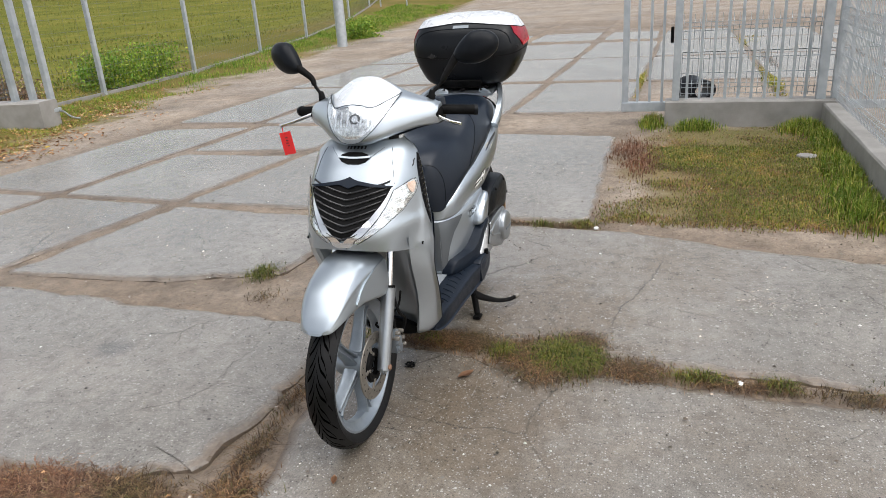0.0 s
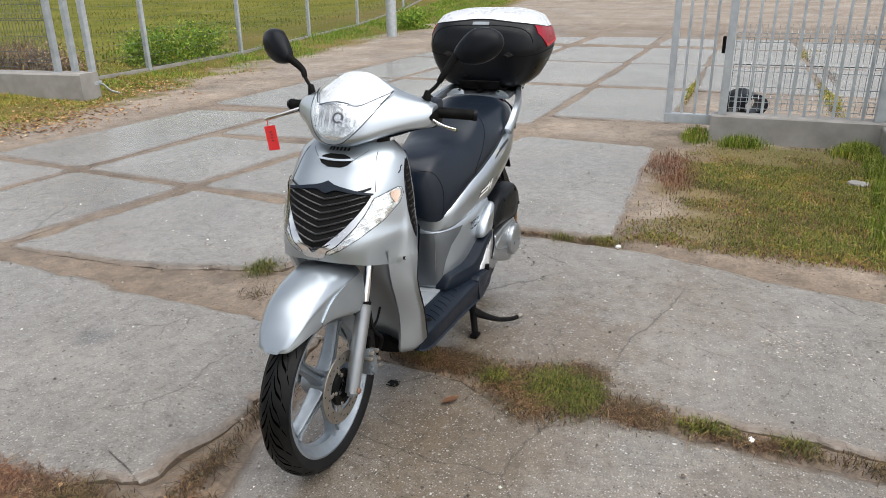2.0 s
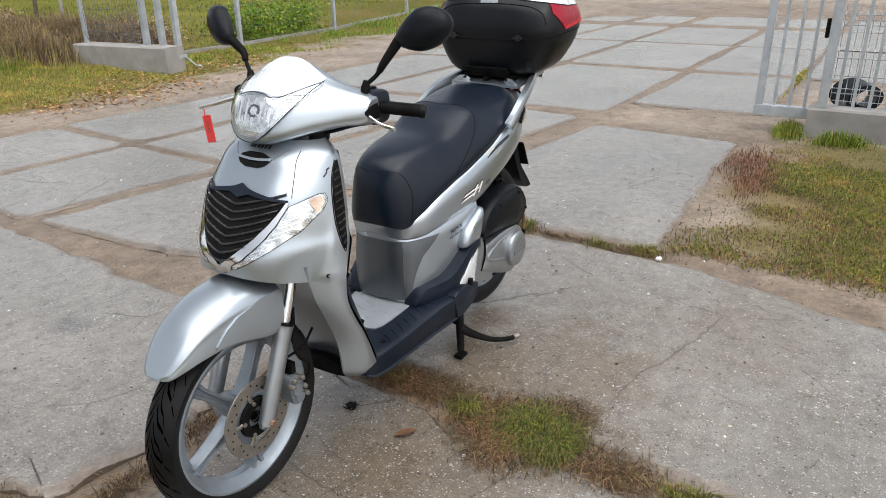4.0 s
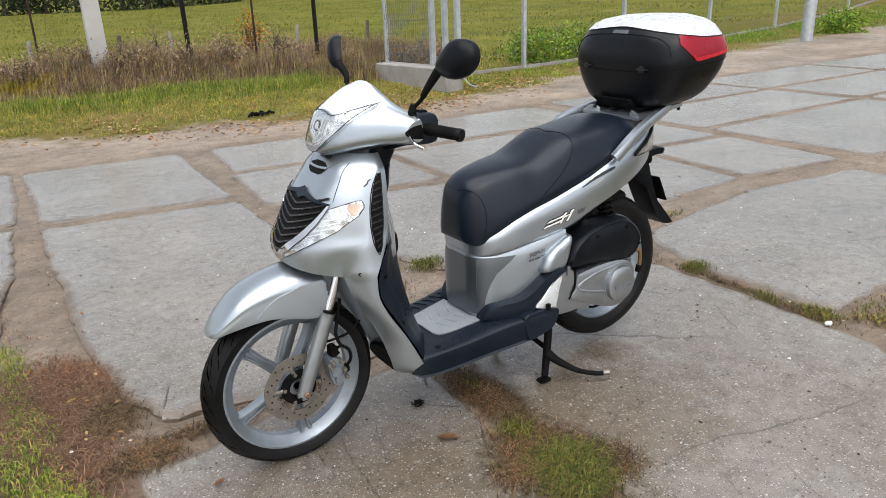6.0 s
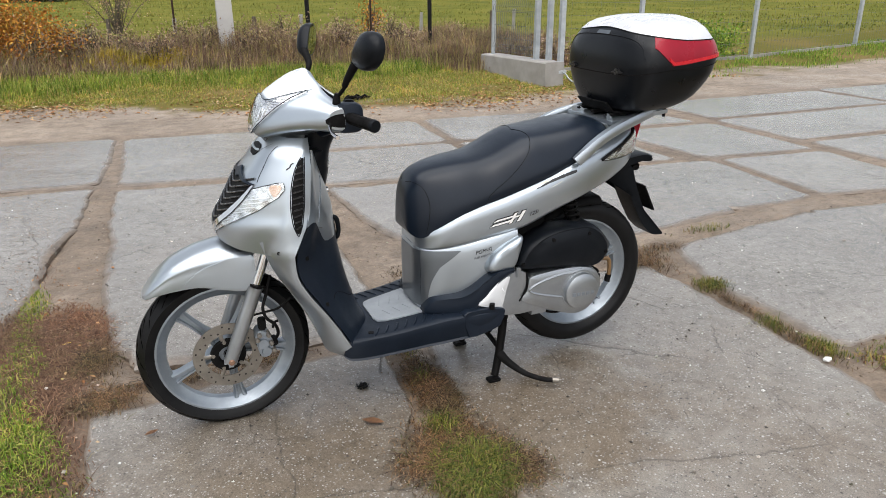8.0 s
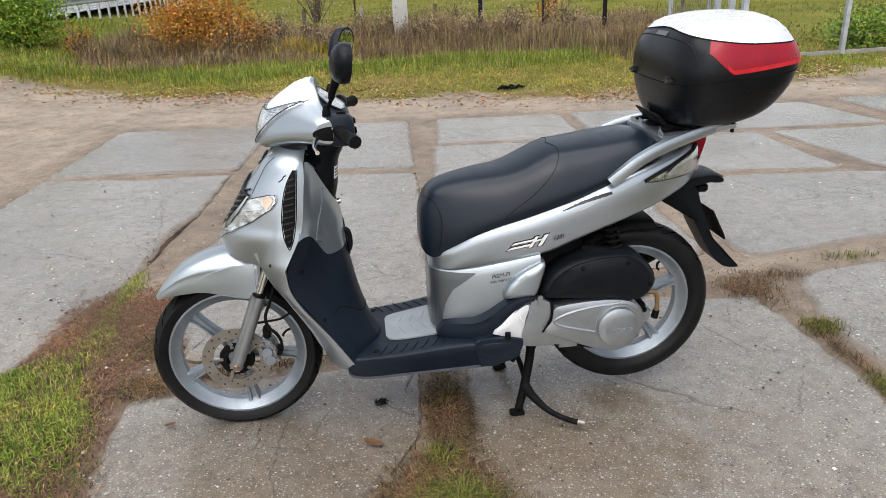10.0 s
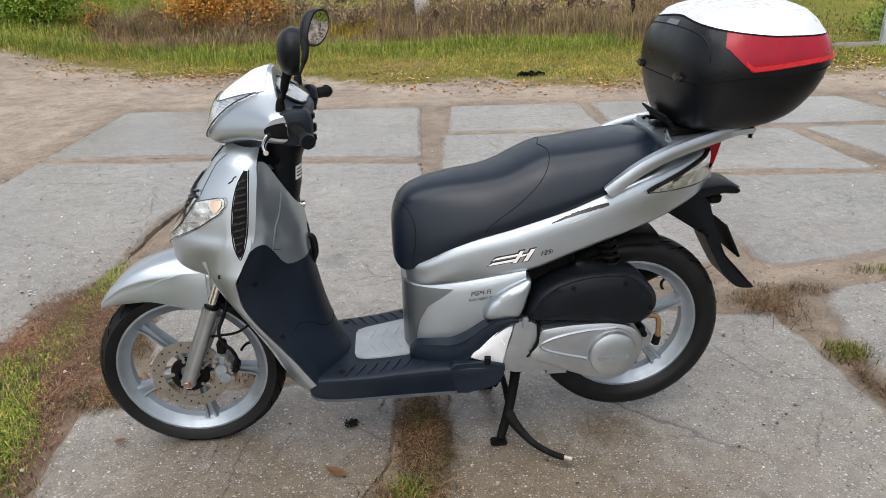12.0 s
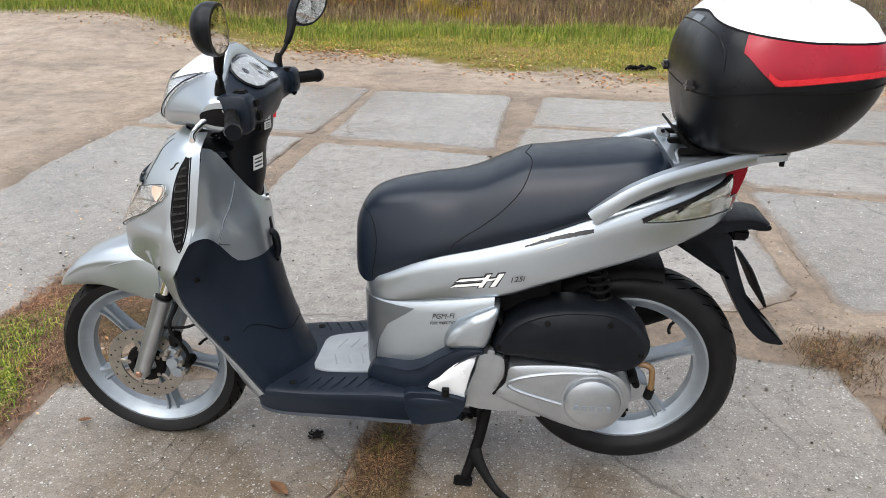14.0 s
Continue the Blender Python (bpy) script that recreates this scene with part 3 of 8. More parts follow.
def sheet(name, xs, ys, material, hole=None):
    gx, gy = np.meshgrid(xs, ys)
    z = ground_height(gx.ravel(), gy.ravel())
    co = np.column_stack([gx.ravel(), gy.ravel(), z])
    nx, ny = len(xs), len(ys)
    i, j = np.meshgrid(np.arange(nx - 1), np.arange(ny - 1))
    a = (j * nx + i).ravel()
    f = np.column_stack([a, a + 1, a + 1 + nx, a + nx])
    me = bpy.data.meshes.new(name)
    me.from_pydata(co.tolist(), [], f.tolist())
    col = me.color_attributes.new("cover", "FLOAT_COLOR", "POINT")
    c = cover_at(co[:, 0], co[:, 1])
    sward = np.clip((co[:, 1] - np.where(co[:, 0] < 6, 13.0, 9.2 + 0.2 * (co[:, 0] - 8))) / 1.2, 0, 1)
    dead = np.where((co[:, 0] < -0.2) & (co[:, 1] < 3), 1.0, 0.0)
    col.data.foreach_set("color", np.column_stack([c, sward, dead, np.clip(1.3 + slab_depth(co[:, 0], co[:, 1]) / 0.22, 0, 1)]).ravel())
    me.polygons.foreach_set("use_smooth", [True] * len(me.polygons))
    me.materials.append(material)
    return new(name, me)


def steps(lo, hi, fine_lo, fine_hi, fine):
    """Grid lines, close together in the middle and wider and wider outside it."""
    mid = list(np.arange(fine_lo, fine_hi + fine / 2, fine))
    out, s, v = [], fine, fine_lo
    while v > lo:
        s *= 1.16
        v -= s
        out.append(max(v, lo))
    left = out[::-1]
    out, s, v = [], fine, mid[-1]
    while v < hi:
        s *= 1.16
        v += s
        out.append(min(v, hi))
    return np.array(left + mid + out)


tagged(sheet("ground", steps(-400, 400, -3.2, 9.0, 0.045), steps(-400, 400, -3.2, 9.0, 0.045), SAND),
       "sandy earth yard with damp bare tracks and turf beyond", "ground", kind="structure")

pavement = thing("pavement", (0, 0, 0), "cracked grey concrete yard slabs with sandy joints", "pavement", kind="structure")


def ragged(corners, rnd, step=0.05, wear=0.013, bites=1.0):
    """An outline with worn, uneven edges and rounded corners."""
    pts = []
    n = len(corners)
    for k in range(n):
        a, b = Vector(corners[k]), Vector(corners[(k + 1) % n])
        m = max(2, int((b - a).length / step))
        side = Vector((-(b - a).y, (b - a).x)).normalized()
        drift = 0.0
        for q in range(m):
            drift = drift * 0.7 + rnd.uniform(-wear, wear)
            p = a.lerp(b, (q + 0.0) / m)
            bite = max(0.0, float(waves(p.x, p.y, 4.0, 81)) - 0.2) * 0.05 + max(0.0, float(waves(p.x, p.y, 15.0, 82)) - 0.2) * 0.026
            inward = abs(drift) + bite * bites - 0.02 * (bites < 1) if q else 0.02 + rnd.uniform(0, 0.03)
            pts.append(p + side * inward + ((Vector(corners[k - 1]) - a).normalized() * 0.01 if not q else Vector((0, 0))))
    return pts


def slab_bm(corners, rnd, sunk=0.0):
    bm = bmesh.new()
    far = min(p[1] for p in corners) > 2.2 or min(p[0] for p in corners) > 2.3
    o = ragged(corners, rnd, 0.05, 0.008 if far else 0.013, 0.35 if far else 1.0)
    c = sum(o, Vector((0, 0))) / len(o)
    lift, tx, ty = rnd.uniform(-0.002, 0.002) - sunk, rnd.uniform(-0.002, 0.002), rnd.uniform(-0.002, 0.002)
    rows = []
    for inset, z in ((0.0, -0.09), (0.0, -0.014), (0.012, -0.007), (0.028, -0.003), (0.055, 0.0), (0.11, 0.0), (0.22, 0.0)):
        row = []
        for p in o:
            q = p + (c - p).normalized() * inset
            row.append(bm.verts.new((q.x, q.y, z + lift + (q.x - c.x) * tx + (q.y - c.y) * ty)))
        rows.append(row)
    for a, b in zip(rows, rows[1:]):
        for k in range(len(a)):
            m = (k + 1) % len(a)
            bm.faces.new((a[k], a[m], b[m], b[k]))
    bm.faces.new(rows[-1])
    return bm


def slabs():
    rnd = random.Random(4)
    for i, s in enumerate(SLABS):
        bm = slab_bm(s, rnd, 0.009 if i == 4 else 0.0)
        n = len(bm.verts) // 7
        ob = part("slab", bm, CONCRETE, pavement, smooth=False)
        edge = np.repeat([1.0, 1.0, 0.95, 0.80, 0.45, 0.2, 0.0], n)
        ob.data.color_attributes.new("edge", "FLOAT_COLOR", "POINT").data.foreach_set("color", np.column_stack([edge, edge, edge, np.ones_like(edge)]).ravel())


def blades(name, places, height, width, material, label, category, lean=0.5, seed=1, base=None, droop=0.35):
    """Grass: each blade a bent, tapered sliver. places: rows of x, y, scale."""
    r = np.random.RandomState(seed)
    n = len(places)
    x, y, s = places[:, 0], places[:, 1], places[:, 2]
    z = ground_height(x, y) if base is None else np.maximum(ground_height(x, y), base)
    h = height * s * r.uniform(0.55, 1.25, n)
    w = width * r.uniform(0.7, 1.3, n)
    a, l = r.uniform(0, 2 * np.pi, n), lean * ((0.45 if lean > 1.9 else 0.0) + np.abs(r.normal(0, 1, n)))
    dx, dy = np.cos(a), np.sin(a)
    sx, sy = -dy * w / 2, dx * w / 2
    m1, m2 = h * 0.55, h * np.clip(1.0 - droop * l, 0.25, 1)
    o1, o2 = h * l * 0.28, h * l * 0.85
    v = np.stack([
        np.column_stack([x - sx, y - sy, z - 0.01]), np.column_stack([x + sx, y + sy, z - 0.01]),
        np.column_stack([x + dx * o1 - sx * 0.8, y + dy * o1 - sy * 0.8, z + m1]), np.column_stack([x + dx * o1 + sx * 0.8, y + dy * o1 + sy * 0.8, z + m1]),
        np.column_stack([x + dx * o2, y + dy * o2, z + m2])], axis=1).reshape(-1, 3)
    b = np.arange(n) * 5
    faces = np.column_stack([b, b + 1, b + 3, b + 2]).tolist() + np.column_stack([b + 2, b + 3, b + 4]).tolist()
    me = bpy.data.meshes.new(name)
    me.from_pydata(v.tolist(), [], faces)
    me.materials.append(material)
    return tagged(new(name, me), label, category, kind="stuff")


def strewn(n, lo, hi, keep, seed, clump=0.0):
    """Random places in a rectangle, kept by a 0 to 1 chance that keep(x, y) gives."""
    r = np.random.RandomState(seed)
    x, y = r.uniform(lo[0], hi[0], n), r.uniform(lo[1], hi[1], n)
    k = keep(x, y)
    ok = r.uniform(0, 1, n) < k
    return np.column_stack([x[ok], y[ok], 0.6 + 0.6 * np.clip(k[ok], 0, 1)])


def tufts(spots, seed):
    """Places round tuft centres: rows of x, y, radius x, radius y, count."""
    r = np.random.RandomState(seed)
    out = []
    for cx, cy, rx, ry, n in spots:
        u, v = r.normal(0, 0.5, n), r.normal(0, 0.5, n)
        out.append(np.column_stack([cx + u * rx, cy + v * ry, np.clip(1.25 - 0.5 * np.hypot(u, v), 0.4, 1.3)]))
    return np.concatenate(out)


# ---- fences, gates and the distance ----
def bar(bm, a, b, w, d=None):
    """A square bar from a to b."""
    a, b = Vector(a), Vector(b)
    d = d or w
    z = (b - a).normalized()
    x = (Vector((1, 0, 0)) - z * z.x).normalized() if abs(z.x) < 0.9 else (Vector((0, 1, 0)) - z * z.y).normalized()
    y = z.cross(x)
    rows = [[p + x * s * w / 2 + y * t * d / 2 for s, t in ((-1, -1), (1, -1), (1, 1), (-1, 1))] for p in (a, b)]
    return grid_bm(rows, True, True, bm)


def one(name, maker, material, parent, label=""):
    bm = bmesh.new()
    maker(bm)
    return part(name, bm, material, parent, label, smooth=False)


def kerb_wall(name, a, b, thick, height, label):
    a, b = Vector((*a, 0)), Vector((*b, 0))
    side = (b - a).normalized().cross(Vector((0, 0, 1))) * thick / 2
    bm = bmesh.new()
    n = max(2, int((b - a).length / 0.5))
    rows = []
    for k in range(n + 1):
        p = a.lerp(b, k / n)
        j = 0.004 * math.sin(k * 2.7)
        rows.append([p - side + Vector((0, 0, -0.15)), p - side * (1 + j) + Vector((0, 0, height - 0.015)), p - side * 0.9 + Vector((0, 0, height)), p + side * 0.9 + Vector((0, 0, height + j)), p + side + Vector((0, 0, height - 0.015)), p + side + Vector((0, 0, -0.15))])
    grid_bm(rows, True, True, bm)
    return tagged(part(name, bm, KERB, None, smooth=False), label, "kerb", kind="structure")


def mesh_panel(parent, a, b, z0, z1, step=0.05, material=GALV):
    """A welded wire panel with folded beads, as one part for the upright wires and single parts for the cross wires."""
    a, b = Vector((*a, 0)), Vector((*b, 0))
    length = (b - a).length
    out = (b - a).normalized().cross(Vector((0, 0, 1)))
    n = int(length / step)
    folds = [z0 + 0.08, z0 + 0.12, (z0 + z1) / 2 - 0.03, (z0 + z1) / 2 + 0.03, z1 - 0.12, z1 - 0.08]
    for k in range(n + 1):
        p = a.lerp(b, k / n)
        pts = [p + Vector((0, 0, z0))]
        for i in range(0, 6, 2):
            pts += [p + Vector((0, 0, folds[i] - 0.03)), p + out * 0.03 + Vector((0, 0, folds[i])), p + out * 0.03 + Vector((0, 0, folds[i + 1])), p + Vector((0, 0, folds[i + 1] + 0.03))]
        pts.append(p + Vector((0, 0, z1)))
        bm = bmesh.new()
        for u, v in zip(pts, pts[1:]):
            bar(bm, u, v, 0.005)
        part("upright_wire", bm, material, parent, smooth=False)
    for z in list(np.arange(z0 + 0.02, z1, 0.2)) + folds:
        one("cross_wire", lambda m: bar(m, a + Vector((0, 0, z)) - out * 0.006, b + Vector((0, 0, z)) - out * 0.006, 0.006), material, parent)


def post(parent, x, y, z0, z1, w=0.06, d=0.04, name="post"):
    def build(bm):
        box(bm, (x - w / 2, y - d / 2, z0), (x + w / 2, y + d / 2, z1), 0.004)
        box(bm, (x - w / 2 - 0.003, y - d / 2 - 0.003, z1), (x + w / 2 + 0.003, y + d / 2 + 0.003, z1 + 0.01))
    return one(name, build, GALV, parent)


# gate beside the grass patch
kerb_wall("kerb_gate", (5.56, -0.86), (5.56, -2.45), 0.22, 0.25, "low cast concrete kerb under the gate")
kerb_wall("kerb_fence", (5.67, -2.36), (1.2, -2.36), 0.20, 0.22, "low cast concrete kerb under the fence")
gate = thing("sliding_gate", (0, 0, 0), "galvanised sliding gate with upright bars", "gate")
one("bottom_beam", lambda m: box(m, (5.56, -2.9, 0.15), (5.62, -0.44, 0.22), 0.004), GALV, gate)
one("runner_end", lambda m: box(m, (5.545, -0.86, 0.135), (5.635, -0.43, 0.225), 0.006), GALV, gate)
one("top_beam", lambda m: box(m, (5.57, -2.9, 1.60), (5.61, -0.44, 1.65), 0.004), GALV, gate)
post(gate, 5.59, -0.465, 0.2, 1.62, 0.05, 0.06, "gate_stile")
for k in range(20):
    y = -0.585 - 0.118 * k
    one("gate_bar", lambda m: box(m, (5.578, y - 0.0125, 0.2), (5.602, y + 0.0125, 1.61)), GALV, gate)
guide = thing("gate_post", (0, 0, 0), "galvanised square gate post on the kerb", "post", "gate posts")
post(guide, 5.52, -0.955, 0.25, 1.95, 0.07, 0.07)
one("latch_box", lambda m: box(m, (5.50, -0.915, 0.80), (5.54, -0.885, 0.95), 0.004), MATT, guide)
guide2 = thing("gate_post", (0, 0, 0), "galvanised square gate post on the kerb", "post", "gate posts")
post(guide2, 5.52, -2.24, 0.25, 1.95, 0.08, 0.08)
panel0 = thing("wire_fence", (0, 0, 0), "galvanised welded wire fence panel on a kerb", "fence", "wire fences")
post(panel0, 5.52, -2.36, 0.2, 1.75, 0.06, 0.06)
mesh_panel(panel0, (5.48, -2.36), (2.95, -2.36), 0.24, 1.72)
post(panel0, 2.92, -2.36, 0.2, 1.75, 0.06, 0.04)
panel00 = thing("wire_fence", (0, 0, 0), "galvanised welded wire fence panel beside the gate", "fence", "wire fences")
mesh_panel(panel00, (5.66, -1.0), (5.66, -2.9), 0.27, 1.05, 0.05)
bucket = thing("plastic_tub", (6.9, -1.16, 0.0), "black plastic tub lying behind the gate", "tub")
prof = [(0.10, -0.16), (0.165, -0.15), (0.175, 0.0), (0.19, 0.15), (0.2, 0.16), (0.19, 0.165), (0.17, 0.14), (0.15, -0.12)]
bk = lathe_y(prof, (0, 0, 0.19), 32)
bmesh.ops.rotate(bk, verts=bk.verts[:], cent=(0, 0, 0.19), matrix=Matrix.Rotation(radians(-60), 3, "Z"))
bmesh.ops.scale(bk, vec=(1, 1, 0.74), verts=bk.verts[:])
part("tub_body", bk, BLACK, bucket)
one("tub_label", lambda m: box(m, (-0.215, 0.08, 0.05), (-0.20, 0.17, 0.11), 0.003), WIRE, bucket)

# the far gate posts and wire fence
kerb_wall("kerb_far_gate", (5.24, 8.62), (5.46, 6.92), 0.34, 0.36, "concrete plinth under the far gate posts")
far_panel = thing("wire_fence", (0, 0, 0), "galvanised welded wire fence panel on a plinth", "fence", "wire fences")
mesh_panel(far_panel, (5.26, 8.5), (5.42, 7.5), 0.4, 1.75, 0.05, WIRE)
post(far_panel, 5.25, 8.52, 0.34, 1.9)
for i, (x, y, z0) in enumerate(((5.44, 7.44, 0.34), (5.54, 7.24, 0.34), (5.60, 7.00, 0.22))):
    gp = thing("gate_post", (0, 0, 0), "pale galvanised gate post on the plinth", "post", "gate posts")
    post(gp, x, y, z0, 2.1, 0.075, 0.075)
    one("base_plate", lambda m: box(m, (x - 0.07, y - 0.07, z0 - 0.03), (x + 0.07, y + 0.07, z0 + 0.02), 0.004), GALV, gp)
hookg = thing("gate_stop", (5.60, 6.78, 0.06), "bent galvanised gate stop", "gate stop")
part("stop_bar", tube([(0, 0.12, 0.14), (0.0, 0.05, 0.13), (0.02, -0.03, 0.06), (0.08, -0.12, 0.02)], 0.022, 8, 4, None, 0.5), GALV, hookg)
FAR_POSTS = [(8.05, 8.4), (10.85, 8.6), (14.4, 9.2), (18.2, 9.9), (25.6, 11.9), (33.0, 14.2), (41.0, 16.8)]


def low(p):
    return float(bank(np.array([p[0]]), np.array([p[1]]))[0])


far_fence = thing("wire_fence", (0, 0, 0), "long galvanised wire fence along the meadow", "fence", "wire fences")
for x, y in FAR_POSTS:
    post(far_fence, x, y, low((x, y)) - 0.2, low((x, y)) + 1.95, 0.07, 0.07)
for (a, b) in zip([(5.6, 8.1)] + FAR_POSTS, FAR_POSTS):
    z = np.arange(0.08, 1.8, 0.2)
    for h in z:
        one("line_wire", lambda m: bar(m, (*a, h + low(a)), (*b, h + low(b)), 0.0035), WIRE, far_fence)
    bm = bmesh.new()
    n = int(math.dist(a, b) / 0.1)
    for k in range(n):
        p, g = Vector(a).lerp(Vector(b), k / n), low(a) + (low(b) - low(a)) * k / n
        bar(bm, (p.x, p.y, g + 0.05), (p.x, p.y, g + (0.55 if a[0] > 12 else 0.75)), 0.0024)
        if k % 3 == 0:
            bar(bm, (p.x, p.y, g + 0.55), (p.x, p.y, g + 1.78), 0.002)
    tagged(part("wire_netting", bm, WIRE, far_fence, smooth=False), kind="stuff")
    one("fence_board", lambda m: bar(m, (*a, low(a) + 0.01), (*b, low(b) + 0.01), 0.04, 0.09), KERB, far_fence)
pillar = thing("steel_pillar", (15.95, 7.65, low((15.95, 7.65))), "thick grey steel pillar at the verge", "post")
part("shaft", tube([(0, 0, -0.1), (0, 0, 1.1), (0, 0, 2.3)], 0.135, 16, 2), GALV, pillar)
board_ = thing("notice_board", (33.0, 12.9, low((33.0, 12.9))), "white notice board on the wire fence", "sign")
one("board", lambda m: box(m, (-0.05, -0.8, 0.45), (0.0, 0.8, 1.4), 0.01), DECAL_PALE, board_)
for y in (-0.7, 0.7):
    one("board_post", lambda m: box(m, (0.004, y - 0.03, -0.2), (0.06, y + 0.03, 1.4), 0.004), GALV, board_)
shed = thing("shed", (66.0, 43.5, low((66.0, 43.5))), "low reddish brown shed at the far meadow edge", "shed")
for k in range(14):
    one("wall_plank", lambda m: box(m, (-0.03, -1.75 + 0.25 * k, -0.2), (0.0, -1.512 + 0.25 * k, 2.3)), surface("red_brown_plank", (0.16, 0.06, 0.05), (0.22, 0.09, 0.07), (0.6, 0.8), 0, 5, 90, 0.3) if k == 0 else bpy.data.materials["red_brown_plank"], shed)
one("roof", lambda m: grid_bm([[(-0.3, -1.9, 2.3), (1.4, -1.9, 2.9), (3.1, -1.9, 2.3)], [(-0.3, 1.9, 2.3), (1.4, 1.9, 2.9), (3.1, 1.9, 2.3)]], bm=m), RUST, shed)
one("side_wall", lambda m: box(m, (0.0, -1.72, -0.2), (2.9, 1.72, 2.28)), RUST, shed)

# posts along the meadow
pole = thing("utility_pole", (1.36, 11.2, 0.1), "grey concrete utility pole at the meadow edge", "pole")
part("shaft", loft([[(-w, -w * 0.7, z), (w, -w * 0.7, z), (w, w * 0.7, z), (-w, w * 0.7, z)] for z, w in ((-0.2, 0.135), (2.0, 0.122), (6.0, 0.10))], 3, 1), surface("pole_concrete", (0.36, 0.35, 0.34), (0.46, 0.45, 0.43), (0.7, 0.85), 0, 2.0, 50, 0.4, 0.006), pole)
one("warning_sign", lambda m: box(m, (-0.10, -0.115, 1.62), (0.08, -0.10, 1.82), 0.003), surface("yellow_plate", (0.7, 0.5, 0.03), (0.75, 0.55, 0.05), (0.4, 0.5), 0, 9, 200, 0), pole)
for x, y, w, lean, mat_, lab in ((2.85, 11.3, 0.08, -0.03, POST_BLACK, "black post leaning at the meadow edge"), (4.92, 10.5, 0.075, 0.0, POST_BLACK, "black post at the meadow edge"), (3.88, 10.8, 0.036, 0.01, RUST, "thin rusty rod at the meadow edge"),
                               (0.56, 12.1, 0.036, 0.02, RUST, "thin rusty rod at the meadow edge")):
    p = thing("fence_post", (x, y, low((x, y))), lab, "post", "meadow posts")
    part("shaft", tube([(0, 0, -0.2), (lean * 0.5, 0, 1.0), (lean, 0, 2.1)], w / 2, 10, 2), mat_, p)
for k in range(9):
    p = thing("meadow_stake", (-2.2 + 1.5 * k + 0.3 * math.sin(k * 3), 15.6 + 0.4 * math.sin(k * 1.7), low((-2.2 + 1.5 * k, 15.6))), "weathered grey stake in the meadow", "post", "meadow stakes")
    part("shaft", tube([(0, 0, -0.2), (0.02, 0, 0.28), (0.03, 0, 0.55)], 0.045, 8, 2), BARK if k % 2 else KERB, p)

# road with its crash barrier on the bank
rail_thing = thing("crash_barrier", (0, 0, 0), "galvanised steel crash barrier along the raised road", "crash barrier")
RL = [(-6.80, 9.7, 0.12), (-6.85, 11.2, 0.40), (-6.9, 12.6, 0.54), (-7.1, 16.0, 0.56), (-7.35, 20.0, 0.56), (-7.45, 26.0, 0.56), (-7.8, 34.0, 0.56), (-9.2, 44.0, 0.56), (-13.0, 56.0, 0.56)]
RP = curve1(RL, 8)
rows = []
for i, p in enumerate(RP):
    d = Vector(RP[min(i + 1, len(RP) - 1)] - RP[max(i - 1, 0)]).normalized()
    o = d.cross(Vector((0, 0, 1)))
    rows.append([Vector(p) + o * a + Vector((0, 0, h)) for a, h in ((0.0, 0.34), (0.04, 0.37), (0.04, 0.40), (0.0, 0.44), (0.0, 0.47), (0.04, 0.50), (0.04, 0.53), (0.0, 0.56), (-0.01, 0.56), (-0.01, 0.34))])
part("rail", grid_bm(rows, True, True), GALV, rail_thing, smooth=False)
dist = np.concatenate([[0], np.cumsum(np.linalg.norm(np.diff(RP, axis=0), axis=1))])
for s in np.arange(2.2, dist[-1], 1.0):
    x, y, z = (np.interp(s, dist, RP[:, k]) for k in range(3))
    one("rail_post", lambda m: box(m, (x - 0.08, y - 0.03, z - 0.5), (x - 0.015, y + 0.03, z + 0.54)), GALV, rail_thing)
road = bmesh.new()
rows = [[(p[0] - 0.5, p[1] - 0.1, p[2] + 0.10), (p[0] - 4.0, p[1] - 1.0, p[2] + 0.16), (p[0] - 8.0, p[1] - 2.0, p[2] + 0.10)] for p in curve1([(-9.6, -4.0, 0.30), (-8.6, 4.0, 0.44), (-7.5, 9.6, 0.55)] + [(x, y, 0.56) for x, y, z in RL[2:]], 6)]
tagged(part("road", grid_bm(rows, bm=road), ASPHALT, None), "grey asphalt road on the bank", "road", kind="structure")


def leaf_cloud(name, parent, material, centres, size, seed, droop=0.2):
    """Many small leaves round centres: rows of x, y, z, spread, count."""
    r = np.random.RandomState(seed)
    pts, sc = [], []
    for cx, cy, cz, sp, n in centres:
        pts.append(np.array([cx, cy, cz]) + r.normal(0, 1, (n, 3)) * np.array([sp, sp, sp * 0.8]))
    p = np.concatenate(pts)
    p[:, 2] = np.maximum(p[:, 2], 0.03)
    n = len(p)
    a, b = r.normal(0, 1, (n, 3)), r.normal(0, 1, (n, 3))
    a /= np.linalg.norm(a, axis=1)[:, None]
    b -= a * (a * b).sum(1)[:, None]
    b /= np.linalg.norm(b, axis=1)[:, None]
    s = (size * r.uniform(0.5, 1.4, n))[:, None]
    v = np.stack([p - a * s, p + b * s * 0.45, p + a * s, p - b * s * 0.45], axis=1).reshape(-1, 3)
    k = np.arange(n) * 4
    me = bpy.data.meshes.new(name)
    me.from_pydata(v.tolist(), [], np.column_stack([k, k + 1, k + 2, k + 3]).tolist())
    me.materials.append(material)
    ob = new(name, me)
    ob.parent = parent
    return ob


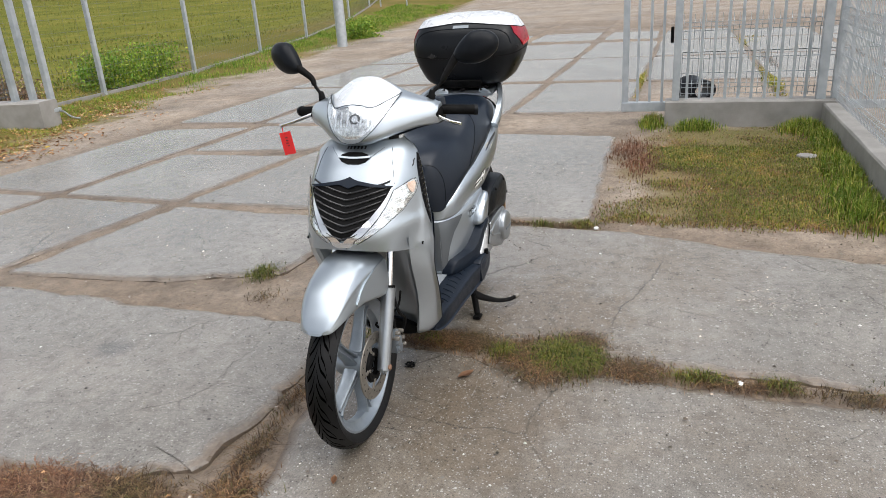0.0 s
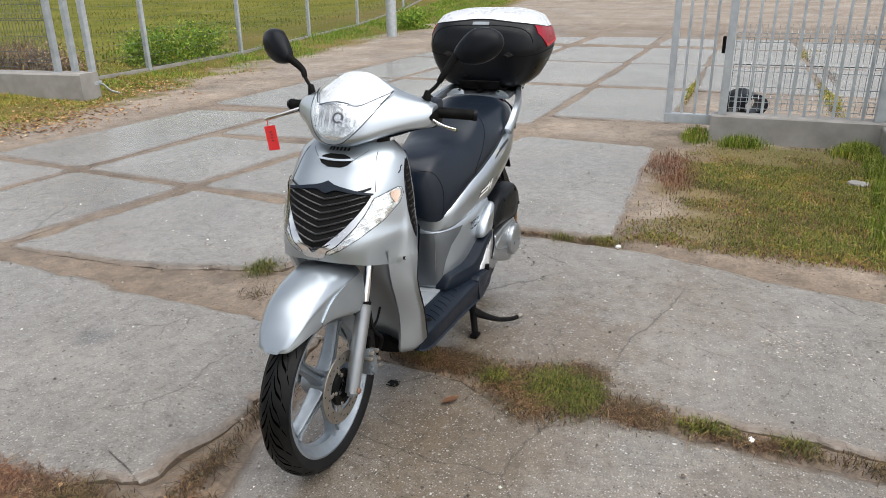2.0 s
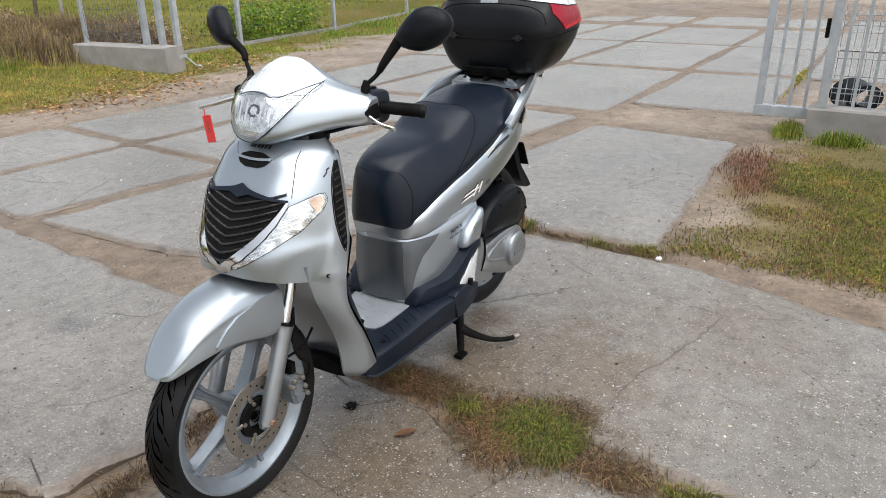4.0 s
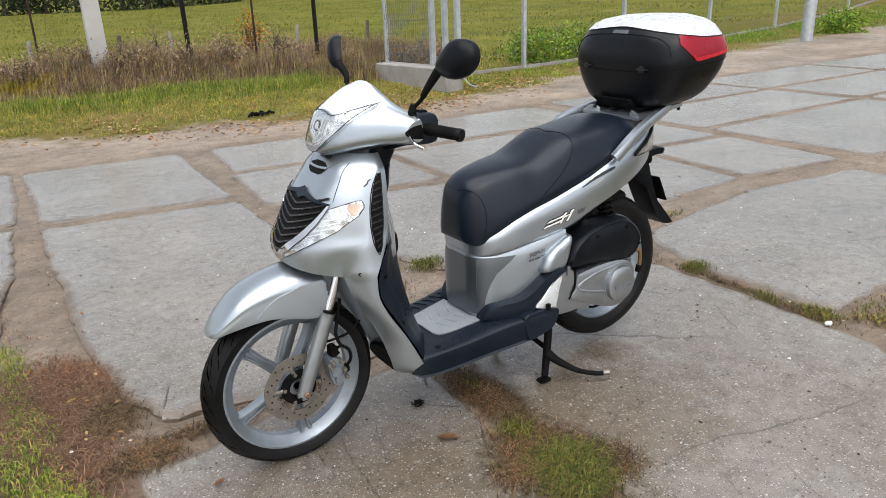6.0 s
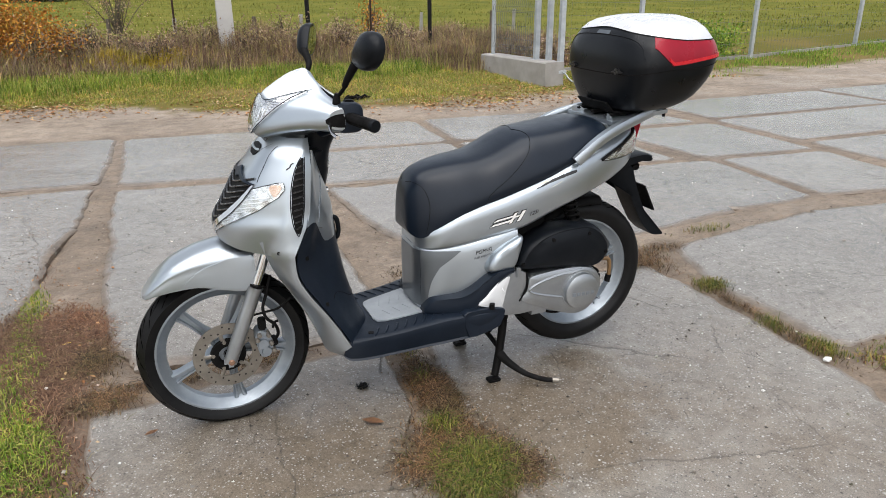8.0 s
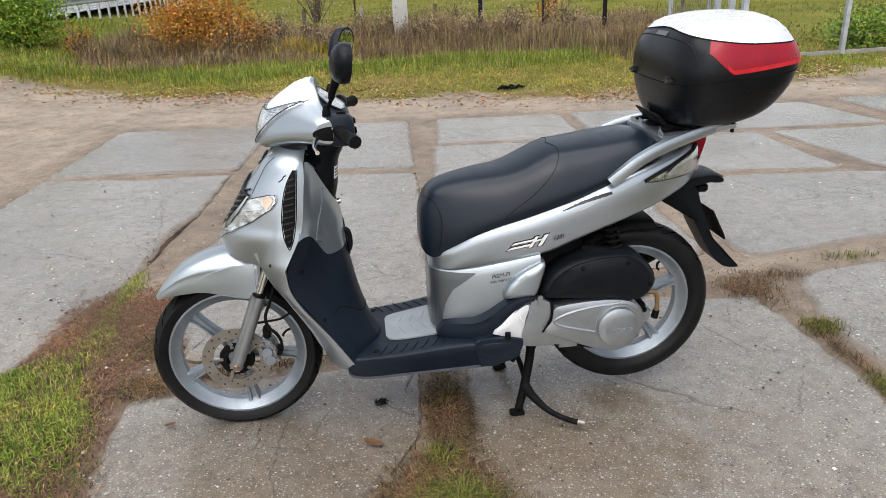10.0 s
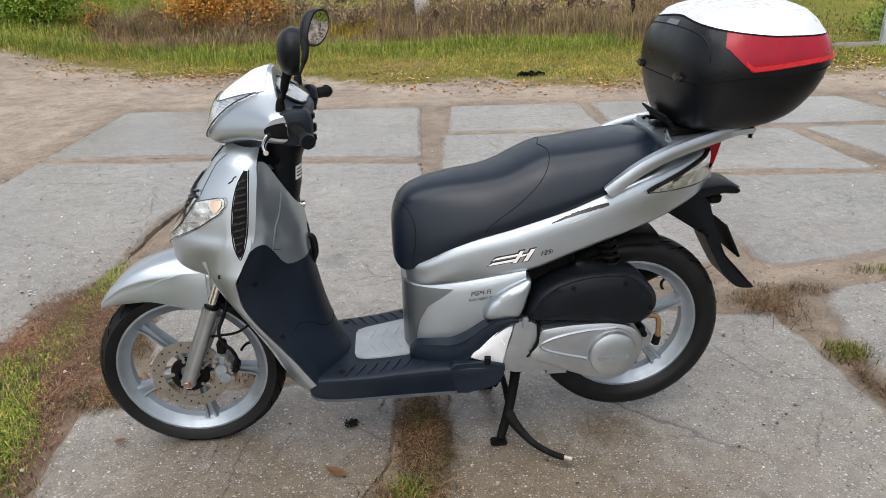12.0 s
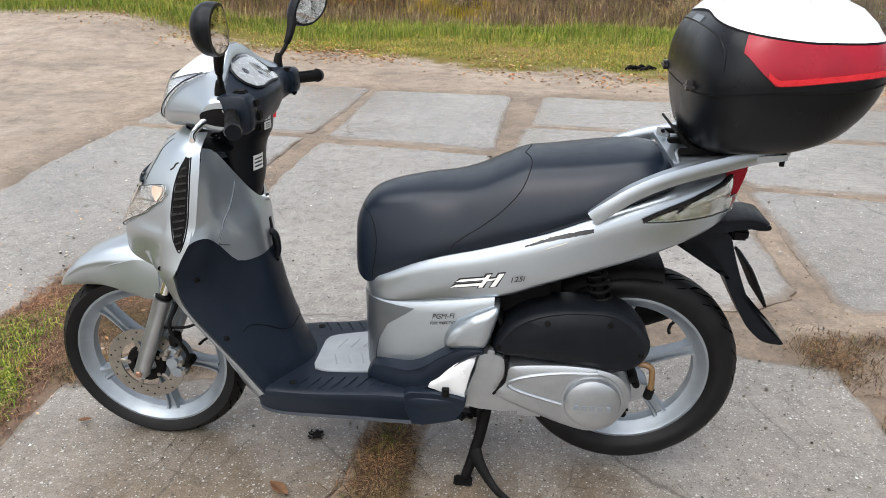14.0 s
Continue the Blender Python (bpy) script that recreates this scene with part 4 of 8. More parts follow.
def shrub(x, y, w, h, material, label, seed, leaves=5200, size=0.045):
    r = random.Random(seed)
    z0 = float(ground_height(np.array([x]), np.array([y]))[0])
    s = thing("shrub", (x, y, z0), label, "shrub")
    stems, tips = bmesh.new(), []
    for k in range(26):
        a, e = r.uniform(0, 6.28), r.uniform(0.2, 1.0)
        t = Vector((math.cos(a) * w * e, math.sin(a) * w * 0.6 * e, h * r.uniform(0.55, 1.0) * (1.15 - 0.5 * e)))
        m = t * 0.5 + Vector((r.uniform(-0.1, 0.1), r.uniform(-0.1, 0.1), h * 0.1))
        tube([(t.x * 0.08, t.y * 0.08, -0.05), m, t], [0.014, 0.009, 0.004], 5, 3, stems)
        tips += [(t.x, t.y, t.z, 0.16 * w + 0.06, 1), (m.x, m.y, m.z, 0.2 * w + 0.06, 1), ((m.x + t.x) / 2, (m.y + t.y) / 2, (m.z + t.z) / 2, 0.18 * w + 0.06, 1), (m.x * 0.6, m.y * 0.6, m.z * 0.55, 0.2 * w + 0.05, 1)]
    part("woody_base", stems, BARK, s)
    leaf_cloud("foliage", s, material, [(*t[:4], leaves // len(tips)) for t in tips], size, seed)
    return s


shrub(-2.32, 11.5, 1.0, 1.08, LEAF_RUST, "rust-coloured autumn shrub at the foot of the bank", 3, 17000, 0.026)
shrub(-1.6, 11.3, 0.65, 0.65, LEAF_RUST, "small rust-coloured shrub among dry weeds", 7, 3000, 0.03)
shrub(-5.6, 12.0, 1.0, 0.95, LEAF_GREEN, "bright green shrub at the foot of the bank", 5, 15000, 0.030)
shrub(-4.3, 11.4, 0.33, 0.60, LEAF_RUST, "thin reddish sapling beside the bank", 9, 500, 0.03)
shrub(-0.5, 19.6, 1.1, 1.7, SCRUB_LEAF, "leafless brown thicket at the edge of the meadow", 16, 1300, 0.03)
rw = random.Random(77)
for k in range(24):
    x, y = -1.75 + 0.34 * k + rw.uniform(-0.15, 0.15), 10.9 + rw.uniform(-0.35, 1.3)
    shrub(x, y, rw.uniform(0.24, 0.50), rw.uniform(0.40, 0.78), SCRUB_LEAF, "bushy withered brown weed at the meadow edge", 40 + k, 1600, 0.021)
shrub(8.9, 8.95, 0.75, 0.42, LEAF_GREEN, "green weeds behind the wire fence", 11, 6000, 0.03)
shrub(6.6, 8.9, 0.6, 0.36, SCRUB_LEAF, "brown weeds behind the wire fence", 14, 3500, 0.026)
shrub(10.2, 9.15, 0.9, 0.38, LEAF_GREEN, "green weeds behind the wire fence", 12, 5000, 0.03)
shrub(18.6, 8.3, 0.7, 0.45, LEAF_GREEN, "dark green weeds beside the verge", 13, 3500, 0.04)
shrub(4.3, 12.2, 0.26, 1.1, LEAF_RUST, "slender sapling with brown leaves", 15, 700, 0.03)


def far_tree(x, y, h, w, seed):
    r = random.Random(seed)
    t = thing("far_tree", (x, y, float(bank(np.array([x]), np.array([y]))[0])), "dark conifer at the far edge of the meadow", "tree", "far trees")
    part("trunk", tube([(0, 0, -0.2), (0.05, 0, h * 0.5), (0, 0, h)], [0.16, 0.1, 0.02], 7, 3), BARK, t)
    rows = []
    for k in range(26):
        f = k / 26
        rad = w * (1 - f) * r.uniform(0.7, 1.1)
        for q in range(3):
            a = r.uniform(0, 6.28)
            rows.append((math.cos(a) * rad * 0.6, math.sin(a) * rad * 0.6, 0.25 + f * h * 0.95, 0.22 * rad + 0.12, 26))
    leaf_cloud("crown", t, LEAF_DARK, rows, 0.16, seed)


rb = random.Random(17)
for k in range(11):
    f = k / 10
    x, y = 40 + 42 * f + rb.uniform(-1, 1), 71 - 14 * f + rb.uniform(-1.5, 1.5)
    shrub(x, y, rb.uniform(2.0, 3.2), rb.uniform(2.2, 3.4), SCRUB_LEAF if k % 3 else LEAF_GREEN, "tall withered brush at the far meadow edge", 60 + k, 1500, 0.16)
rt = random.Random(21)
for k in range(30):
    far_tree(-24 + 1.55 * k + rt.uniform(-0.5, 0.5), 66 - 0.10 * k + rt.uniform(-2, 2), rt.uniform(5, 8), rt.uniform(1.1, 1.7), 30 + k)
house = thing("house", (-11.5, 74.0, 0.4), "pale house behind the far trees", "house")
one("wall", lambda m: box(m, (-4, -3, 0), (4, 3, 2.8)), KERB, house)
one("roof", lambda m: grid_bm([[(-4.3, -3.3, 2.8), (-4.3, 0, 4.6), (-4.3, 3.3, 2.8)], [(4.3, -3.3, 2.8), (4.3, 0, 4.6), (4.3, 3.3, 2.8)]], bm=m), RUST, house)

# ---- grass and weeds ----
def verge_keep(x, y):
    n = waves(x, y, 2.6, 21) * 0.4 + waves(x, y, 8, 22) * 0.25
    return np.clip((y - verge_edge(x) + n * 0.8) / 1.1, 0, 1) * np.clip(0.65 + n * 0.8, 0.12, 1)


blades("verge_grass", strewn(330000, (-8.5, 5.4), (8.5, 11.0), verge_keep, 1), 0.050, 0.0056, VERGE, "short yellow-green autumn grass of the verge", "grass", 1.7, 1)
blades("far_verge_grass", strewn(120000, (6, 6.2), (34, 13.5), lambda x, y: verge_keep(x, y) * (y < 8.2 + (x - 8) * 0.19), 2), 0.09, 0.009, LUSH, "green grass along the wire fence", "grass", 0.8, 2)


def tall_keep(x, y):
    n = waves(x, y, 2.2, 31) * 0.45
    return np.clip(1 - abs(y - 9.3 - n + 0.06 * x) / 0.9, 0, 1) * np.clip((4.9 - x) / 0.4, 0, 1)


blades("tall_grass", strewn(120000, (-7.5, 7.4), (5.2, 11.6), tall_keep, 3), 0.15, 0.0060, GRASS, "tall green grass before the weeds", "grass", 0.8, 3)


def scrub_keep(x, y):
    n = waves(x, y, 1.5, 41) * 0.5 + waves(x, y, 5.5, 42) * 0.3
    band_ = np.clip(1.3 - abs(y - 11.9 + 0.25 * np.clip(x, 0, 6) * 0.5 - 0.2 * n) / 1.8, 0, 1)
    return band_ * np.clip(0.7 + n, 0.1, 1) * (x > -4.2) * (x < 7.4 + n)


scrub_places = strewn(210000, (-5, 9.4), (8, 14.4), scrub_keep, 4)
scrub_places[:, 2] *= np.clip(0.85 + 0.45 * waves(scrub_places[:, 0], scrub_places[:, 1], 2.6, 43), 0.35, 1.5)
blades("withered_weeds", scrub_places, 0.46, 0.0068, SCRUB, "withered brown weeds at the meadow edge", "weeds", 0.75, 4)
blades("scrub_at_plinth", tufts([(4.7, 9.1, 0.5, 0.6, 3800), (3.9, 9.9, 0.8, 0.6, 3500), (6.1, 9.2, 1.0, 0.5, 3000)], 5), 0.38, 0.009, SCRUB, "withered brown weeds beside the plinth", "weeds", 0.35, 5)
blades("golden_weeds", tufts([(0.3, 10.7, 0.5, 0.3, 1500), (-0.5, 10.9, 0.45, 0.3, 900), (3.4, 11.5, 0.22, 0.22, 500), (-2.0, 11.0, 0.22, 0.22, 300)], 6), 0.30, 0.015, blade_material("golden_leaves", [(0, (0.26, 0.20, 0.02)), (1, (0.36, 0.29, 0.05))]), "golden yellow weeds at the meadow edge", "weeds", 0.4, 6)


def meadow_keep(x, y):
    n = waves(x, y, 0.8, 51) * 0.5
    return np.clip(0.55 + n, 0.15, 1) * (y > np.where(x < 6, 13.3, 9.3 + 0.2 * (x - 8)))


r_ = np.random.RandomState(8)
md = np.column_stack([r_.uniform(-30, 70, 130000), 9.2 + 60 * r_.uniform(0, 1, 130000) ** 1.8, np.ones(130000)])
md = md[r_.uniform(0, 1, len(md)) < meadow_keep(md[:, 0], md[:, 1])]
md[:, 2] = 0.7 + md[:, 1] / 60
blades("meadow_grass", md, 0.085, 0.022, MEADOW, "yellow-green meadow grass", "grass", 0.7, 8)
blades("bank_grass", strewn(90000, (-9.6, 7), (-2, 22), lambda x, y: (y > verge_edge(x) + 1.5) * (x > -7.3) * (x < -2.6) * 0.8, 9), 0.09, 0.012, GRASS, "green grass on the road bank", "grass", 0.6, 9)


def patch_keep(x, y):
    n = waves(x, y, 2.4, 61) * 0.5 + waves(x, y, 7, 62) * 0.3
    d = np.minimum.reduce([x - 2.32 - 0.35 * np.clip(-y - 1.0, 0, 2) * 0 - n * 0.12, 5.43 - x, -0.46 - y - n * 0.12 - 0.16 * np.clip(x - 2.9, 0, 1), y + 2.26])
    edge = np.where(y < -1.0, x - (2.20 + (y + 1.0) * 0.36), 1)
    return np.clip(np.minimum(d, edge) / 0.24, 0, 1) * np.clip(0.36 + 0.3 * np.clip(2.9 - x, 0, 0.5) + 1.25 * n + 0.45 * (-y - 1.1), 0.03, 1)


blades("patch_grass", strewn(110000, (1.7, -2.3), (5.45, -0.4), patch_keep, 10), 0.034, 0.0042, PATCH_GRASS, "patchy green grass beside the gate kerb", "grass", 1.7, 10)
blades("patch_tops", strewn(34000, (1.7, -2.3), (5.45, -0.4), patch_keep, 27), 0.036, 0.0042, VERGE, "yellow-green grass tips in the patch", "grass", 1.5, 27)
blades("patch_straw", strewn(75000, (1.7, -2.3), (5.45, -0.4), lambda x, y: 0.7 * np.clip(patch_keep(x, y) * 1.5 + 0.05, 0, 1) * (patch_keep(x, y) > 0.02), 11), 0.030, 0.0042, STRAW, "dry brown grass in the patch", "grass", 2.0, 11)
blades("kerb_weeds", tufts([(5.3, -1.15, 0.12, 0.2, 700), (5.25, -2.1, 0.25, 0.18, 1800), (4.6, -2.18, 0.5, 0.1, 2200), (3.7, -2.15, 0.6, 0.14, 2400), (2.9, -2.1, 0.5, 0.18, 1800), (5.5, -0.75, 0.2, 0.12, 700)], 12), 0.115, 0.006, GRASS, "lush weeds along the kerb foot", "weeds", 0.6, 12)
blades("red_weeds", tufts([(4.4, -0.62, 0.5, 0.2, 700), (3.9, -0.74, 0.4, 0.16, 400)], 13), 0.06, 0.006, blade_material("reddish_weed", [(0, (0.11, 0.055, 0.035)), (1, (0.22, 0.125, 0.08))]), "reddish low weeds at the slab edge", "weeds", 1.6, 13)


def strip_keep(x, y):
    n = waves(x, y, 2.6, 71) * 0.45 + waves(x, y, 8, 72) * 0.3
    right = np.interp(y, [-3.2, -1.2, -0.3, 0.0, 0.3, 0.67, 0.9, 1.3, 1.8, 2.4], [-0.58, -0.48, -0.42, -0.55, -0.64, -0.65, -0.69, -0.71, -0.77, -0.84])
    left = np.interp(y, [-3.2, 0.1, 0.5, 0.7, 1.13, 1.9, 2.4], [-2.6, -2.2, -1.06, -0.92, -0.85, -0.90, -0.88])
    d = np.minimum(right - x, x - left) + n * 0.06
    return np.clip(d / 0.10, 0, 1) * np.clip(0.60 + 1.3 * n, 0.06, 1) * np.clip((2.0 - y) / 0.9, 0, 1) * np.clip((y + 2.9 + 0.8 * n) / 0.9, 0, 1) * np.clip((x + 2.3 + 0.4 * n) / 0.5, 0, 1)


blades("strip_grass", strewn(300000, (-2.6, -3.0), (-0.4, 2.4), strip_keep, 14), 0.036, 0.0038, GRASS, "green grass in the wide slab joint", "grass", 1.3, 14)


def straw_keep(x, y):
    n = waves(x, y, 3.0, 73) * 0.5
    right = np.interp(y, [-3.2, -1.2, -0.24, 0.1, 0.5, 0.98, 1.3, 1.8, 2.4], [-0.42, -0.37, -0.38, -0.45, -0.44, -0.43, -0.56, -0.64, -0.72])
    return np.clip((right - x + n * 0.08) / 0.12, 0, 1) * np.clip((x + 1.05 + 2 * (y < 0.3)) / 0.1, 0, 1) * np.clip(0.8 + n, 0.4, 1) * np.clip((1.25 + 0.5 * n - y) / 0.35, 0.03, 1) * (y < 2.6)


blades("strip_straw", strewn(260000, (-2.4, -3.0), (-0.3, 2.6), straw_keep, 15), 0.013, 0.0030, STRAW, "dead brown weeds in the wide slab joint", "grass", 4.2, 15, 0.0, 0.35)
TUFTS = [(0.68, -0.60, 0.12, 0.12, 2600), (0.64, -0.70, 0.11, 0.07, 1300), (0.66, -0.36, 0.05, 0.07, 260), (0.60, -1.14, 0.035, 0.12, 300), (0.60, -1.43, 0.035, 0.06, 200), (0.72, -0.02, 0.05, 0.06, 60), (1.30, 1.20, 0.12, 0.09, 420), (2.40, 0.24, 0.09, 0.07, 360),
         (2.33, -0.22, 0.05, 0.09, 140), (2.36, -0.46, 0.06, 0.10, 300), (0.72, 0.24, 0.06, 0.08, 160), (3.0, 0.95, 0.2, 0.05, 120), (0.64, -2.1, 0.1, 0.3, 500)]
blades("joint_tufts", tufts(TUFTS, 16), 0.036, 0.0032, JOINT_GREEN, "small green tufts in the slab joints", "grass", 1.7, 16, 0.0)
DRY = [(0.72, -0.12, 0.07, 0.24, 3000), (0.66, -0.55, 0.15, 0.24, 4200), (0.61, -0.90, 0.09, 0.16, 900), (0.80, -0.66, 0.10, 0.12, 900), (0.50, -0.55, 0.08, 0.14, 500), (0.58, -1.3, 0.05, 0.3, 700), (0.57, -1.8, 0.06, 0.25, 500), (2.3, 0.68, 0.15, 0.18, 1000), (2.50, 0.80, 0.2, 0.06, 300), (2.36, 0.0, 0.03, 0.4, 420), (2.34, -0.4, 0.05, 0.2, 300),
       (8.0, -2.10, 1.2, 0.05, 700), (11.0, -2.3, 1.5, 0.1, 900), (-0.50, 0.62, 0.10, 0.18, 1100), (-0.45, 0.28, 0.14, 0.10, 900), (-0.20, 0.34, 0.18, 0.04, 420), (0.15, 0.36, 0.2, 0.04, 300), (1.0, 1.0, 0.10, 0.12, 90)]
blades("joint_straw", tufts(DRY, 17), 0.017, 0.0028, JOINT_DRY, "dead brown weeds in the slab joints", "grass", 3.4, 17, 0.0, 0.35)
blades("yard_weeds", tufts([(8.6, -2.12, 1.3, 0.10, 1400), (10.8, -2.45, 0.7, 0.25, 1500), (14.0, -2.3, 1.0, 0.3, 1200), (8.6, -0.44, 1.2, 0.05, 500), (10.2, -3.0, 0.5, 0.25, 700)], 25), 0.045, 0.010, VERGE, "yellow-green weeds between the far slabs", "weeds", 1.4, 25)


def fallen(name, places, size, label, seed):
    r = np.random.RandomState(seed)
    n = len(places)
    z = np.maximum(ground_height(places[:, 0], places[:, 1]), 0.0 if places[:, 1].max() < 3 else -1) + 0.008
    a = r.uniform(0, 6.28, n)
    s = size * r.uniform(0.5, 1.3, n)
    u = np.column_stack([np.cos(a), np.sin(a), r.uniform(-0.4, 0.4, n)]) * s[:, None]
    v = np.column_stack([-np.sin(a), np.cos(a), r.uniform(-0.4, 0.4, n)]) * s[:, None] * 0.6
    p = np.column_stack([places[:, 0], places[:, 1], z])
    c = p + np.array([0, 0, 1]) * (s * 0.3)[:, None]
    vs = np.stack([p - u, c + v * 0.9, p + u, c - v * 0.9], axis=1).reshape(-1, 3)
    k = np.arange(n) * 4
    me = bpy.data.meshes.new(name)
    me.from_pydata(vs.tolist(), [], np.concatenate([np.column_stack([k, k + 1, k + 2]), np.column_stack([k, k + 2, k + 3])]).tolist())
    me.materials.append(FALLEN)
    return tagged(new(name, me), label, "leaves", kind="stuff")


fallen("fallen_leaves", strewn(42000, (-8, 5.4), (9, 10.5), lambda x, y: np.clip(1 - abs(y - verge_edge(x) - 0.30) / 1.2, 0, 1) ** 1.3 * np.clip(0.6 + waves(x, y, 2.0, 95), 0.08, 1), 18), 0.026, "fallen brown leaves on the verge edge", 18)
fallen("strip_leaves", strewn(160, (-1.6, -0.9), (-0.42, 1.8), lambda x, y: np.full(x.shape, 0.8), 20), 0.010, "small pale leaves and scraps in the dead weeds", 20)
fallen("patch_leaves", strewn(45, (3.0, -2.2), (5.4, -0.8), lambda x, y: np.full(x.shape, 0.8), 19), 0.016, "fallen leaves and scraps in the grass patch", 19)


def pebbles(name, x, y, z, size, stops, label, seed, flat=0.7):
    """Small irregular stones, eight faces each."""
    r = np.random.RandomState(seed)
    n = len(x)
    base = np.array([(1, 0, 0), (0, 1, 0), (-1, 0, 0), (0, -1, 0), (0, 0, flat), (0, 0, -0.5)])
    v = base[None] * size[:, None, None] * r.uniform(0.6, 1.3, (n, 6, 1))
    a = r.uniform(0, 6.28, n)
    c, d = np.cos(a)[:, None], np.sin(a)[:, None]
    v = np.stack([v[..., 0] * c - v[..., 1] * d, v[..., 0] * d + v[..., 1] * c, v[..., 2]], axis=2)
    v = (v + np.column_stack([x, y, z + size * 0.2])[:, None]).reshape(-1, 3)
    f = np.array([(0, 1, 4), (1, 2, 4), (2, 3, 4), (3, 0, 4), (1, 0, 5), (2, 1, 5), (3, 2, 5), (0, 3, 5)])
    me = bpy.data.meshes.new(name)
    me.from_pydata(v.tolist(), [], (f[None] + (np.arange(n) * 6)[:, None, None]).reshape(-1, 3).tolist())
    me.materials.append(blade_material(name + "_stone", stops, 0.7))
    return tagged(new(name, me), label, "gravel", kind="stuff")


def stones():
    """Grit on the slabs, crumbs of earth in the joints, and a patch of bare aggregate."""
    r = np.random.RandomState(33)
    n = 5200
    x, y = r.uniform(-2.2, 4.2, n), r.uniform(-2.4, 3.6, n)
    pebbles("grit", x, y, np.maximum(ground_height(x, y), 0.0), 0.0022 + 0.007 * r.uniform(0, 1, n) ** 4,
            [(0, (0.03, 0.026, 0.022)), (0.35, (0.10, 0.085, 0.07)), (0.55, (0.25, 0.22, 0.19)), (0.9, (0.40, 0.37, 0.34)), (1.0, (0.62, 0.62, 0.60))], "loose grit and pebbles on the slabs", 34)
    n = 60000
    x, y = r.uniform(-2.4, 6.4, n), r.uniform(-2.6, 5.6, n)
    d = slab_depth(x, y)
    ok = (d < 0.035) & (d > -0.35) & (r.uniform(0, 1, n) < np.clip(1 - 0.12 * y, 0.4, 1))
    x, y = x[ok], y[ok]
    s = 0.0016 + 0.0055 * r.uniform(0, 1, len(x)) ** 4
    pebbles("earth_crumbs", x, y, np.maximum(ground_height(x, y), np.where(d[ok] > 0, 0.0, -1.0)), s,
            [(0, (0.08, 0.06, 0.043)), (0.4, (0.14, 0.108, 0.078)), (0.8, (0.20, 0.16, 0.12)), (1.0, (0.36, 0.32, 0.27))], "crumbs of damp earth and grit in the slab joints", 35)
    n = 900
    a, q = r.uniform(0, 6.28, n), np.sqrt(r.uniform(0, 1, n))
    x, y = 1.37 + 0.18 * q * np.cos(a), -1.52 + 0.22 * q * np.sin(a)
    pebbles("bare_aggregate", x, y, np.full(n, -0.002), 0.003 + 0.007 * r.uniform(0, 1, n) ** 2.5,
            [(0, (0.10, 0.09, 0.08)), (0.5, (0.20, 0.18, 0.155)), (0.85, (0.28, 0.255, 0.225)), (1.0, (0.44, 0.42, 0.39))], "washed-out gravel in a worn patch of concrete", 36, 0.45)


stones()


def flat_leaf(name, x, y, size, turn, material, label, long=1.0):
    """A single curled leaf lying on the concrete."""
    t = thing(name, (x, y, 0.003), label, name.replace("_", " "), turn=turn)
    rows = []
    for k in range(7):
        f = k / 6 * 2 - 1
        w = size * 0.42 * (1 - abs(f) ** 1.7) + 0.0006
        rows.append([(f * size * long, q * w, 0.002 + 0.25 * size * f * f * 0.5 + abs(q) * w * 0.35) for q in (-1, -0.5, 0, 0.5, 1)])
    bm = grid_bm(rows)
    bmesh.ops.solidify(bm, geom=bm.faces[:], thickness=0.0008)
    part("blade", bm, material, t)
    return t


LEAF_BROWN = surface("dead_leaf", (0.16, 0.075, 0.035), (0.25, 0.13, 0.065), (0.6, 0.8), 0, 60, 300, 0.2)
LEAF_YELLOW = surface("yellow_leaf", (0.45, 0.33, 0.03), (0.55, 0.42, 0.06), (0.5, 0.7), 0, 60, 300, 0.2)
flat_leaf("dead_leaf", 0.44, -0.255, 0.042, -35, LEAF_BROWN, "curled brown leaf on the concrete", 1.0)
flat_leaf("dead_leaf", -0.285, -0.02, 0.024, 20, LEAF_BROWN, "small brown leaf beside the front wheel", 1.0)
flat_leaf("yellow_leaf", -0.60, 0.82, 0.02, 20, LEAF_YELLOW, "yellow leaf in the dry weeds")
chip = surface("pale_chip", (0.62, 0.62, 0.60), (0.7, 0.7, 0.68), (0.6, 0.8), 0, 60, 300, 0.2)
for x, y, s in ((0.58, -1.29, 0.012), (2.28, -0.56, 0.016)):
    t = thing("stone_chip", (x, y, 0), "pale stone chip lying in the joint", "stone", "stone chips")
    bm = bmesh.new()
    bmesh.ops.create_icosphere(bm, subdivisions=1, radius=s)
    for v in bm.verts:
        v.co = Vector((v.co.x * 1.5, v.co.y, v.co.z * 0.6 + s * 0.5)) * random.uniform(0.8, 1.15)
    part("chip", bm, chip, t, smooth=False)
slabbit = thing("stone_chip", (4.18, -1.98, 0.0), "flat grey stone lying in the grass patch", "stone", "stone chips")
bm = bmesh.new()
bmesh.ops.create_icosphere(bm, subdivisions=2, radius=0.06)
rs = random.Random(9)
for v in bm.verts:
    v.co = Vector((v.co.x * 1.1, v.co.y * 1.3, v.co.z * 0.35 + 0.02)) * rs.uniform(0.92, 1.08)
part("chip", bm, KERB, slabbit, smooth=False)
clod = thing("dirt_clod", (0.478, 0.006, 0.0), "black clod of wet dirt on the concrete", "dirt")
bm = bmesh.new()
rc = random.Random(5)
for k in range(44):
    g = bmesh.ops.create_icosphere(bm, subdivisions=1, radius=rc.uniform(0.0025, 0.0062))
    o = Vector((rc.gauss(0, 0.017), rc.gauss(0, 0.011), 0.001))
    for v in g["verts"]:
        v.co = Vector((v.co.x * rc.uniform(0.6, 1.5), v.co.y * rc.uniform(0.6, 1.5), max(v.co.z * rc.uniform(0.4, 0.9), -0.003))) + o
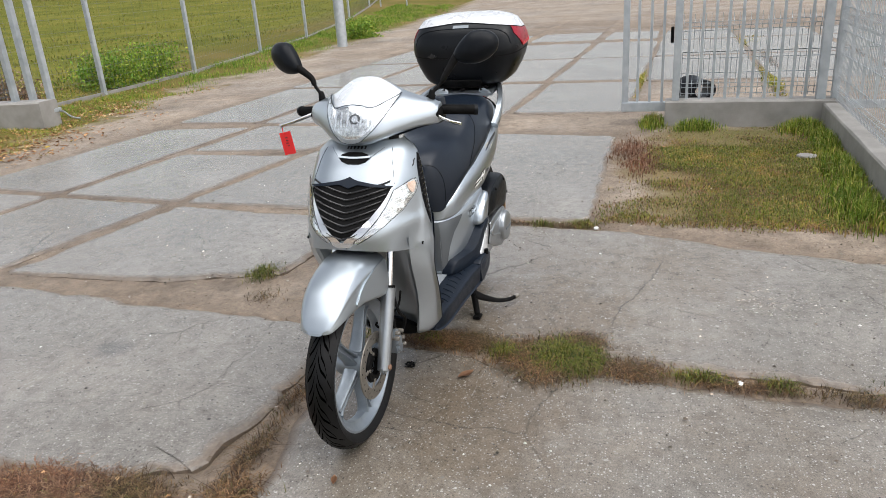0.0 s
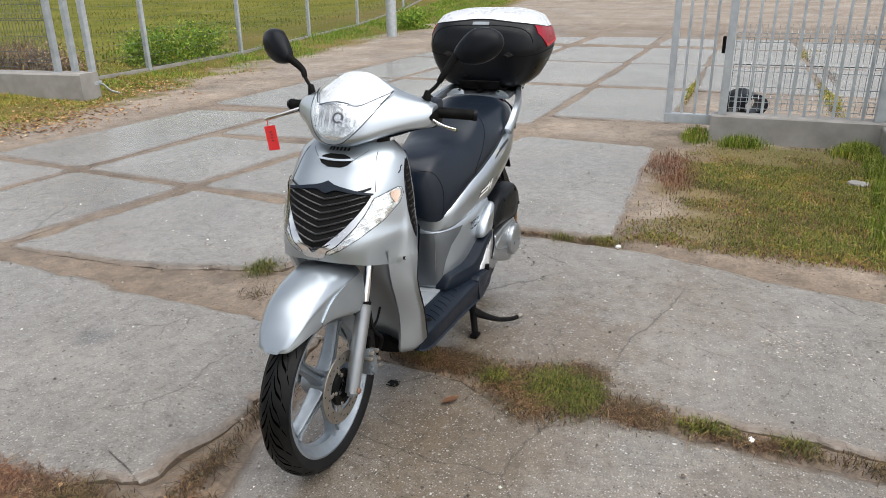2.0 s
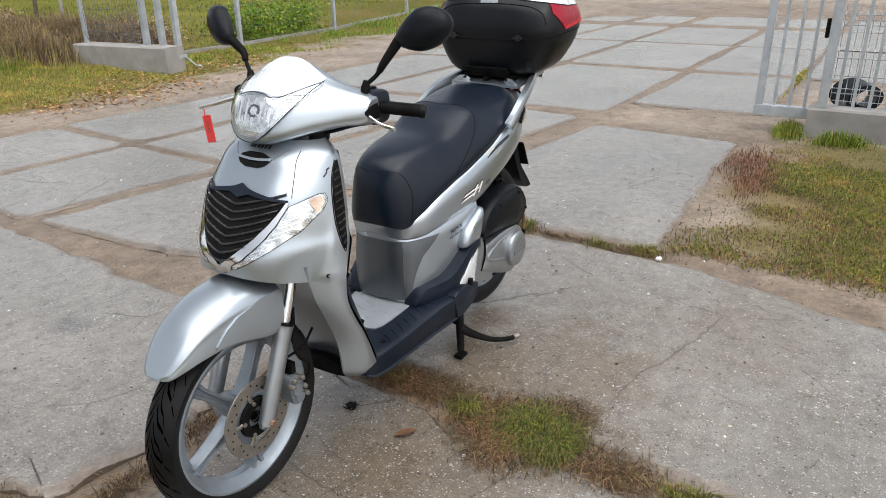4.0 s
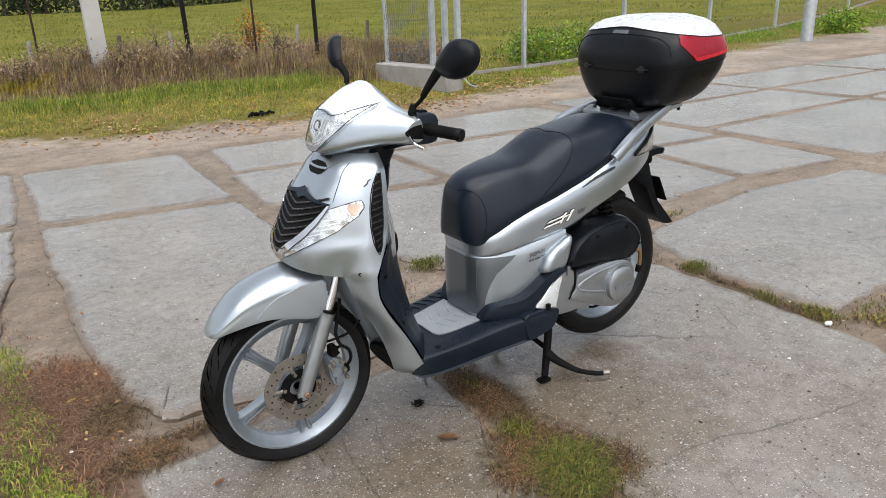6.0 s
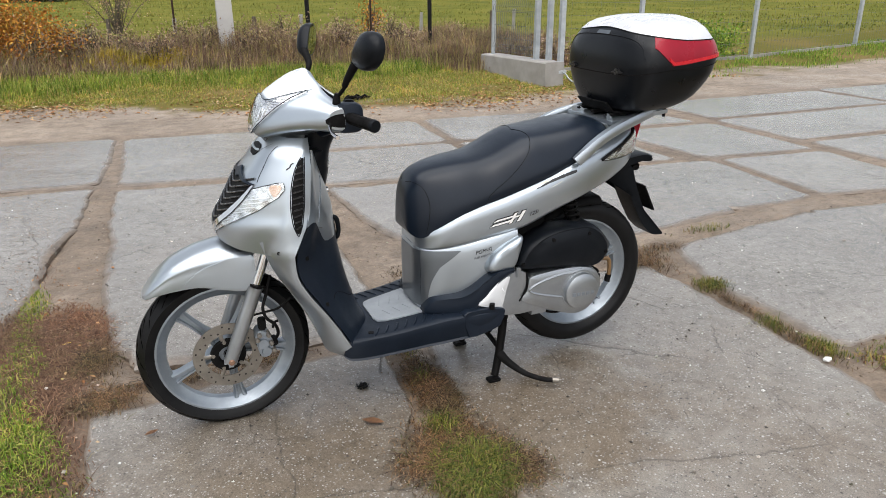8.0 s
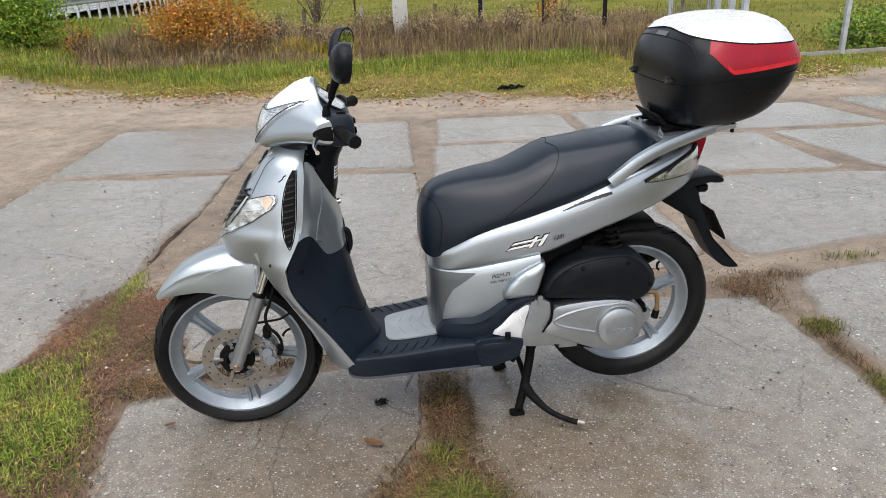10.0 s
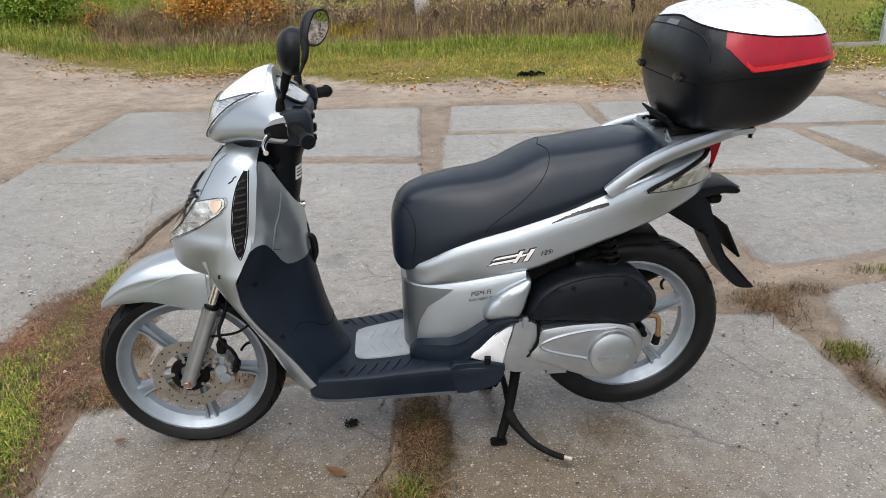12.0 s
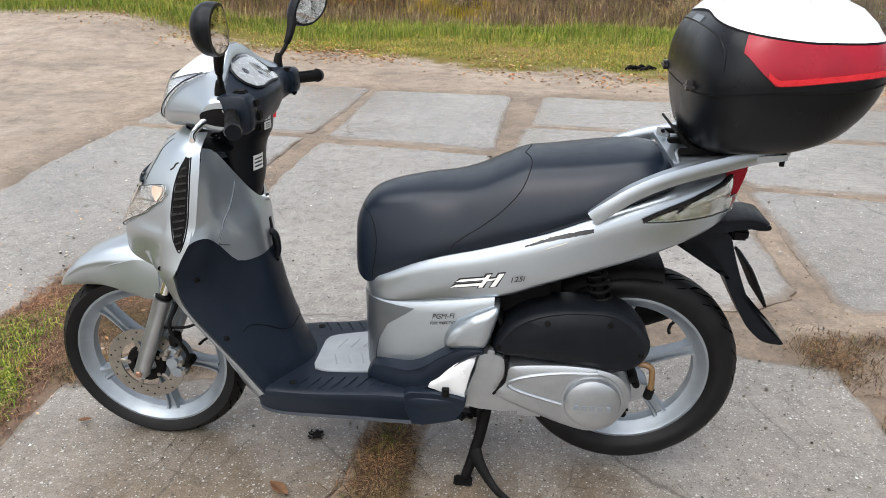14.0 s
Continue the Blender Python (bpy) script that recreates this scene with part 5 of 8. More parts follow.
part("lumps", bm, MATT, clod, smooth=False)
rag = thing("dark_rag", (2.45, 6.95, 0.02), "dark wet scrap lying on the verge", "rag")
bm = bmesh.new()
for k in range(7):
    tube([(-0.15 + 0.04 * k, 0.04 * math.sin(k), 0.0), (-0.09 + 0.04 * k, 0.05 * math.cos(k * 2), 0.035 + 0.02 * math.sin(k * 3)), (-0.03 + 0.04 * k, 0.05, 0.005)], 0.014, 6, 2, bm)
part("cloth", bm, MATT, rag)
twig_spots = [(-0.34, 0.36, 0.07, 12), (0.76, 0.10, 0.07, -40), (-0.42, -0.42, 0.05, 60)]
for x, y, L, t in twig_spots:
    tw = thing("twig", (x, y, 0.004), "thin dead twig on the concrete", "twig", turn=t)
    part("stick", tube([(-L, 0, 0), (0, 0.008, 0.004), (L * 0.6, -0.004, 0.002)], [0.0016, 0.0014, 0.0008], 6, 3), BARK, tw)


# ---- the scooter ----
scooter = thing("motor_scooter", (0, 0, 0), "silver motor scooter with black seat on its centre stand", "scooter")
FW, RW = (-0.004, 0.0, 0.276), (1.398, 0.0, 0.338)


def both(name, bm, material, parent=scooter, label=""):
    """A part on the left and its mirror image on the right."""
    twin = flip(bm)
    a = part(name, bm, material, parent, label)
    return a, part(name, twin, material, parent, label)


# wheels
def wheel(name, c, tyre_r, tyre_w, rim_r, rim_w, first):
    w = thing(name)
    w.parent = scooter
    h = tyre_w / 2
    prof = [(rim_r - 0.008, -rim_w / 2 + 0.006), (rim_r + 0.004, -rim_w / 2 - 0.004), (rim_r + 0.018, -h * 0.92), (rim_r + 0.032, -h), (tyre_r - 0.026, -h * 0.93),
            (tyre_r - 0.010, -h * 0.68), (tyre_r - 0.002, -h * 0.32), (tyre_r, 0)]
    prof = prof + [(r, -y) for r, y in reversed(prof[:-1])]
    tyre = part("tyre", lathe_y(prof, c, 96), TYRE, w, "worn black rubber tyre with angled tread grooves")
    bars = bmesh.new()
    n = 44
    for k in range(n):
        for s in (-1, 1):
            row = []
            for q in range(7):
                f = q / 6
                y = s * h * (0.06 + (0.62 if k % 2 else 0.80) * f)
                t = 2 * math.pi * (k + 0.5 * (s > 0)) / n + 0.34 * f + 0.03 * math.sin(2 * math.pi * f)
                yy = abs(y) / h
                r = np.interp(yy, [0, 0.32, 0.68, 0.93, 1], [tyre_r, tyre_r - 0.002, tyre_r - 0.010, tyre_r - 0.026, tyre_r - 0.05]) + 0.0006
                wid = (0.0052 if k % 2 else 0.0066) * (1 - 0.6 * f * f)
                row.append([(c[0] + r * math.cos(t + d / tyre_r), c[1] + y, c[2] + r * math.sin(t + d / tyre_r)) for d in (-wid, wid)])
            grid_bm(row, bm=bars)
    tagged(part("tread_groove", bars, GROOVE, w, recalc=False), kind="stuff")
    a = rim_w / 2
    rp = [(rim_r, -a), (rim_r + 0.003, -a - 0.003), (rim_r - 0.004, -a - 0.004), (rim_r - 0.012, -a + 0.003), (rim_r - 0.020, -a * 0.62), (rim_r - 0.034, -a * 0.42), (rim_r - 0.036, 0)]
    rp = rp + [(r, -y) for r, y in reversed(rp[:-1])] + [(rim_r - 0.006, a * 0.6), (rim_r - 0.006, -a * 0.6)]
    rim = part("rim", lathe_y(rp, c, 96, closed=True), ALLOY, w, "grey cast alloy rim")
    hubp = [(0.012, -0.062), (0.036, -0.060), (0.042, -0.050), (0.046, -0.02), (0.046, 0.02), (0.042, 0.05), (0.036, 0.06), (0.012, 0.062)]
    part("hub", lathe_y(hubp, c, 40), ALLOY, w)
    for k in range(5):
        t = radians(first + 72 * k)
        rows = []
        for r, wd, dp in ((0.040, 0.023, 0.026), (0.075, 0.017, 0.024), (0.13, 0.015, 0.021), (rim_r - 0.05, 0.018, 0.020), (rim_r - 0.030, 0.025, 0.024)):
            sec = [(-wd, -dp * 0.55), (-wd * 0.75, -dp), (-wd * 0.42, -dp), (-wd * 0.3, -dp * 0.55), (wd * 0.3, -dp * 0.55), (wd * 0.42, -dp), (wd * 0.75, -dp), (wd, -dp * 0.55),
                   (wd, dp * 0.7), (wd * 0.6, dp), (-wd * 0.6, dp), (-wd, dp * 0.7)]
            ca, sa = math.cos(t), math.sin(t)
            rows.append([(c[0] + r * ca - u * sa, c[1] + y, c[2] + r * sa + u * ca) for u, y in sec])
        part("spoke", loft(rows, 3, 1), ALLOY, w)
    v = bmesh.new()
    tv = radians(first + 30)
    p0 = Vector((c[0] + (rim_r - 0.036) * math.cos(tv), -0.012, c[2] + (rim_r - 0.036) * math.sin(tv)))
    inward = Vector((-math.cos(tv), 0, -math.sin(tv)))
    tube([p0, p0 + inward * 0.012, p0 + inward * 0.022 + Vector((0, -0.014, 0)), p0 + inward * 0.024 + Vector((0, -0.03, 0))], 0.0045, 8, 3, v)
    part("valve", v, MATT, w)
    return w


front_wheel = wheel("front_wheel", FW, 0.290, 0.100, 0.231, 0.066, -10)
wheel("rear_wheel", RW, 0.309, 0.124, 0.226, 0.076, 20)


def brake_disc():
    c = (FW[0], FW[1] - 0.072, FW[2])
    d = part("brake_disc", lathe_y([(0.078, -0.0025), (0.116, -0.0025), (0.117, 0), (0.116, 0.0025), (0.078, 0.0025)], c, 64, closed=True), STEEL, front_wheel, "worn drilled steel brake disc")
    part("disc_carrier", lathe_y([(0.030, 0.012), (0.034, -0.006), (0.056, -0.005), (0.060, 0.006)], c, 48), MATT, front_wheel)
    for k in range(5):
        t = radians(30 + 72 * k)
        arms = tube([(c[0] + r * math.cos(t + s), c[1] - 0.001, c[2] + r * math.sin(t + s)) for r, s in ((0.054, 0), (0.066, 0.06), (0.082, 0.02))], 0.007, 8, 3, None, 0.4)
        part("carrier_arm", arms, STEEL, front_wheel)
    holes = bmesh.new()
    for k in range(30):
        t, r = 2 * math.pi * k / 30, (0.087, 0.097, 0.107)[k % 3]
        cx, cz = c[0] + r * math.cos(t), c[2] + r * math.sin(t)
        vs = [holes.verts.new((cx + 0.0032 * math.cos(a), c[1] - 0.0032, cz + 0.0032 * math.sin(a))) for a in [math.pi * q / 4 for q in range(8)]]
        holes.faces.new(vs)
    tagged(part("drill_hole", holes, MATT, front_wheel, recalc=False), kind="stuff")
    for k in range(5):
        t = radians(30 + 72 * k)
        part("disc_bolt", lathe_y([(0.0, -0.008), (0.006, -0.008), (0.007, -0.003)], (c[0] + 0.05 * math.cos(t), c[1], c[2] + 0.05 * math.sin(t)), 10), STEEL, front_wheel)


brake_disc()

# fork
for side in (-1, 1):
    y = side * 0.104
    leg = tube([(-0.004, y, 0.262), (0.03, y, 0.345), (0.075, y, 0.452), (0.098, y, 0.508), (0.104, y, 0.522)], [0.022, 0.0235, 0.024, 0.025, 0.0265], 20, 5)
    part("fork_leg", leg, ENGINE, scooter, "silver painted telescopic fork leg")
    part("fork_tube", tube([(0.10, y, 0.515), (0.125, y, 0.575), (0.165, y, 0.68)], 0.0145, 16), CHROME, scooter, "chromed fork tube")
    part("fork_seal", tube([(0.103, y, 0.520), (0.107, y, 0.530)], 0.0225, 16), MATT, scooter)
    part("axle_clamp", box(bmesh.new(), (-0.024, y - 0.020, 0.246), (0.020, y + 0.020, 0.292), 0.014), SILVER, scooter)
part("axle_nut", lathe_y([(0.0, -0.013), (0.008, -0.013), (0.011, -0.010), (0.011, 0.004)], (FW[0] + 0.004, -0.119, FW[2] - 0.004), 6), COPPER, scooter, "rusty axle nut")
lathe = lathe_y([(0.016, -0.07), (0.016, 0.07)], FW, 16)
part("axle", lathe, MATT, scooter)


def caliper():
    c = part("brake_caliper", loft([[(0.085, y, 0.345), (0.105, y, 0.365), (0.135, y, 0.34), (0.14, y, 0.30), (0.125, y, 0.268), (0.10, y, 0.27), (0.09, y, 0.30)] for y in (-0.058, -0.075, -0.10, -0.118)], 2, 2), ALLOY, scooter, "grimy alloy brake caliper")
    for x, z, r, y in ((0.108, 0.318, 0.019, -0.128), (0.118, 0.288, 0.017, -0.126)):
        part("piston_cap", lathe_y([(0.0, -0.010), (r * 0.9, -0.010), (r, -0.006), (r, 0.02)], (x, y + 0.01, z), 24), ALLOY, c)
    for x, z in ((0.09, 0.335), (0.135, 0.318), (0.142, 0.29), (0.098, 0.352), (0.128, 0.348)):
        part("caliper_bolt", lathe_y([(0.0, -0.014), (0.006, -0.014), (0.008, -0.010), (0.008, 0.02)], (x, -0.12, z), 8), STEEL, c)
    part("caliper_bracket", box(bmesh.new(), (0.128, -0.12, 0.30), (0.158, -0.07, 0.322), 0.004), MATT, c)
    part("caliper_bracket", box(bmesh.new(), (0.10, -0.112, 0.362), (0.125, -0.075, 0.40), 0.004), MATT, c)
    part("brake_hose", tube([(0.145, -0.11, 0.315), (0.160, -0.125, 0.35), (0.150, -0.135, 0.39), (0.125, -0.13, 0.415), (0.118, -0.12, 0.45), (0.135, -0.105, 0.49), (0.155, -0.09, 0.55)], 0.0055, 8), MATT, scooter)
    part("speed_cable", tube([(0.09, -0.10, 0.42), (0.12, -0.115, 0.43), (0.17, -0.11, 0.435), (0.215, -0.10, 0.46)], 0.004, 8), MATT, scooter)


caliper()


# front mudguard
def mudguard():
    half = []
    for x, zc, ze, w in ((-0.246, 0.512, 0.508, 0.030), (-0.236, 0.528, 0.511, 0.050), (-0.205, 0.566, 0.524, 0.068), (-0.15, 0.616, 0.538, 0.082), (-0.075, 0.650, 0.545, 0.093),
                         (0.0, 0.668, 0.530, 0.101), (0.05, 0.672, 0.520, 0.106), (0.105, 0.666, 0.518, 0.108)):
        d = zc - ze
        half.append([(x, 0, zc), (x, -w * 0.40, zc - 0.03 * d), (x, -w * 0.74, zc - 0.12 * d), (x + 0.004, -w * 0.93, zc - 0.30 * d), (x + 0.004, -w * 0.95, zc - 0.45 * d), (x + 0.004, -w * 0.985, zc - 0.7 * d), (x + 0.004, -w, ze),
                     (x + 0.004, -w + 0.005, ze + 0.004), (x + 0.002, -w * 0.86, zc - 0.45 * d), (x, -w * 0.6, zc - 0.13 * d - 0.006), (x, 0, zc - 0.008)])
    return part("front_mudguard", loft(mirrored_half(half), 5, 3), SILVER, scooter, "glossy silver front mudguard")


front_guard = mudguard()
GUARD = tree_of(front_guard)
for s in (-1, 1):
    rows = []
    for x in np.linspace(-0.115, 0.100, 13):
        top = float(np.interp(x, [-0.115, -0.08, -0.04, 0.03, 0.10], [0.556, 0.588, 0.610, 0.628, 0.630]))
        low_ = float(np.interp(x, [-0.115, -0.075, 0.0, 0.05, 0.10], [0.548, 0.550, 0.536, 0.527, 0.525]))
        rows.append([(x, s * 0.5, low_ + (top - low_) * v) for v in np.linspace(0, 1, 6)])
    part("guard_flank", patch(GUARD, rows, (0, -s, 0), 0.0045, 0.006), SILVER, scooter, "raised flank of the front mudguard")
# front apron
ZK = [1.005, 0.97, 0.93, 0.88, 0.83, 0.78, 0.74, 0.70]
XF = [0.215, 0.172, 0.140, 0.100, 0.068, 0.036, 0.010, 0.004]
WK = [0.150, 0.190, 0.206, 0.218, 0.228, 0.236, 0.241, 0.243]
XE = [0.300, 0.300, 0.298, 0.292, 0.286, 0.278, 0.262, 0.238]
PK = [4.2, 4.4, 4.6, 4.4, 3.8, 3.2, 2.9, 2.7]


def at_z(z, values):
    return float(np.interp(-z, [-k for k in ZK], values))


CURL = {0.925: (0.915, 0.72), 0.965: (0.925, 0.84), 1.0: (0.89, 1.0)}


def apron_point(z, f):
    """The shell swells to its widest line and turns in again behind it."""
    a, share = abs(f), abs(f) ** at_z(z, PK)
    k = min(1.0, max(0.0, (z - 0.70) / 0.06))
    if a in CURL:
        y, q = CURL[a]
        a, share = a + (y - a) * k, share + (q - share) * k
    return (at_z(z, XF) + (at_z(z, XE) - at_z(z, XF)) * share, -at_z(z, WK) * a, z)


FCOL = [0, 0.16, 0.32, 0.47, 0.60, 0.71, 0.80, 0.87, 0.925, 0.965, 1.0]


def apron():
    rows = [[apron_point(z, f) for f in FCOL] for z in ZK]
    rows[0] = [(x + 0.006, y * 0.96, z + 0.004 * (1 - abs(y) / 0.15)) for x, y, z in rows[0]]
    chin = [(0.008, 0, 0.690), (0.010, -0.039, 0.689), (0.018, -0.078, 0.686), (0.034, -0.113, 0.681), (0.060, -0.143, 0.673), (0.096, -0.163, 0.664), (0.134, -0.180, 0.656),
            (0.153, -0.202, 0.655), (0.172, -0.2205, 0.655), (0.194, -0.2345, 0.655), (0.216, -0.241, 0.655)]
    rows[-1] = chin
    upper = curve1(np.array([curve1(r, 3) for r in rows]), 4)
    # the legs of the apron, beside the wheel
    keys = [chin[6:]]
    for z, xa, xb, w in ((0.58, 0.165, 0.224, 0.234), (0.51, 0.205, 0.258, 0.226), (0.44, 0.247, 0.304, 0.216), (0.37, 0.280, 0.347, 0.203), (0.30, 0.303, 0.385, 0.190), (0.25, 0.322, 0.412, 0.178), (0.222, 0.352, 0.430, 0.166)):
        t = (0, 0.22, 0.46, 0.72, 1.0)
        keys.append([(xa + (xb - xa) * f, -(w - 0.062 * (1 - f) ** 1.8), z) for f in t])
    leg = curve1(np.array([curve1(k, 3) for k in keys]), 4)
    left = bmesh.new()
    grid_bm(upper, bm=left)
    grid_bm(leg, bm=left)
    inner = [[(p[0] + 0.004, p[1] + 0.010, p[2]) for p in r] for r in leg]
    grid_bm(inner, bm=left)
    edge = [[a[0], b[0]] for a, b in zip(leg, inner)]
    grid_bm(edge, bm=left)
    grid_bm([[a[-1], b[-1]] for a, b in zip(leg, inner)], bm=left)
    grid_bm([[p for p in leg[-1]], [p for p in inner[-1]]], bm=left)
    lip = [(p[0] + 0.012, p[1] * 0.97, p[2] + 0.006) for p in upper[-1][:19]]
    grid_bm([upper[-1][:19], lip], bm=left)
    right = flip(left)
    me = bpy.data.meshes.new("tmp")
    right.to_mesh(me)
    left.from_mesh(me)
    bpy.data.meshes.remove(me)
    right.free()
    bmesh.ops.remove_doubles(left, verts=left.verts[:], dist=0.0004)
    return part("front_apron", left, SILVER, scooter, "silver front apron")


front_apron = apron()
APRON = tree_of(front_apron)

# wheel-arch liner behind the front wheel
liner = []
for z, xa, ya, xm in ((0.70, 0.12, 0.185, 0.24), (0.60, 0.155, 0.175, 0.285), (0.50, 0.21, 0.163, 0.315), (0.40, 0.262, 0.148, 0.345), (0.30, 0.303, 0.128, 0.37), (0.225, 0.345, 0.10, 0.40)):
    liner.append([(xa, -ya, z), ((xa + xm) / 2, -ya * 0.93, z), (xm - 0.012, -ya * 0.6, z), (xm, 0, z), (xm - 0.012, ya * 0.6, z), ((xa + xm) / 2, ya * 0.93, z), (xa, ya, z)])
part("arch_liner", loft(liner, 4, 3, closed=False), SILVER, scooter, "silver wheel arch liner")
part("belly_pan", loft([[(x, -w, z + 0.03), (x, -w * 0.9, z), (x, 0, z - 0.006), (x, w * 0.9, z), (x, w, z + 0.03), (x, 0, z + 0.05)] for x, w, z in ((0.345, 0.10, 0.222), (0.42, 0.15, 0.215), (0.6, 0.14, 0.215), (0.9, 0.12, 0.22))], 3, 2), MATT, scooter)


# grille and lamps in the apron
def grille_half(z):
    return float(np.interp(z, [0.722, 0.735, 0.755, 0.785, 0.82, 0.85, 0.874, 0.885], [0.004, 0.030, 0.056, 0.086, 0.114, 0.131, 0.141, 0.143]))


def on_apron(y, z, off):
    return drape(APRON, (-0.5, y, z), (1, 0, 0), off)


def front_patch(rows, off, thick=0.003):
    return patch(APRON, [[(-0.5, y, z) for y, z in r] for r in rows], (1, 0, 0), off, thick)


def grille():
    zs = np.linspace(0.722, 0.872, 16)
    g = part("grille", front_patch([[(grille_half(z) * f, z + 0.016 * (1 - abs(f)) * max(0, (z - 0.80) / 0.07)) for f in np.linspace(-1, 1, 21)] for z in zs], 0.002), MATT, scooter, "black grille with chevron bars")
    for k in range(8):
        zc = 0.728 + 0.0185 * k
        bm, row = bmesh.new(), []
        for f in np.linspace(-1, 1, 17):
            half = grille_half(min(zc + 0.030, 0.872)) - 0.005
            y = f * half
            z = zc + 0.034 * (abs(f) ** 1.2) * min(1, half / 0.12)
            row.append([on_apron(y, z + dz, o) for dz, o in ((-0.003, 0.003), (-0.0025, 0.006), (0.0, 0.0075), (0.0025, 0.006), (0.003, 0.003))])
        part("grille_bar", grid_bm(row, True, True, bm), GRILLE, g)
    ss = np.linspace(-0.142, 0.142, 41)

    def brow(v):
        """Lower and upper edge of the brow, with its point in the middle."""
        f, tip = 1 - abs(v) / 0.146, max(0, 1 - abs(v) / 0.032)
        return 0.872 + 0.013 * f - 0.013 * tip, 0.8765 + 0.022 * f + 0.006 * tip ** 1.5
    part("grille_brow", front_patch([[(v, brow(v)[0] + (brow(v)[1] - brow(v)[0]) * q) for v in ss] for q in (0, 0.3, 0.7, 1)], 0.008, 0.006), NAVY, g)


grille()


def trim_width(z):
    return float(np.interp(z, [0.716, 0.74, 0.77, 0.80, 0.84, 0.872], [0.034, 0.034, 0.028, 0.020, 0.011, 0.005]))


def lamp_edges(z):
    i = grille_half(z) + trim_width(z) + 0.001
    o = float(np.interp(z, [0.714, 0.73, 0.76, 0.80, 0.84, 0.866, 0.884], [0.052, 0.085, 0.130, 0.172, 0.194, 0.197, 0.190]))
    return i, max(o, i + 0.004)


for s in (-1, 1):
    zs = np.linspace(0.714, 0.884, 17)
    rows = []
    for z in zs:
        i, o = lamp_edges(z)
        i = min(i + max(0, (z - 0.862)) * 1.6, o - 0.003)
        rows.append([(s * (i + (o - i) * f), z) for f in np.linspace(0, 1, 9)])
    lamp = part("front_indicator", front_patch(rows, 0.0025), REFLECTOR, scooter, "clear front indicator with amber bulb")
    part("bulb", front_patch([[(s * (lamp_edges(z)[1] - 0.004 - w * (1 - f)), z) for f in (0, 0.5, 1)] for z, w in ((0.842, 0.003), (0.850, 0.008), (0.860, 0.014), (0.869, 0.016), (0.877, 0.012))], 0.005, 0.001), AMBER, lamp)
    border = [(s * y, z) for y, z in [r[0] for r in [[(abs(q[0]), q[1]) for q in row] for row in rows]] + [r[-1] for r in [[(abs(q[0]), q[1]) for q in row] for row in rows]][::-1]]
    part("lamp_gasket", line_on(APRON, [(-0.5, y, z) for y, z in border], (1, 0, 0), 0.007, 0.0009, 1), MATT, lamp)
    for k in range(6):
        z = 0.752 + 0.015 * k
        i, o = lamp_edges(z)
        part("lamp_flute", front_patch([[(s * (i + (o - i) * (0.15 + 0.75 * f)), z + 0.012 * f + d) for f in np.linspace(0, 1, 5)] for d in (0.0, 0.0032)], 0.0052, 0.0016), CHROME, lamp)
    glass = part("lens", front_patch(rows, 0.008, 0.003), LENS, lamp)
    glass.visible_shadow = False
    trim = [[(s * (grille_half(z) - 0.001 + trim_width(z) * f), z) for f in (0, 0.5, 1)] for z in np.linspace(0.716, 0.872, 14)]
    part("chrome_trim", front_patch(trim, 0.007, 0.004), CHROME, scooter, "chromed grille trim")
    seam = [(-0.5, s * y, z) for y, z in ((0.147, 0.882), (0.141, 0.91), (0.132, 0.945), (0.120, 0.985))]
    part("panel_seam", line_on(APRON, seam, (1, 0, 0), 0.0, 0.0011), MATT, scooter)
    part("panel_seam", line_on(APRON, [(-0.5, s * y, z) for y, z in ((0.058, 0.962), (0.075, 0.974), (0.095, 0.988))], (1, 0, 0), 0.0, 0.0009), SILVER_DARK, scooter)
part("panel_seam", line_on(APRON, [(-0.5, -0.012, z) for z in (0.718, 0.705, 0.694)], (1, 0, 0), 0.0005, 0.0012), MATT, scooter)
part("chrome_chin", front_patch([[(f * w, z) for f in np.linspace(-1, 1, 15)] for z, w in ((0.700, 0.022), (0.708, 0.036), (0.717, 0.038))], 0.006, 0.004), CHROME, scooter, "chromed grille chin")
part("nose_slot", front_patch([[(s * w, z) for s in np.linspace(-1, 1, 11)] for z, w in ((0.942, 0.022), (0.949, 0.044), (0.959, 0.055), (0.969, 0.048), (0.975, 0.024))], 0.003), MATT, scooter, "black oval slot in the nose")
part("slot_blade", front_patch([[(s * 0.058, z + 0.004 * s * s) for s in np.linspace(-1, 1, 11)] for z in (0.956, 0.961)], 0.007, 0.004), SILVER, scooter)
bars = [front_patch([[(x0, z), (x0 + 0.006, z)] for z in (0.984, 0.992)], 0.002, 0.001) for x0 in (-0.034, -0.021, -0.008, 0.005, 0.018, 0.029)]
for bm in bars:
    part("nose_lettering", bm, DECAL, scooter)

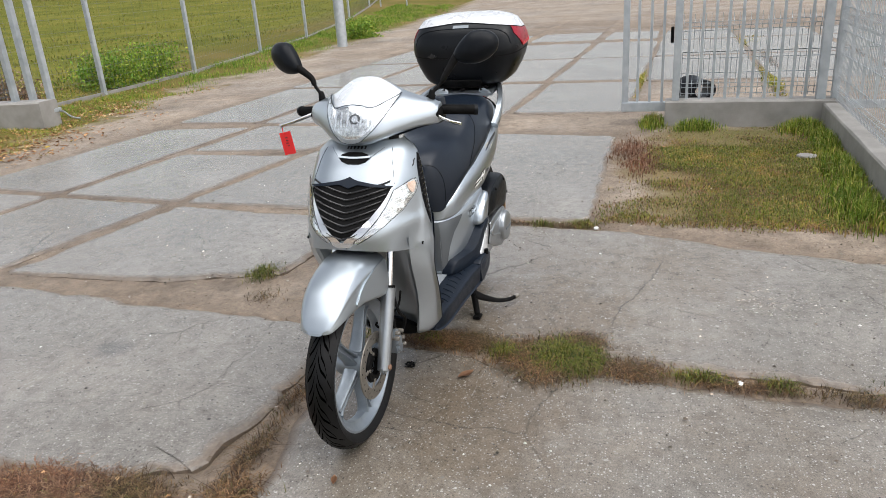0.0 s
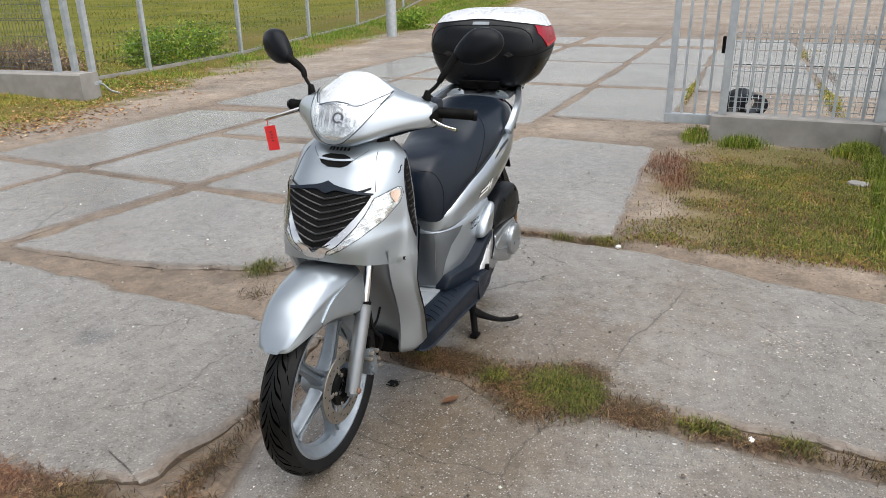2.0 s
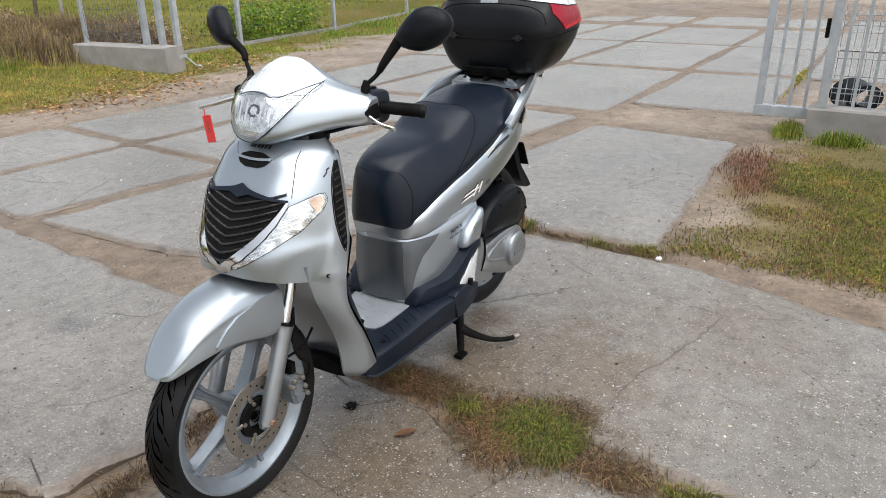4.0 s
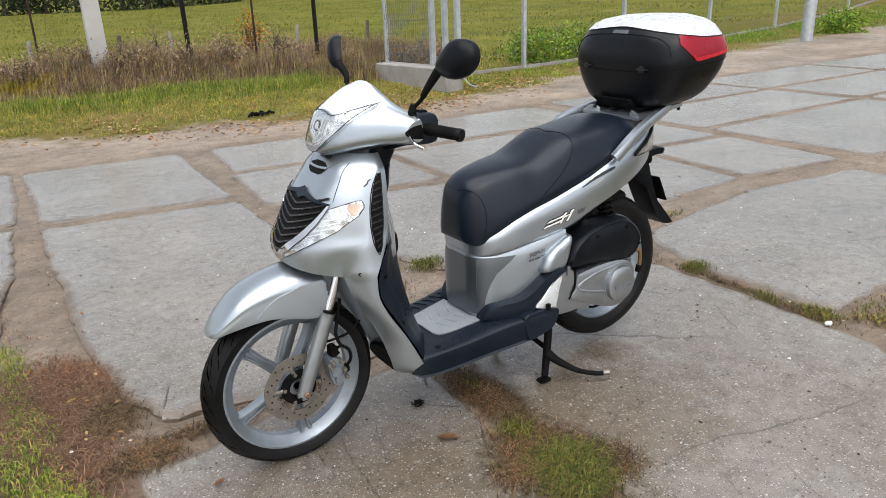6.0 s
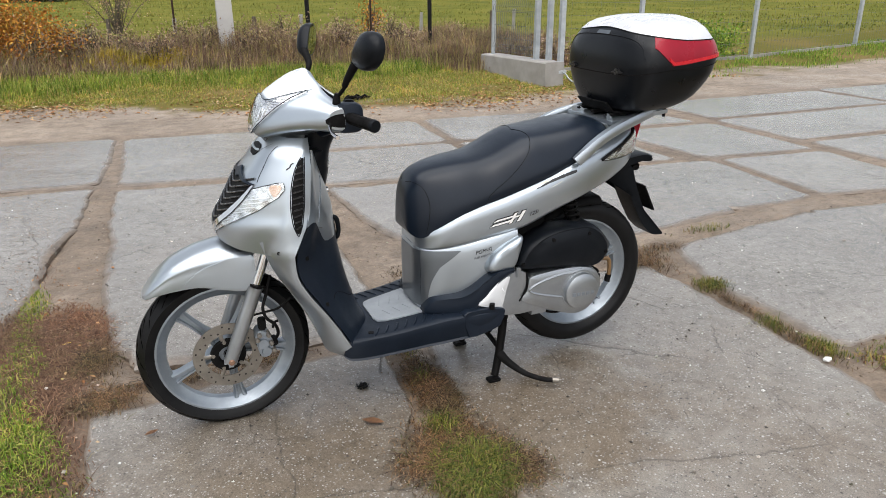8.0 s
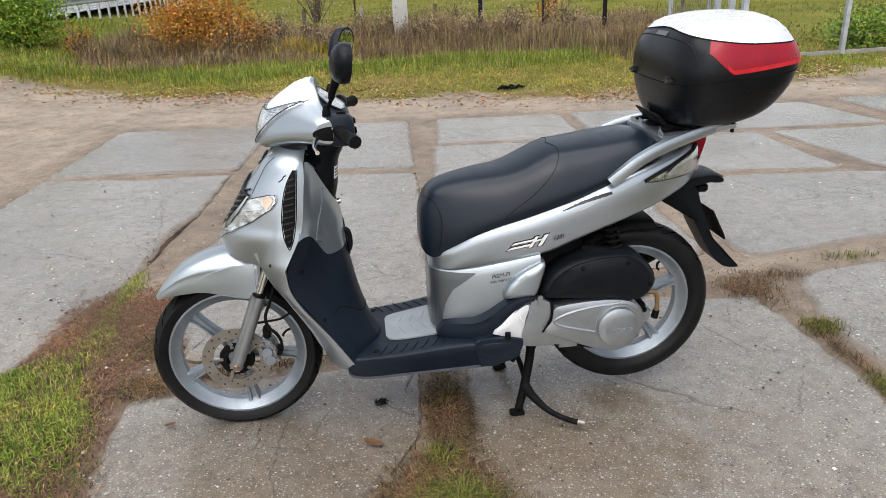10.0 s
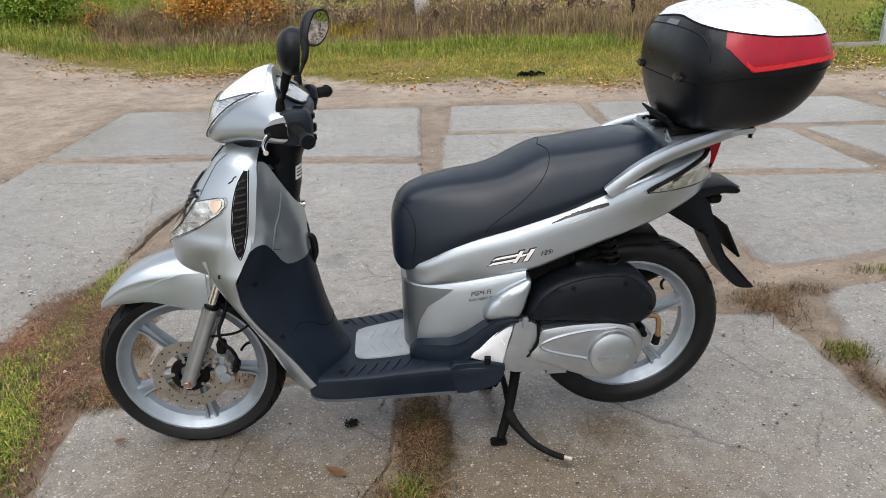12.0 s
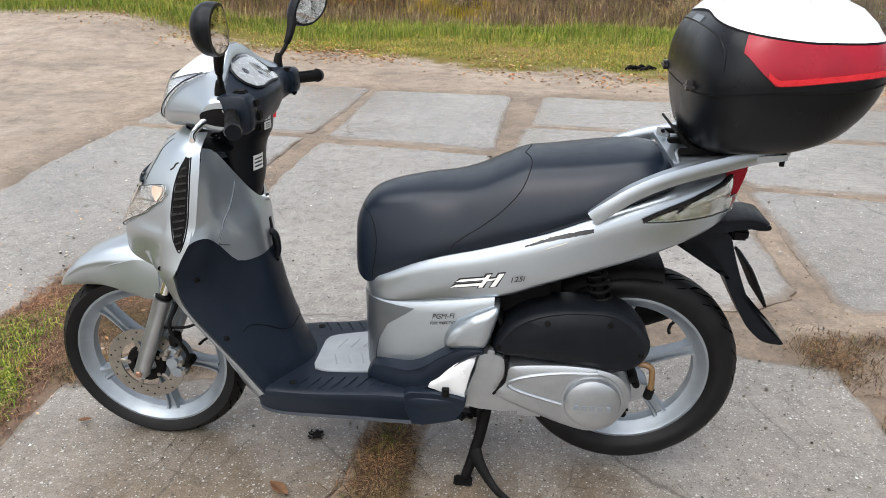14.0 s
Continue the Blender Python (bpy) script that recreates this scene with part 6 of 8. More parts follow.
# side vents with slats, on both flanks of the apron
for s in (-1, 1):
    def flank(x, z, off):
        return drape(APRON, (x, s * 0.6, z), (0, -s, 0), off)

    def vent_edges(z):
        a = float(np.interp(z, [0.722, 0.74, 0.80, 0.86, 0.91, 0.945, 0.957], [0.236, 0.227, 0.222, 0.230, 0.244, 0.262, 0.272]))
        b = float(np.interp(z, [0.722, 0.74, 0.80, 0.86, 0.91, 0.945, 0.957], [0.236, 0.246, 0.260, 0.267, 0.272, 0.276, 0.277]))
        return a, b
    zs = np.linspace(0.726, 0.955, 18)
    rows = [[(vent_edges(z)[0] + (vent_edges(z)[1] - vent_edges(z)[0]) * f, s * 0.6, z) for f in np.linspace(0, 1, 6)] for z in zs]
    vent = part("side_vent", patch(APRON, rows, (0, -s, 0), 0.0015, 0.003), MATT, scooter, "black louvred side vent")
    for k in range(11):
        z = 0.742 + 0.0185 * k
        a, b = vent_edges(z)
        row = [[flank(a + 0.003 + (b - a - 0.006) * f, z + dz + 0.006 * f, o) for dz, o in ((-0.003, 0.001), (-0.003, 0.0035), (0.002, 0.0045), (0.003, 0.001))] for f in np.linspace(0, 1, 5)]
        part("vent_slat", grid_bm(row, True, True), GRILLE, vent)
    outline = [(vent_edges(z)[0] - 0.003, s * 0.6, z) for z in np.linspace(0.957, 0.722, 9)] + [(vent_edges(z)[1] + 0.003, s * 0.6, z) for z in np.linspace(0.722, 0.957, 9)]
    part("vent_rim", line_on(APRON, outline, (0, -s, 0), 0.0, 0.0018, 2), BLACK, vent)
    part("trim_screw", lathe_y([(0, -0.004 * -s * -1), (0.005, -0.003), (0.006, 0.003)], tuple(flank(0.172, 0.667, 0.0)), 10), MATT, scooter)


part("paint_chip", line_on(APRON, [(0.222, -0.6, 0.922), (0.233, -0.6, 0.929), (0.238, -0.6, 0.937), (0.246, -0.6, 0.941)], (0, 1, 0), 0.0, 0.0022), DECAL, scooter)


# inner side of the leg shield
def inner_shield():
    def spine(z):
        return float(np.interp(z, [0.30, 0.34, 0.40, 0.50, 0.63, 0.76, 0.82, 0.95], [0.50, 0.475, 0.452, 0.425, 0.402, 0.392, 0.375, 0.350]))

    def outer(z):
        return float(np.interp(z, [0.25, 0.30, 0.37, 0.45, 0.56, 0.64, 0.70, 0.74, 0.95, 0.99], [0.418, 0.392, 0.352, 0.304, 0.236, 0.216, 0.236, 0.262, 0.300, 0.302])), float(np.interp(z, [0.25, 0.30, 0.44, 0.58, 0.70, 0.74, 0.78, 0.83, 0.88, 0.93, 0.97], [0.180, 0.190, 0.216, 0.234, 0.241, 0.231, 0.210, 0.203, 0.194, 0.183, 0.169]))

    def row_point(f, z):
        xo, w = outer(z)
        xs = spine(z)
        y = w * (1 - f)
        rise = np.interp(f, [0, 0.06, 0.16, 0.32, 0.5, 0.7, 0.85, 1.0], [0, 0.10, 0.26, 0.44, 0.66, 0.88, 0.97, 1.0])
        return (xo + (xs - xo) * rise + 0.002, -y, z)
    fs = [0, 0.06, 0.16, 0.32, 0.5, 0.7, 0.85, 1.0]
    edge = [0.742, 0.748, 0.745, 0.715, 0.655, 0.648, 0.655, 0.660]
    top = [0.975, 0.972, 0.965, 0.945, 0.905, 0.85, 0.815, 0.80]
    bot = [0.262, 0.262, 0.268, 0.272, 0.280, 0.290, 0.295, 0.298]

    def skin(lo, hi, n):
        half = [[row_point(f, lo[i] + (hi[i] - lo[i]) * k / n) for i, f in enumerate(fs)] for k in range(n + 1)]
        whole = [r + [(x, -y, z) for x, y, z in reversed(r[:-1])] for r in half]
        return loft(whole, 3, 3, closed=False)
    up = part("inner_panel", skin(edge, top, 6), SILVER, scooter, "silver inner leg shield panel")
    low = part("knee_shield", skin(bot, edge, 8), NAVY, scooter, "dark blue-grey plastic knee shield")
    return up, low


inner_panel, knee_shield = inner_shield()
KNEE, PANEL = tree_of(knee_shield), tree_of(inner_panel)
for s in (-1, 1):
    crease = [(1.2, s * y, z) for y, z in ((0.155, 0.66), (0.165, 0.71), (0.150, 0.765), (0.125, 0.80), (0.105, 0.835), (0.09, 0.87))]
    part("glovebox_edge", line_on(PANEL, crease, (-1, 0, 0), 0.0005, 0.0022), SILVER_DARK, scooter)
    gap = [(1.2, s * y, z) for y, z in ((0.165, 0.46), (0.14, 0.47), (0.11, 0.455), (0.075, 0.425), (0.04, 0.415), (0.0, 0.42))]
    part("shield_gap", line_on(KNEE, gap, (-1, 0, 0), 0.0004, 0.0013), MATT, scooter)
    for y, z in ((0.208, 0.634), (0.203, 0.46)):
        p = drape(KNEE, (1.2, s * y, z), (-1, 0, 0), 0.001)
        part("shield_screw", lathe_y([(0.0, -0.004), (0.006, -0.003), (0.008, 0.004)], tuple(p), 12), MATT, scooter)
part("luggage_hook", tube([(0.390, -0.01, 0.700), (0.410, -0.01, 0.690), (0.416, -0.01, 0.65), (0.410, -0.01, 0.625), (0.402, -0.01, 0.622)], [0.010, 0.009, 0.008, 0.008, 0.006], 10, 5), BLACK, scooter, "black plastic luggage hook")
part("hook_plate", tube([(0.384, 0.0, 0.735), (0.391, 0.0, 0.67), (0.398, 0.0, 0.605)], 0.015, 12, 3, None, 1.0), BLACK, scooter)
part("glovebox_lock", tube([(0.383, 0.02, 0.788), (0.394, 0.021, 0.79)], 0.011, 12), CHROME, scooter)


# footboard
def footboard():
    secs = []
    for x, zt, w, zb in ((0.375, 0.268, 0.170, 0.226), (0.395, 0.296, 0.184, 0.218), (0.45, 0.302, 0.196, 0.216), (0.55, 0.308, 0.204, 0.221), (0.65, 0.320, 0.212, 0.228), (0.74, 0.333, 0.224, 0.236),
                         (0.82, 0.340, 0.236, 0.245), (0.88, 0.341, 0.240, 0.253), (0.945, 0.336, 0.234, 0.268), (0.958, 0.320, 0.228, 0.280)):
        secs.append([(x, 0, zt), (x, -w * 0.5, zt), (x, -w * 0.86, zt), (x, -w * 0.97, zt - 0.004), (x, -w, zt - 0.014), (x, -w * 0.985, (zt + zb) / 2), (x, -w * 0.95, zb + 0.008), (x, -w * 0.90, zb), (x, 0, zb)])
    return part("footboard", loft(mirrored_half(secs), 4, 2), NAVY, scooter, "dark blue-grey ribbed footboard")


board = footboard()
BOARD = tree_of(board)


def top_patch(tree, rows, off, thick=0.003, high=1.5):
    return patch(tree, [[(x, y, high) for x, y in r] for r in rows], (0, 0, -1), off, thick)


mat_rows = []
for x, w in ((0.512, 0.066), (0.520, 0.088), (0.545, 0.100), (0.59, 0.107), (0.64, 0.112), (0.70, 0.118), (0.72, 0.12)):
    mat_rows.append([(x, w * f) for f in np.linspace(-1, 1, 13)])
part("centre_mat", top_patch(BOARD, mat_rows, 0.005, 0.006, 0.38), MATGREY, scooter, "light grey ribbed centre mat")
for s in (-1, 1):
    for k in range(8):
        x = 0.50 + 0.036 * k
        pts = [(x - 0.020, s * 0.186), (x - 0.008, s * 0.172), (x + 0.004, s * 0.150), (x + 0.012, s * 0.132)]
        ridge = tube([drape(BOARD, (px, py, 0.38), (0, 0, -1), 0.0005) for px, py in curve1(pts, 3)], [0.0012] + [0.0035] * 8 + [0.0012], 6, 1)
        part("foot_rib", ridge, NAVY, board)
    for x, y in ((0.475, 0.158), (0.735, 0.160)):
        p = drape(BOARD, (x, s * y, 0.38), (0, 0, -1), 0.0)
        bm = tube([p + Vector((0, 0, -0.002)), p + Vector((0, 0, 0.0015))], 0.011, 14, 1)
        part("board_screw", bm, MATT, board)
for k in range(4):
    x = 0.562 + 0.040 * k
    for s in (-1, 1):
        part("mat_rib", tube([drape(BOARD, (x + 0.018 * f, s * (0.02 + 0.05 * f), 0.38), (0, 0, -1), 0.0052) for f in (0, 0.5, 1)], 0.002, 6, 2), MATGREY, board)

# rear wings of the footboard, climbing under the body
wing = []
for x, lo, hi, yo in ((0.685, 0.325, 0.345, 0.140), (0.71, 0.325, 0.378, 0.158), (0.76, 0.328, 0.392, 0.185), (0.81, 0.332, 0.400, 0.205), (0.855, 0.352, 0.424, 0.217), (0.90, 0.396, 0.460, 0.223), (0.945, 0.440, 0.486, 0.226), (0.985, 0.464, 0.492, 0.226), (1.005, 0.468, 0.488, 0.222)):
    wing.append([(x, -0.10, hi), (x, -yo + 0.012, hi), (x, -yo + 0.003, hi - 0.006), (x, -yo, (lo + hi) / 2), (x, -yo + 0.003, lo + 0.006), (x, -yo + 0.012, lo), (x, -0.10, lo)])
both("footboard_wing", loft(wing, 4, 2), NAVY)
skirt = [(0.84, 0.352), (0.90, 0.351), (0.955, 0.340), (0.966, 0.328), (0.958, 0.298), (0.935, 0.270), (0.885, 0.256), (0.82, 0.250), (0.80, 0.34)]
both("skirt_end", boss(skirt, [(1.0, -0.19), (1.0, -0.226), (0.985, -0.233), (0.96, -0.235)], 2), NAVY)
for s in (-1, 1):
    part("skirt_bolt", tube([(0.912, s * 0.232, 0.346), (0.912, s * 0.232, 0.368)], 0.010, 10, 1), MATT, scooter)
    part("skirt_screw", lathe_y([(0.0, -0.003), (0.006, -0.002), (0.008, 0.004)] if s < 0 else [(0.0, 0.003), (0.006, 0.002), (0.008, -0.004)], (0.862, s * 0.236, 0.318), 12), MATT, scooter)


# body
def body_section(x, zt, zb, w, tuck=0.93, mid=0.5):
    d = zt - zb
    return [(x, 0, zt), (x, -w * 0.55, zt), (x, -w * 0.86, zt - 0.03 * d), (x, -w * 0.975, zt - 0.18 * d), (x, -w, zt - mid * d), (x, -w * 0.985, zt - 0.78 * d), (x, -w * tuck, zb + 0.03 * d), (x, -w * 0.72, zb), (x, 0, zb)]


upper = []
for x, zt, zb, w in ((0.676, 0.618, 0.572, 0.066), (0.688, 0.632, 0.566, 0.098), (0.710, 0.640, 0.565, 0.126), (0.752, 0.660, 0.568, 0.152), (0.82, 0.698, 0.580, 0.172), (0.90, 0.728, 0.598, 0.188), (0.98, 0.752, 0.610, 0.199), (1.06, 0.778, 0.626, 0.205),
                     (1.15, 0.808, 0.662, 0.208), (1.26, 0.852, 0.702, 0.207), (1.36, 0.885, 0.735, 0.194), (1.44, 0.905, 0.760, 0.172), (1.52, 0.925, 0.788, 0.135), (1.57, 0.93, 0.808, 0.096), (1.60, 0.925, 0.83, 0.06)):
    upper.append(body_section(x, zt, zb, w))
tail_body = part("tail_body", loft(mirrored_half(upper), 5, 3), SILVER, scooter, "silver rear body with scuffed flanks")
TAIL = tree_of(tail_body)
lower = []
for x, zt, zb, w in ((0.674, 0.575, 0.345, 0.062), (0.686, 0.578, 0.332, 0.094), (0.708, 0.58, 0.326, 0.120), (0.752, 0.585, 0.326, 0.144), (0.82, 0.595, 0.330, 0.164), (0.90, 0.61, 0.36, 0.182), (0.97, 0.625, 0.43, 0.192), (1.03, 0.635, 0.54, 0.194)):
    lower.append(body_section(x, zt, zb, w, 0.97, 0.6))
under_body = part("under_seat_panel", loft(mirrored_half(lower), 4, 3), SILVER, scooter, "silver panel under the seat")
UNDER = tree_of(under_body)
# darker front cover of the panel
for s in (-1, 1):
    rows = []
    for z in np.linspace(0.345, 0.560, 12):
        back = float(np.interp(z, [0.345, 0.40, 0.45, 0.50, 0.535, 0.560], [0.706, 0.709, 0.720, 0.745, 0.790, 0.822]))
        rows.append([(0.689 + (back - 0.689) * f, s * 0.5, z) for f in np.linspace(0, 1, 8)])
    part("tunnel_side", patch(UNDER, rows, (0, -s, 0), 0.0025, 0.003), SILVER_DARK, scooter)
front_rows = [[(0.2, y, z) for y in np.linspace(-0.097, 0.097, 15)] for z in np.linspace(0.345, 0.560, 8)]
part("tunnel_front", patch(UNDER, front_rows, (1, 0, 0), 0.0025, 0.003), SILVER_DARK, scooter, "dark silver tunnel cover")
belly = [(0.905, 0.482), (0.915, 0.525), (0.950, 0.560), (1.00, 0.588), (1.043, 0.600), (1.034, 0.545), (1.010, 0.485), (0.96, 0.478)]
both("side_cowl", boss(belly, [(1.0, -0.15), (1.0, -0.198), (0.95, -0.212), (0.80, -0.221), (0.5, -0.225)], 4), SILVER)


# seat
def seat():
    secs = []
    for x, zb, zt, wb, wt in ((0.648, 0.665, 0.716, 0.036, 0.024), (0.652, 0.636, 0.756, 0.064, 0.046), (0.666, 0.618, 0.794, 0.090, 0.066), (0.692, 0.614, 0.825, 0.115, 0.085), (0.744, 0.642, 0.847, 0.140, 0.101), (0.83, 0.688, 0.864, 0.162, 0.116),
                              (0.92, 0.724, 0.876, 0.174, 0.124), (0.98, 0.744, 0.894, 0.180, 0.132), (1.04, 0.764, 0.922, 0.184, 0.134), (1.095, 0.782, 0.944, 0.187, 0.136), (1.17, 0.810, 0.953, 0.189, 0.138), (1.27, 0.850, 0.965, 0.186, 0.138), (1.36, 0.888, 0.974, 0.172, 0.126), (1.42, 0.908, 0.968, 0.15, 0.105), (1.452, 0.916, 0.948, 0.115, 0.08)):
        d = zt - zb
        secs.append([(x, 0, zt + 0.004), (x, -wt * 0.5, zt + 0.001), (x, -wt * 0.86, zt - 0.06 * d), (x, -wt * 1.05, zt - 0.18 * d), (x, -(wb + wt) / 2 * 1.03, zt - 0.42 * d), (x, -wb * 1.0, zt - 0.78 * d), (x, -wb * 0.985, zb + 0.03 * d), (x, -wb * 0.9, zb - 0.004), (x, 0, zb - 0.004)])
    return part("seat", loft(mirrored_half(secs), 5, 3), VINYL, scooter, "black vinyl stepped dual seat")


seat_skin = seat()
SEAT = tree_of(seat_skin)
arc = []
for p in curve1([(1.088, 0.0, 0.955), (1.102, -0.05, 0.955), (1.106, -0.09, 0.945), (1.102, -0.122, 0.925), (1.085, -0.148, 0.893), (1.05, -0.165, 0.855), (1.00, -0.178, 0.815), (0.955, -0.184, 0.785), (0.925, -0.184, 0.760), (0.916, -0.182, 0.742)], 6):
    hit, nrm, _, _ = SEAT.find_nearest(Vector(p))
    arc.append(hit + nrm * (0.0006 if nrm.y < 0 or nrm.z > 0 else -0.0006))
both("seat_seam", tube(arc, 0.0010, 6, 1), MATT)
arc = []
for p in curve1([(0.662, -0.02, 0.800), (0.676, -0.062, 0.805), (0.700, -0.096, 0.790), (0.716, -0.118, 0.745), (0.714, -0.126, 0.690), (0.704, -0.122, 0.628)], 6):
    hit, nrm, _, _ = SEAT.find_nearest(Vector(p))
    arc.append(hit + nrm * (0.0005 if nrm.y < 0 or nrm.z > 0 else -0.0005))
both("seat_seam", tube(arc, 0.0009, 6, 1), MATT)

# decals on the flank
def flank_patch(tree, quad, off=0.001, thick=0.0006, n=6):
    (ax, az), (bx_, bz), (cx, cz), (dx, dz) = quad
    rows = []
    for i in range(n + 1):
        u = i / n
        rows.append([(ax + (bx_ - ax) * u + (dx + (cx - dx) * u - ax - (bx_ - ax) * u) * v, -0.6, az + (bz - az) * u + (dz + (cz - dz) * u - az - (bz - az) * u) * v) for v in (0, 0.5, 1)])
    return patch(tree, rows, (0, 1, 0), off, thick)


def emblem(x, z, L, H, slope, lean, material, off):
    """One slanted bar of the emblem."""
    return flank_patch(TAIL, [(x, z), (x + L, z + L * slope), (x + L + lean, z + L * slope + H), (x + lean, z + H)], off)


for dx, dz, L, H in ((0.0, 0.002, 0.076, 0.010), (0.012, 0.019, 0.070, 0.009), (0.070, 0.010, 0.011, 0.038), (0.100, 0.015, 0.013, 0.038), (0.080, 0.028, 0.024, 0.009)):
    both("emblem_outline", emblem(0.918 + dx - 0.004, 0.642 + dz - 0.003, L + 0.008, H + 0.006, 0.20, 0.012 + 0.25 * H, DECAL, 0.0009), DECAL)
    both("emblem_bar", emblem(0.918 + dx, 0.642 + dz, L, H, 0.20, 0.012 + 0.25 * H, DECAL_PALE, 0.0016), DECAL_PALE)


def lettering(words, size, origin, along, up, out, material, parent, name, label=""):
    """Raised words in the built-in letters, laid on a plane."""
    cu = bpy.data.curves.new(name, "FONT")
    cu.body, cu.size, cu.extrude, cu.align_x = words, size, 0.0004, "CENTER"
    tmp = bpy.data.objects.new(name, cu)
    me = bpy.data.meshes.new_from_object(tmp)
    bpy.data.objects.remove(tmp)
    x, y = Vector(along).normalized(), Vector(up).normalized()
    z = x.cross(y)
    m = Matrix((x, y, z)).transposed().to_4x4()
    m.translation = Vector(origin) + Vector(out)
    me.transform(m)
    me.materials.clear()
    me.materials.append(material)
    ob = new(name, me)
    ob.parent = parent
    if label:
        ob["label"] = label
    return ob


a, b, c = (drape(UNDER, p, (0, 1, 0), 0.0) for p in ((0.862, -0.6, 0.526), (0.942, -0.6, 0.542), (0.902, -0.6, 0.552)))
c1, c2, c3 = (drape(TAIL, p, (0, 1, 0), 0.0) for p in ((1.058, -0.6, 0.672), (1.108, -0.6, 0.682), (1.088, -0.6, 0.700)))
lettering("125i", 0.022, (c1 + c2) / 2, c2 - c1, c3 - (c1 + c2) / 2, (0, -0.003, 0), DECAL, scooter, "flank_lettering")
d1, d2, d3 = (drape(UNDER, p, (0, 1, 0), 0.0) for p in ((0.850, -0.6, 0.5395), (0.948, -0.6, 0.559), (0.902, -0.6, 0.570)))
lettering("PGM-FI", 0.020, (d1 + d2) / 2, d2 - d1, d3 - (d1 + d2) / 2, (0, -0.005, 0), DECAL, scooter, "side_lettering")
lettering("FUEL INJECTION", 0.0105, (a + b) / 2, b - a, c - (a + b) / 2, (0, -0.005, 0), DECAL, scooter, "side_lettering")
rnd = random.Random(8)
slash = []
for k in range(25):
    u = k / 24
    x, z, w = 1.098 + 0.160 * u, 0.768 + 0.050 * u + 0.004 * math.sin(u * 3), (0.0025 + 0.007 * min(1, u * 2.2)) * rnd.uniform(0.75, 1.15)
    slash.append([(x, -0.6, z - w / 2), (x - 0.001, -0.6, z + w * 0.5 + rnd.uniform(0, 0.0015))])
part("scrape", patch(TAIL, slash, (0, 1, 0), 0.0012, 0.0006), DECAL, scooter, "dark scrape along the flank")
primer = surface("bare_primer", (0.40, 0.38, 0.30), (0.50, 0.48, 0.40), (0.5, 0.65), 0.2, 60, 400, 0.1)
for x0, z0, n in ((1.085, 0.790, 12), (1.10, 0.778, 7), (1.125, 0.800, 9)):
    rub = []
    for k in range(n):
        u = k / (n - 1)
        w = 0.008 * math.sin(math.pi * (0.08 + 0.84 * u)) * rnd.uniform(0.4, 1.2)
        rub.append([(x0 + 0.0095 * k, -0.6, z0 + 0.0030 * k - w / 2), (x0 + 0.0095 * k, -0.6, z0 + 0.0030 * k + w / 2)])
    part("scrape", patch(TAIL, rub, (0, 1, 0), 0.0009, 0.0005), primer, scooter)

# rear lamps, grab rail and carrier
for s in (-1, 1):
    outl = []
    for f in np.linspace(0, 1, 10):
        x = 1.368 + 0.222 * f
        lo = 0.842 - 0.008 * f + 0.012 * f * f
        hi = lo + 0.004 + 0.084 * f ** 0.85
        outl.append([(x + 0.02 * v * f, s * 0.6, lo + (hi - lo) * v) for v in np.linspace(0, 1, 6)])
    rl = part("rear_indicator", patch(TAIL, outl, (0, -s, 0), 0.003, 0.004), REFLECTOR, scooter, "yellowed clear rear indicator")
    g = part("lens", patch(TAIL, outl, (0, -s, 0), 0.012, 0.003), SMOKE, rl)
    g.visible_shadow = False
    # Black strip standing in for the shadowed gap between lens and grab rail.
    part("rail_gap_shade", line_on(TAIL, [r[-1] for r in outl], (0, -s, 0), 0.006, 0.0055, 2), MATT, rl)
    rim_pts = [r[0] for r in outl] + [r[-1] for r in outl[::-1]]
    part("lamp_gasket", line_on(TAIL, rim_pts, (0, -s, 0), 0.003, 0.0018, 2), MATT, rl)
tl = [[(1.575, y, 0.83), (1.600 - y * y, y * 0.9, 0.842), (1.618 - y * y, y * 0.95, 0.90), (1.626 - y * y, y, 0.955), (1.59, y, 0.958), (1.565, y, 0.90)] for y in (-0.074, -0.064, -0.03, 0.0, 0.03, 0.064, 0.074)]
part("tail_lamp", loft(tl, 3, 3), RED_LENS, scooter, "red tail lamp lens")


def squared(path, w, h, n=5):
    """A flat rail along a path: w across, h high."""
    pts = curve1(path, n)
    rows = []
    for i, p in enumerate(pts):
        d = Vector(pts[min(i + 1, len(pts) - 1)] - pts[max(i - 1, 0)]).normalized()
        side = d.cross(Vector((0, 0, 1))).normalized()
        up = side.cross(d)
        p = Vector(p)
        rows.append([p + side * a * w / 2 + up * b * h / 2 for a, b in ((-1, -0.5), (-0.7, -1), (0.7, -1), (1, -0.5), (1, 0.5), (0.7, 1), (-0.7, 1), (-1, 0.5))])
    return grid_bm(rows, True, True)


rail = [(1.252, -0.204, 0.846), (1.285, -0.210, 0.876), (1.335, -0.209, 0.912), (1.40, -0.200, 0.942), (1.47, -0.183, 0.962), (1.56, -0.155, 0.980), (1.645, -0.12, 0.994), (1.69, -0.10, 1.0)]
both("grab_rail", squared([(x, y, z + 0.007) for x, y, z in rail], 0.030, 0.036, 6), SILVER, scooter, "silver grab rail")
top = part("rail_bridge", loft([[(1.43, y, 0.962), (1.43, y, 0.974), (1.55, y, 0.992), (1.68, y, 1.004), (1.68, y, 0.990), (1.55, y, 0.974)] for y in (-0.15, -0.08, 0, 0.08, 0.15)], 2, 1), SILVER, scooter, "silver rear carrier bridge")
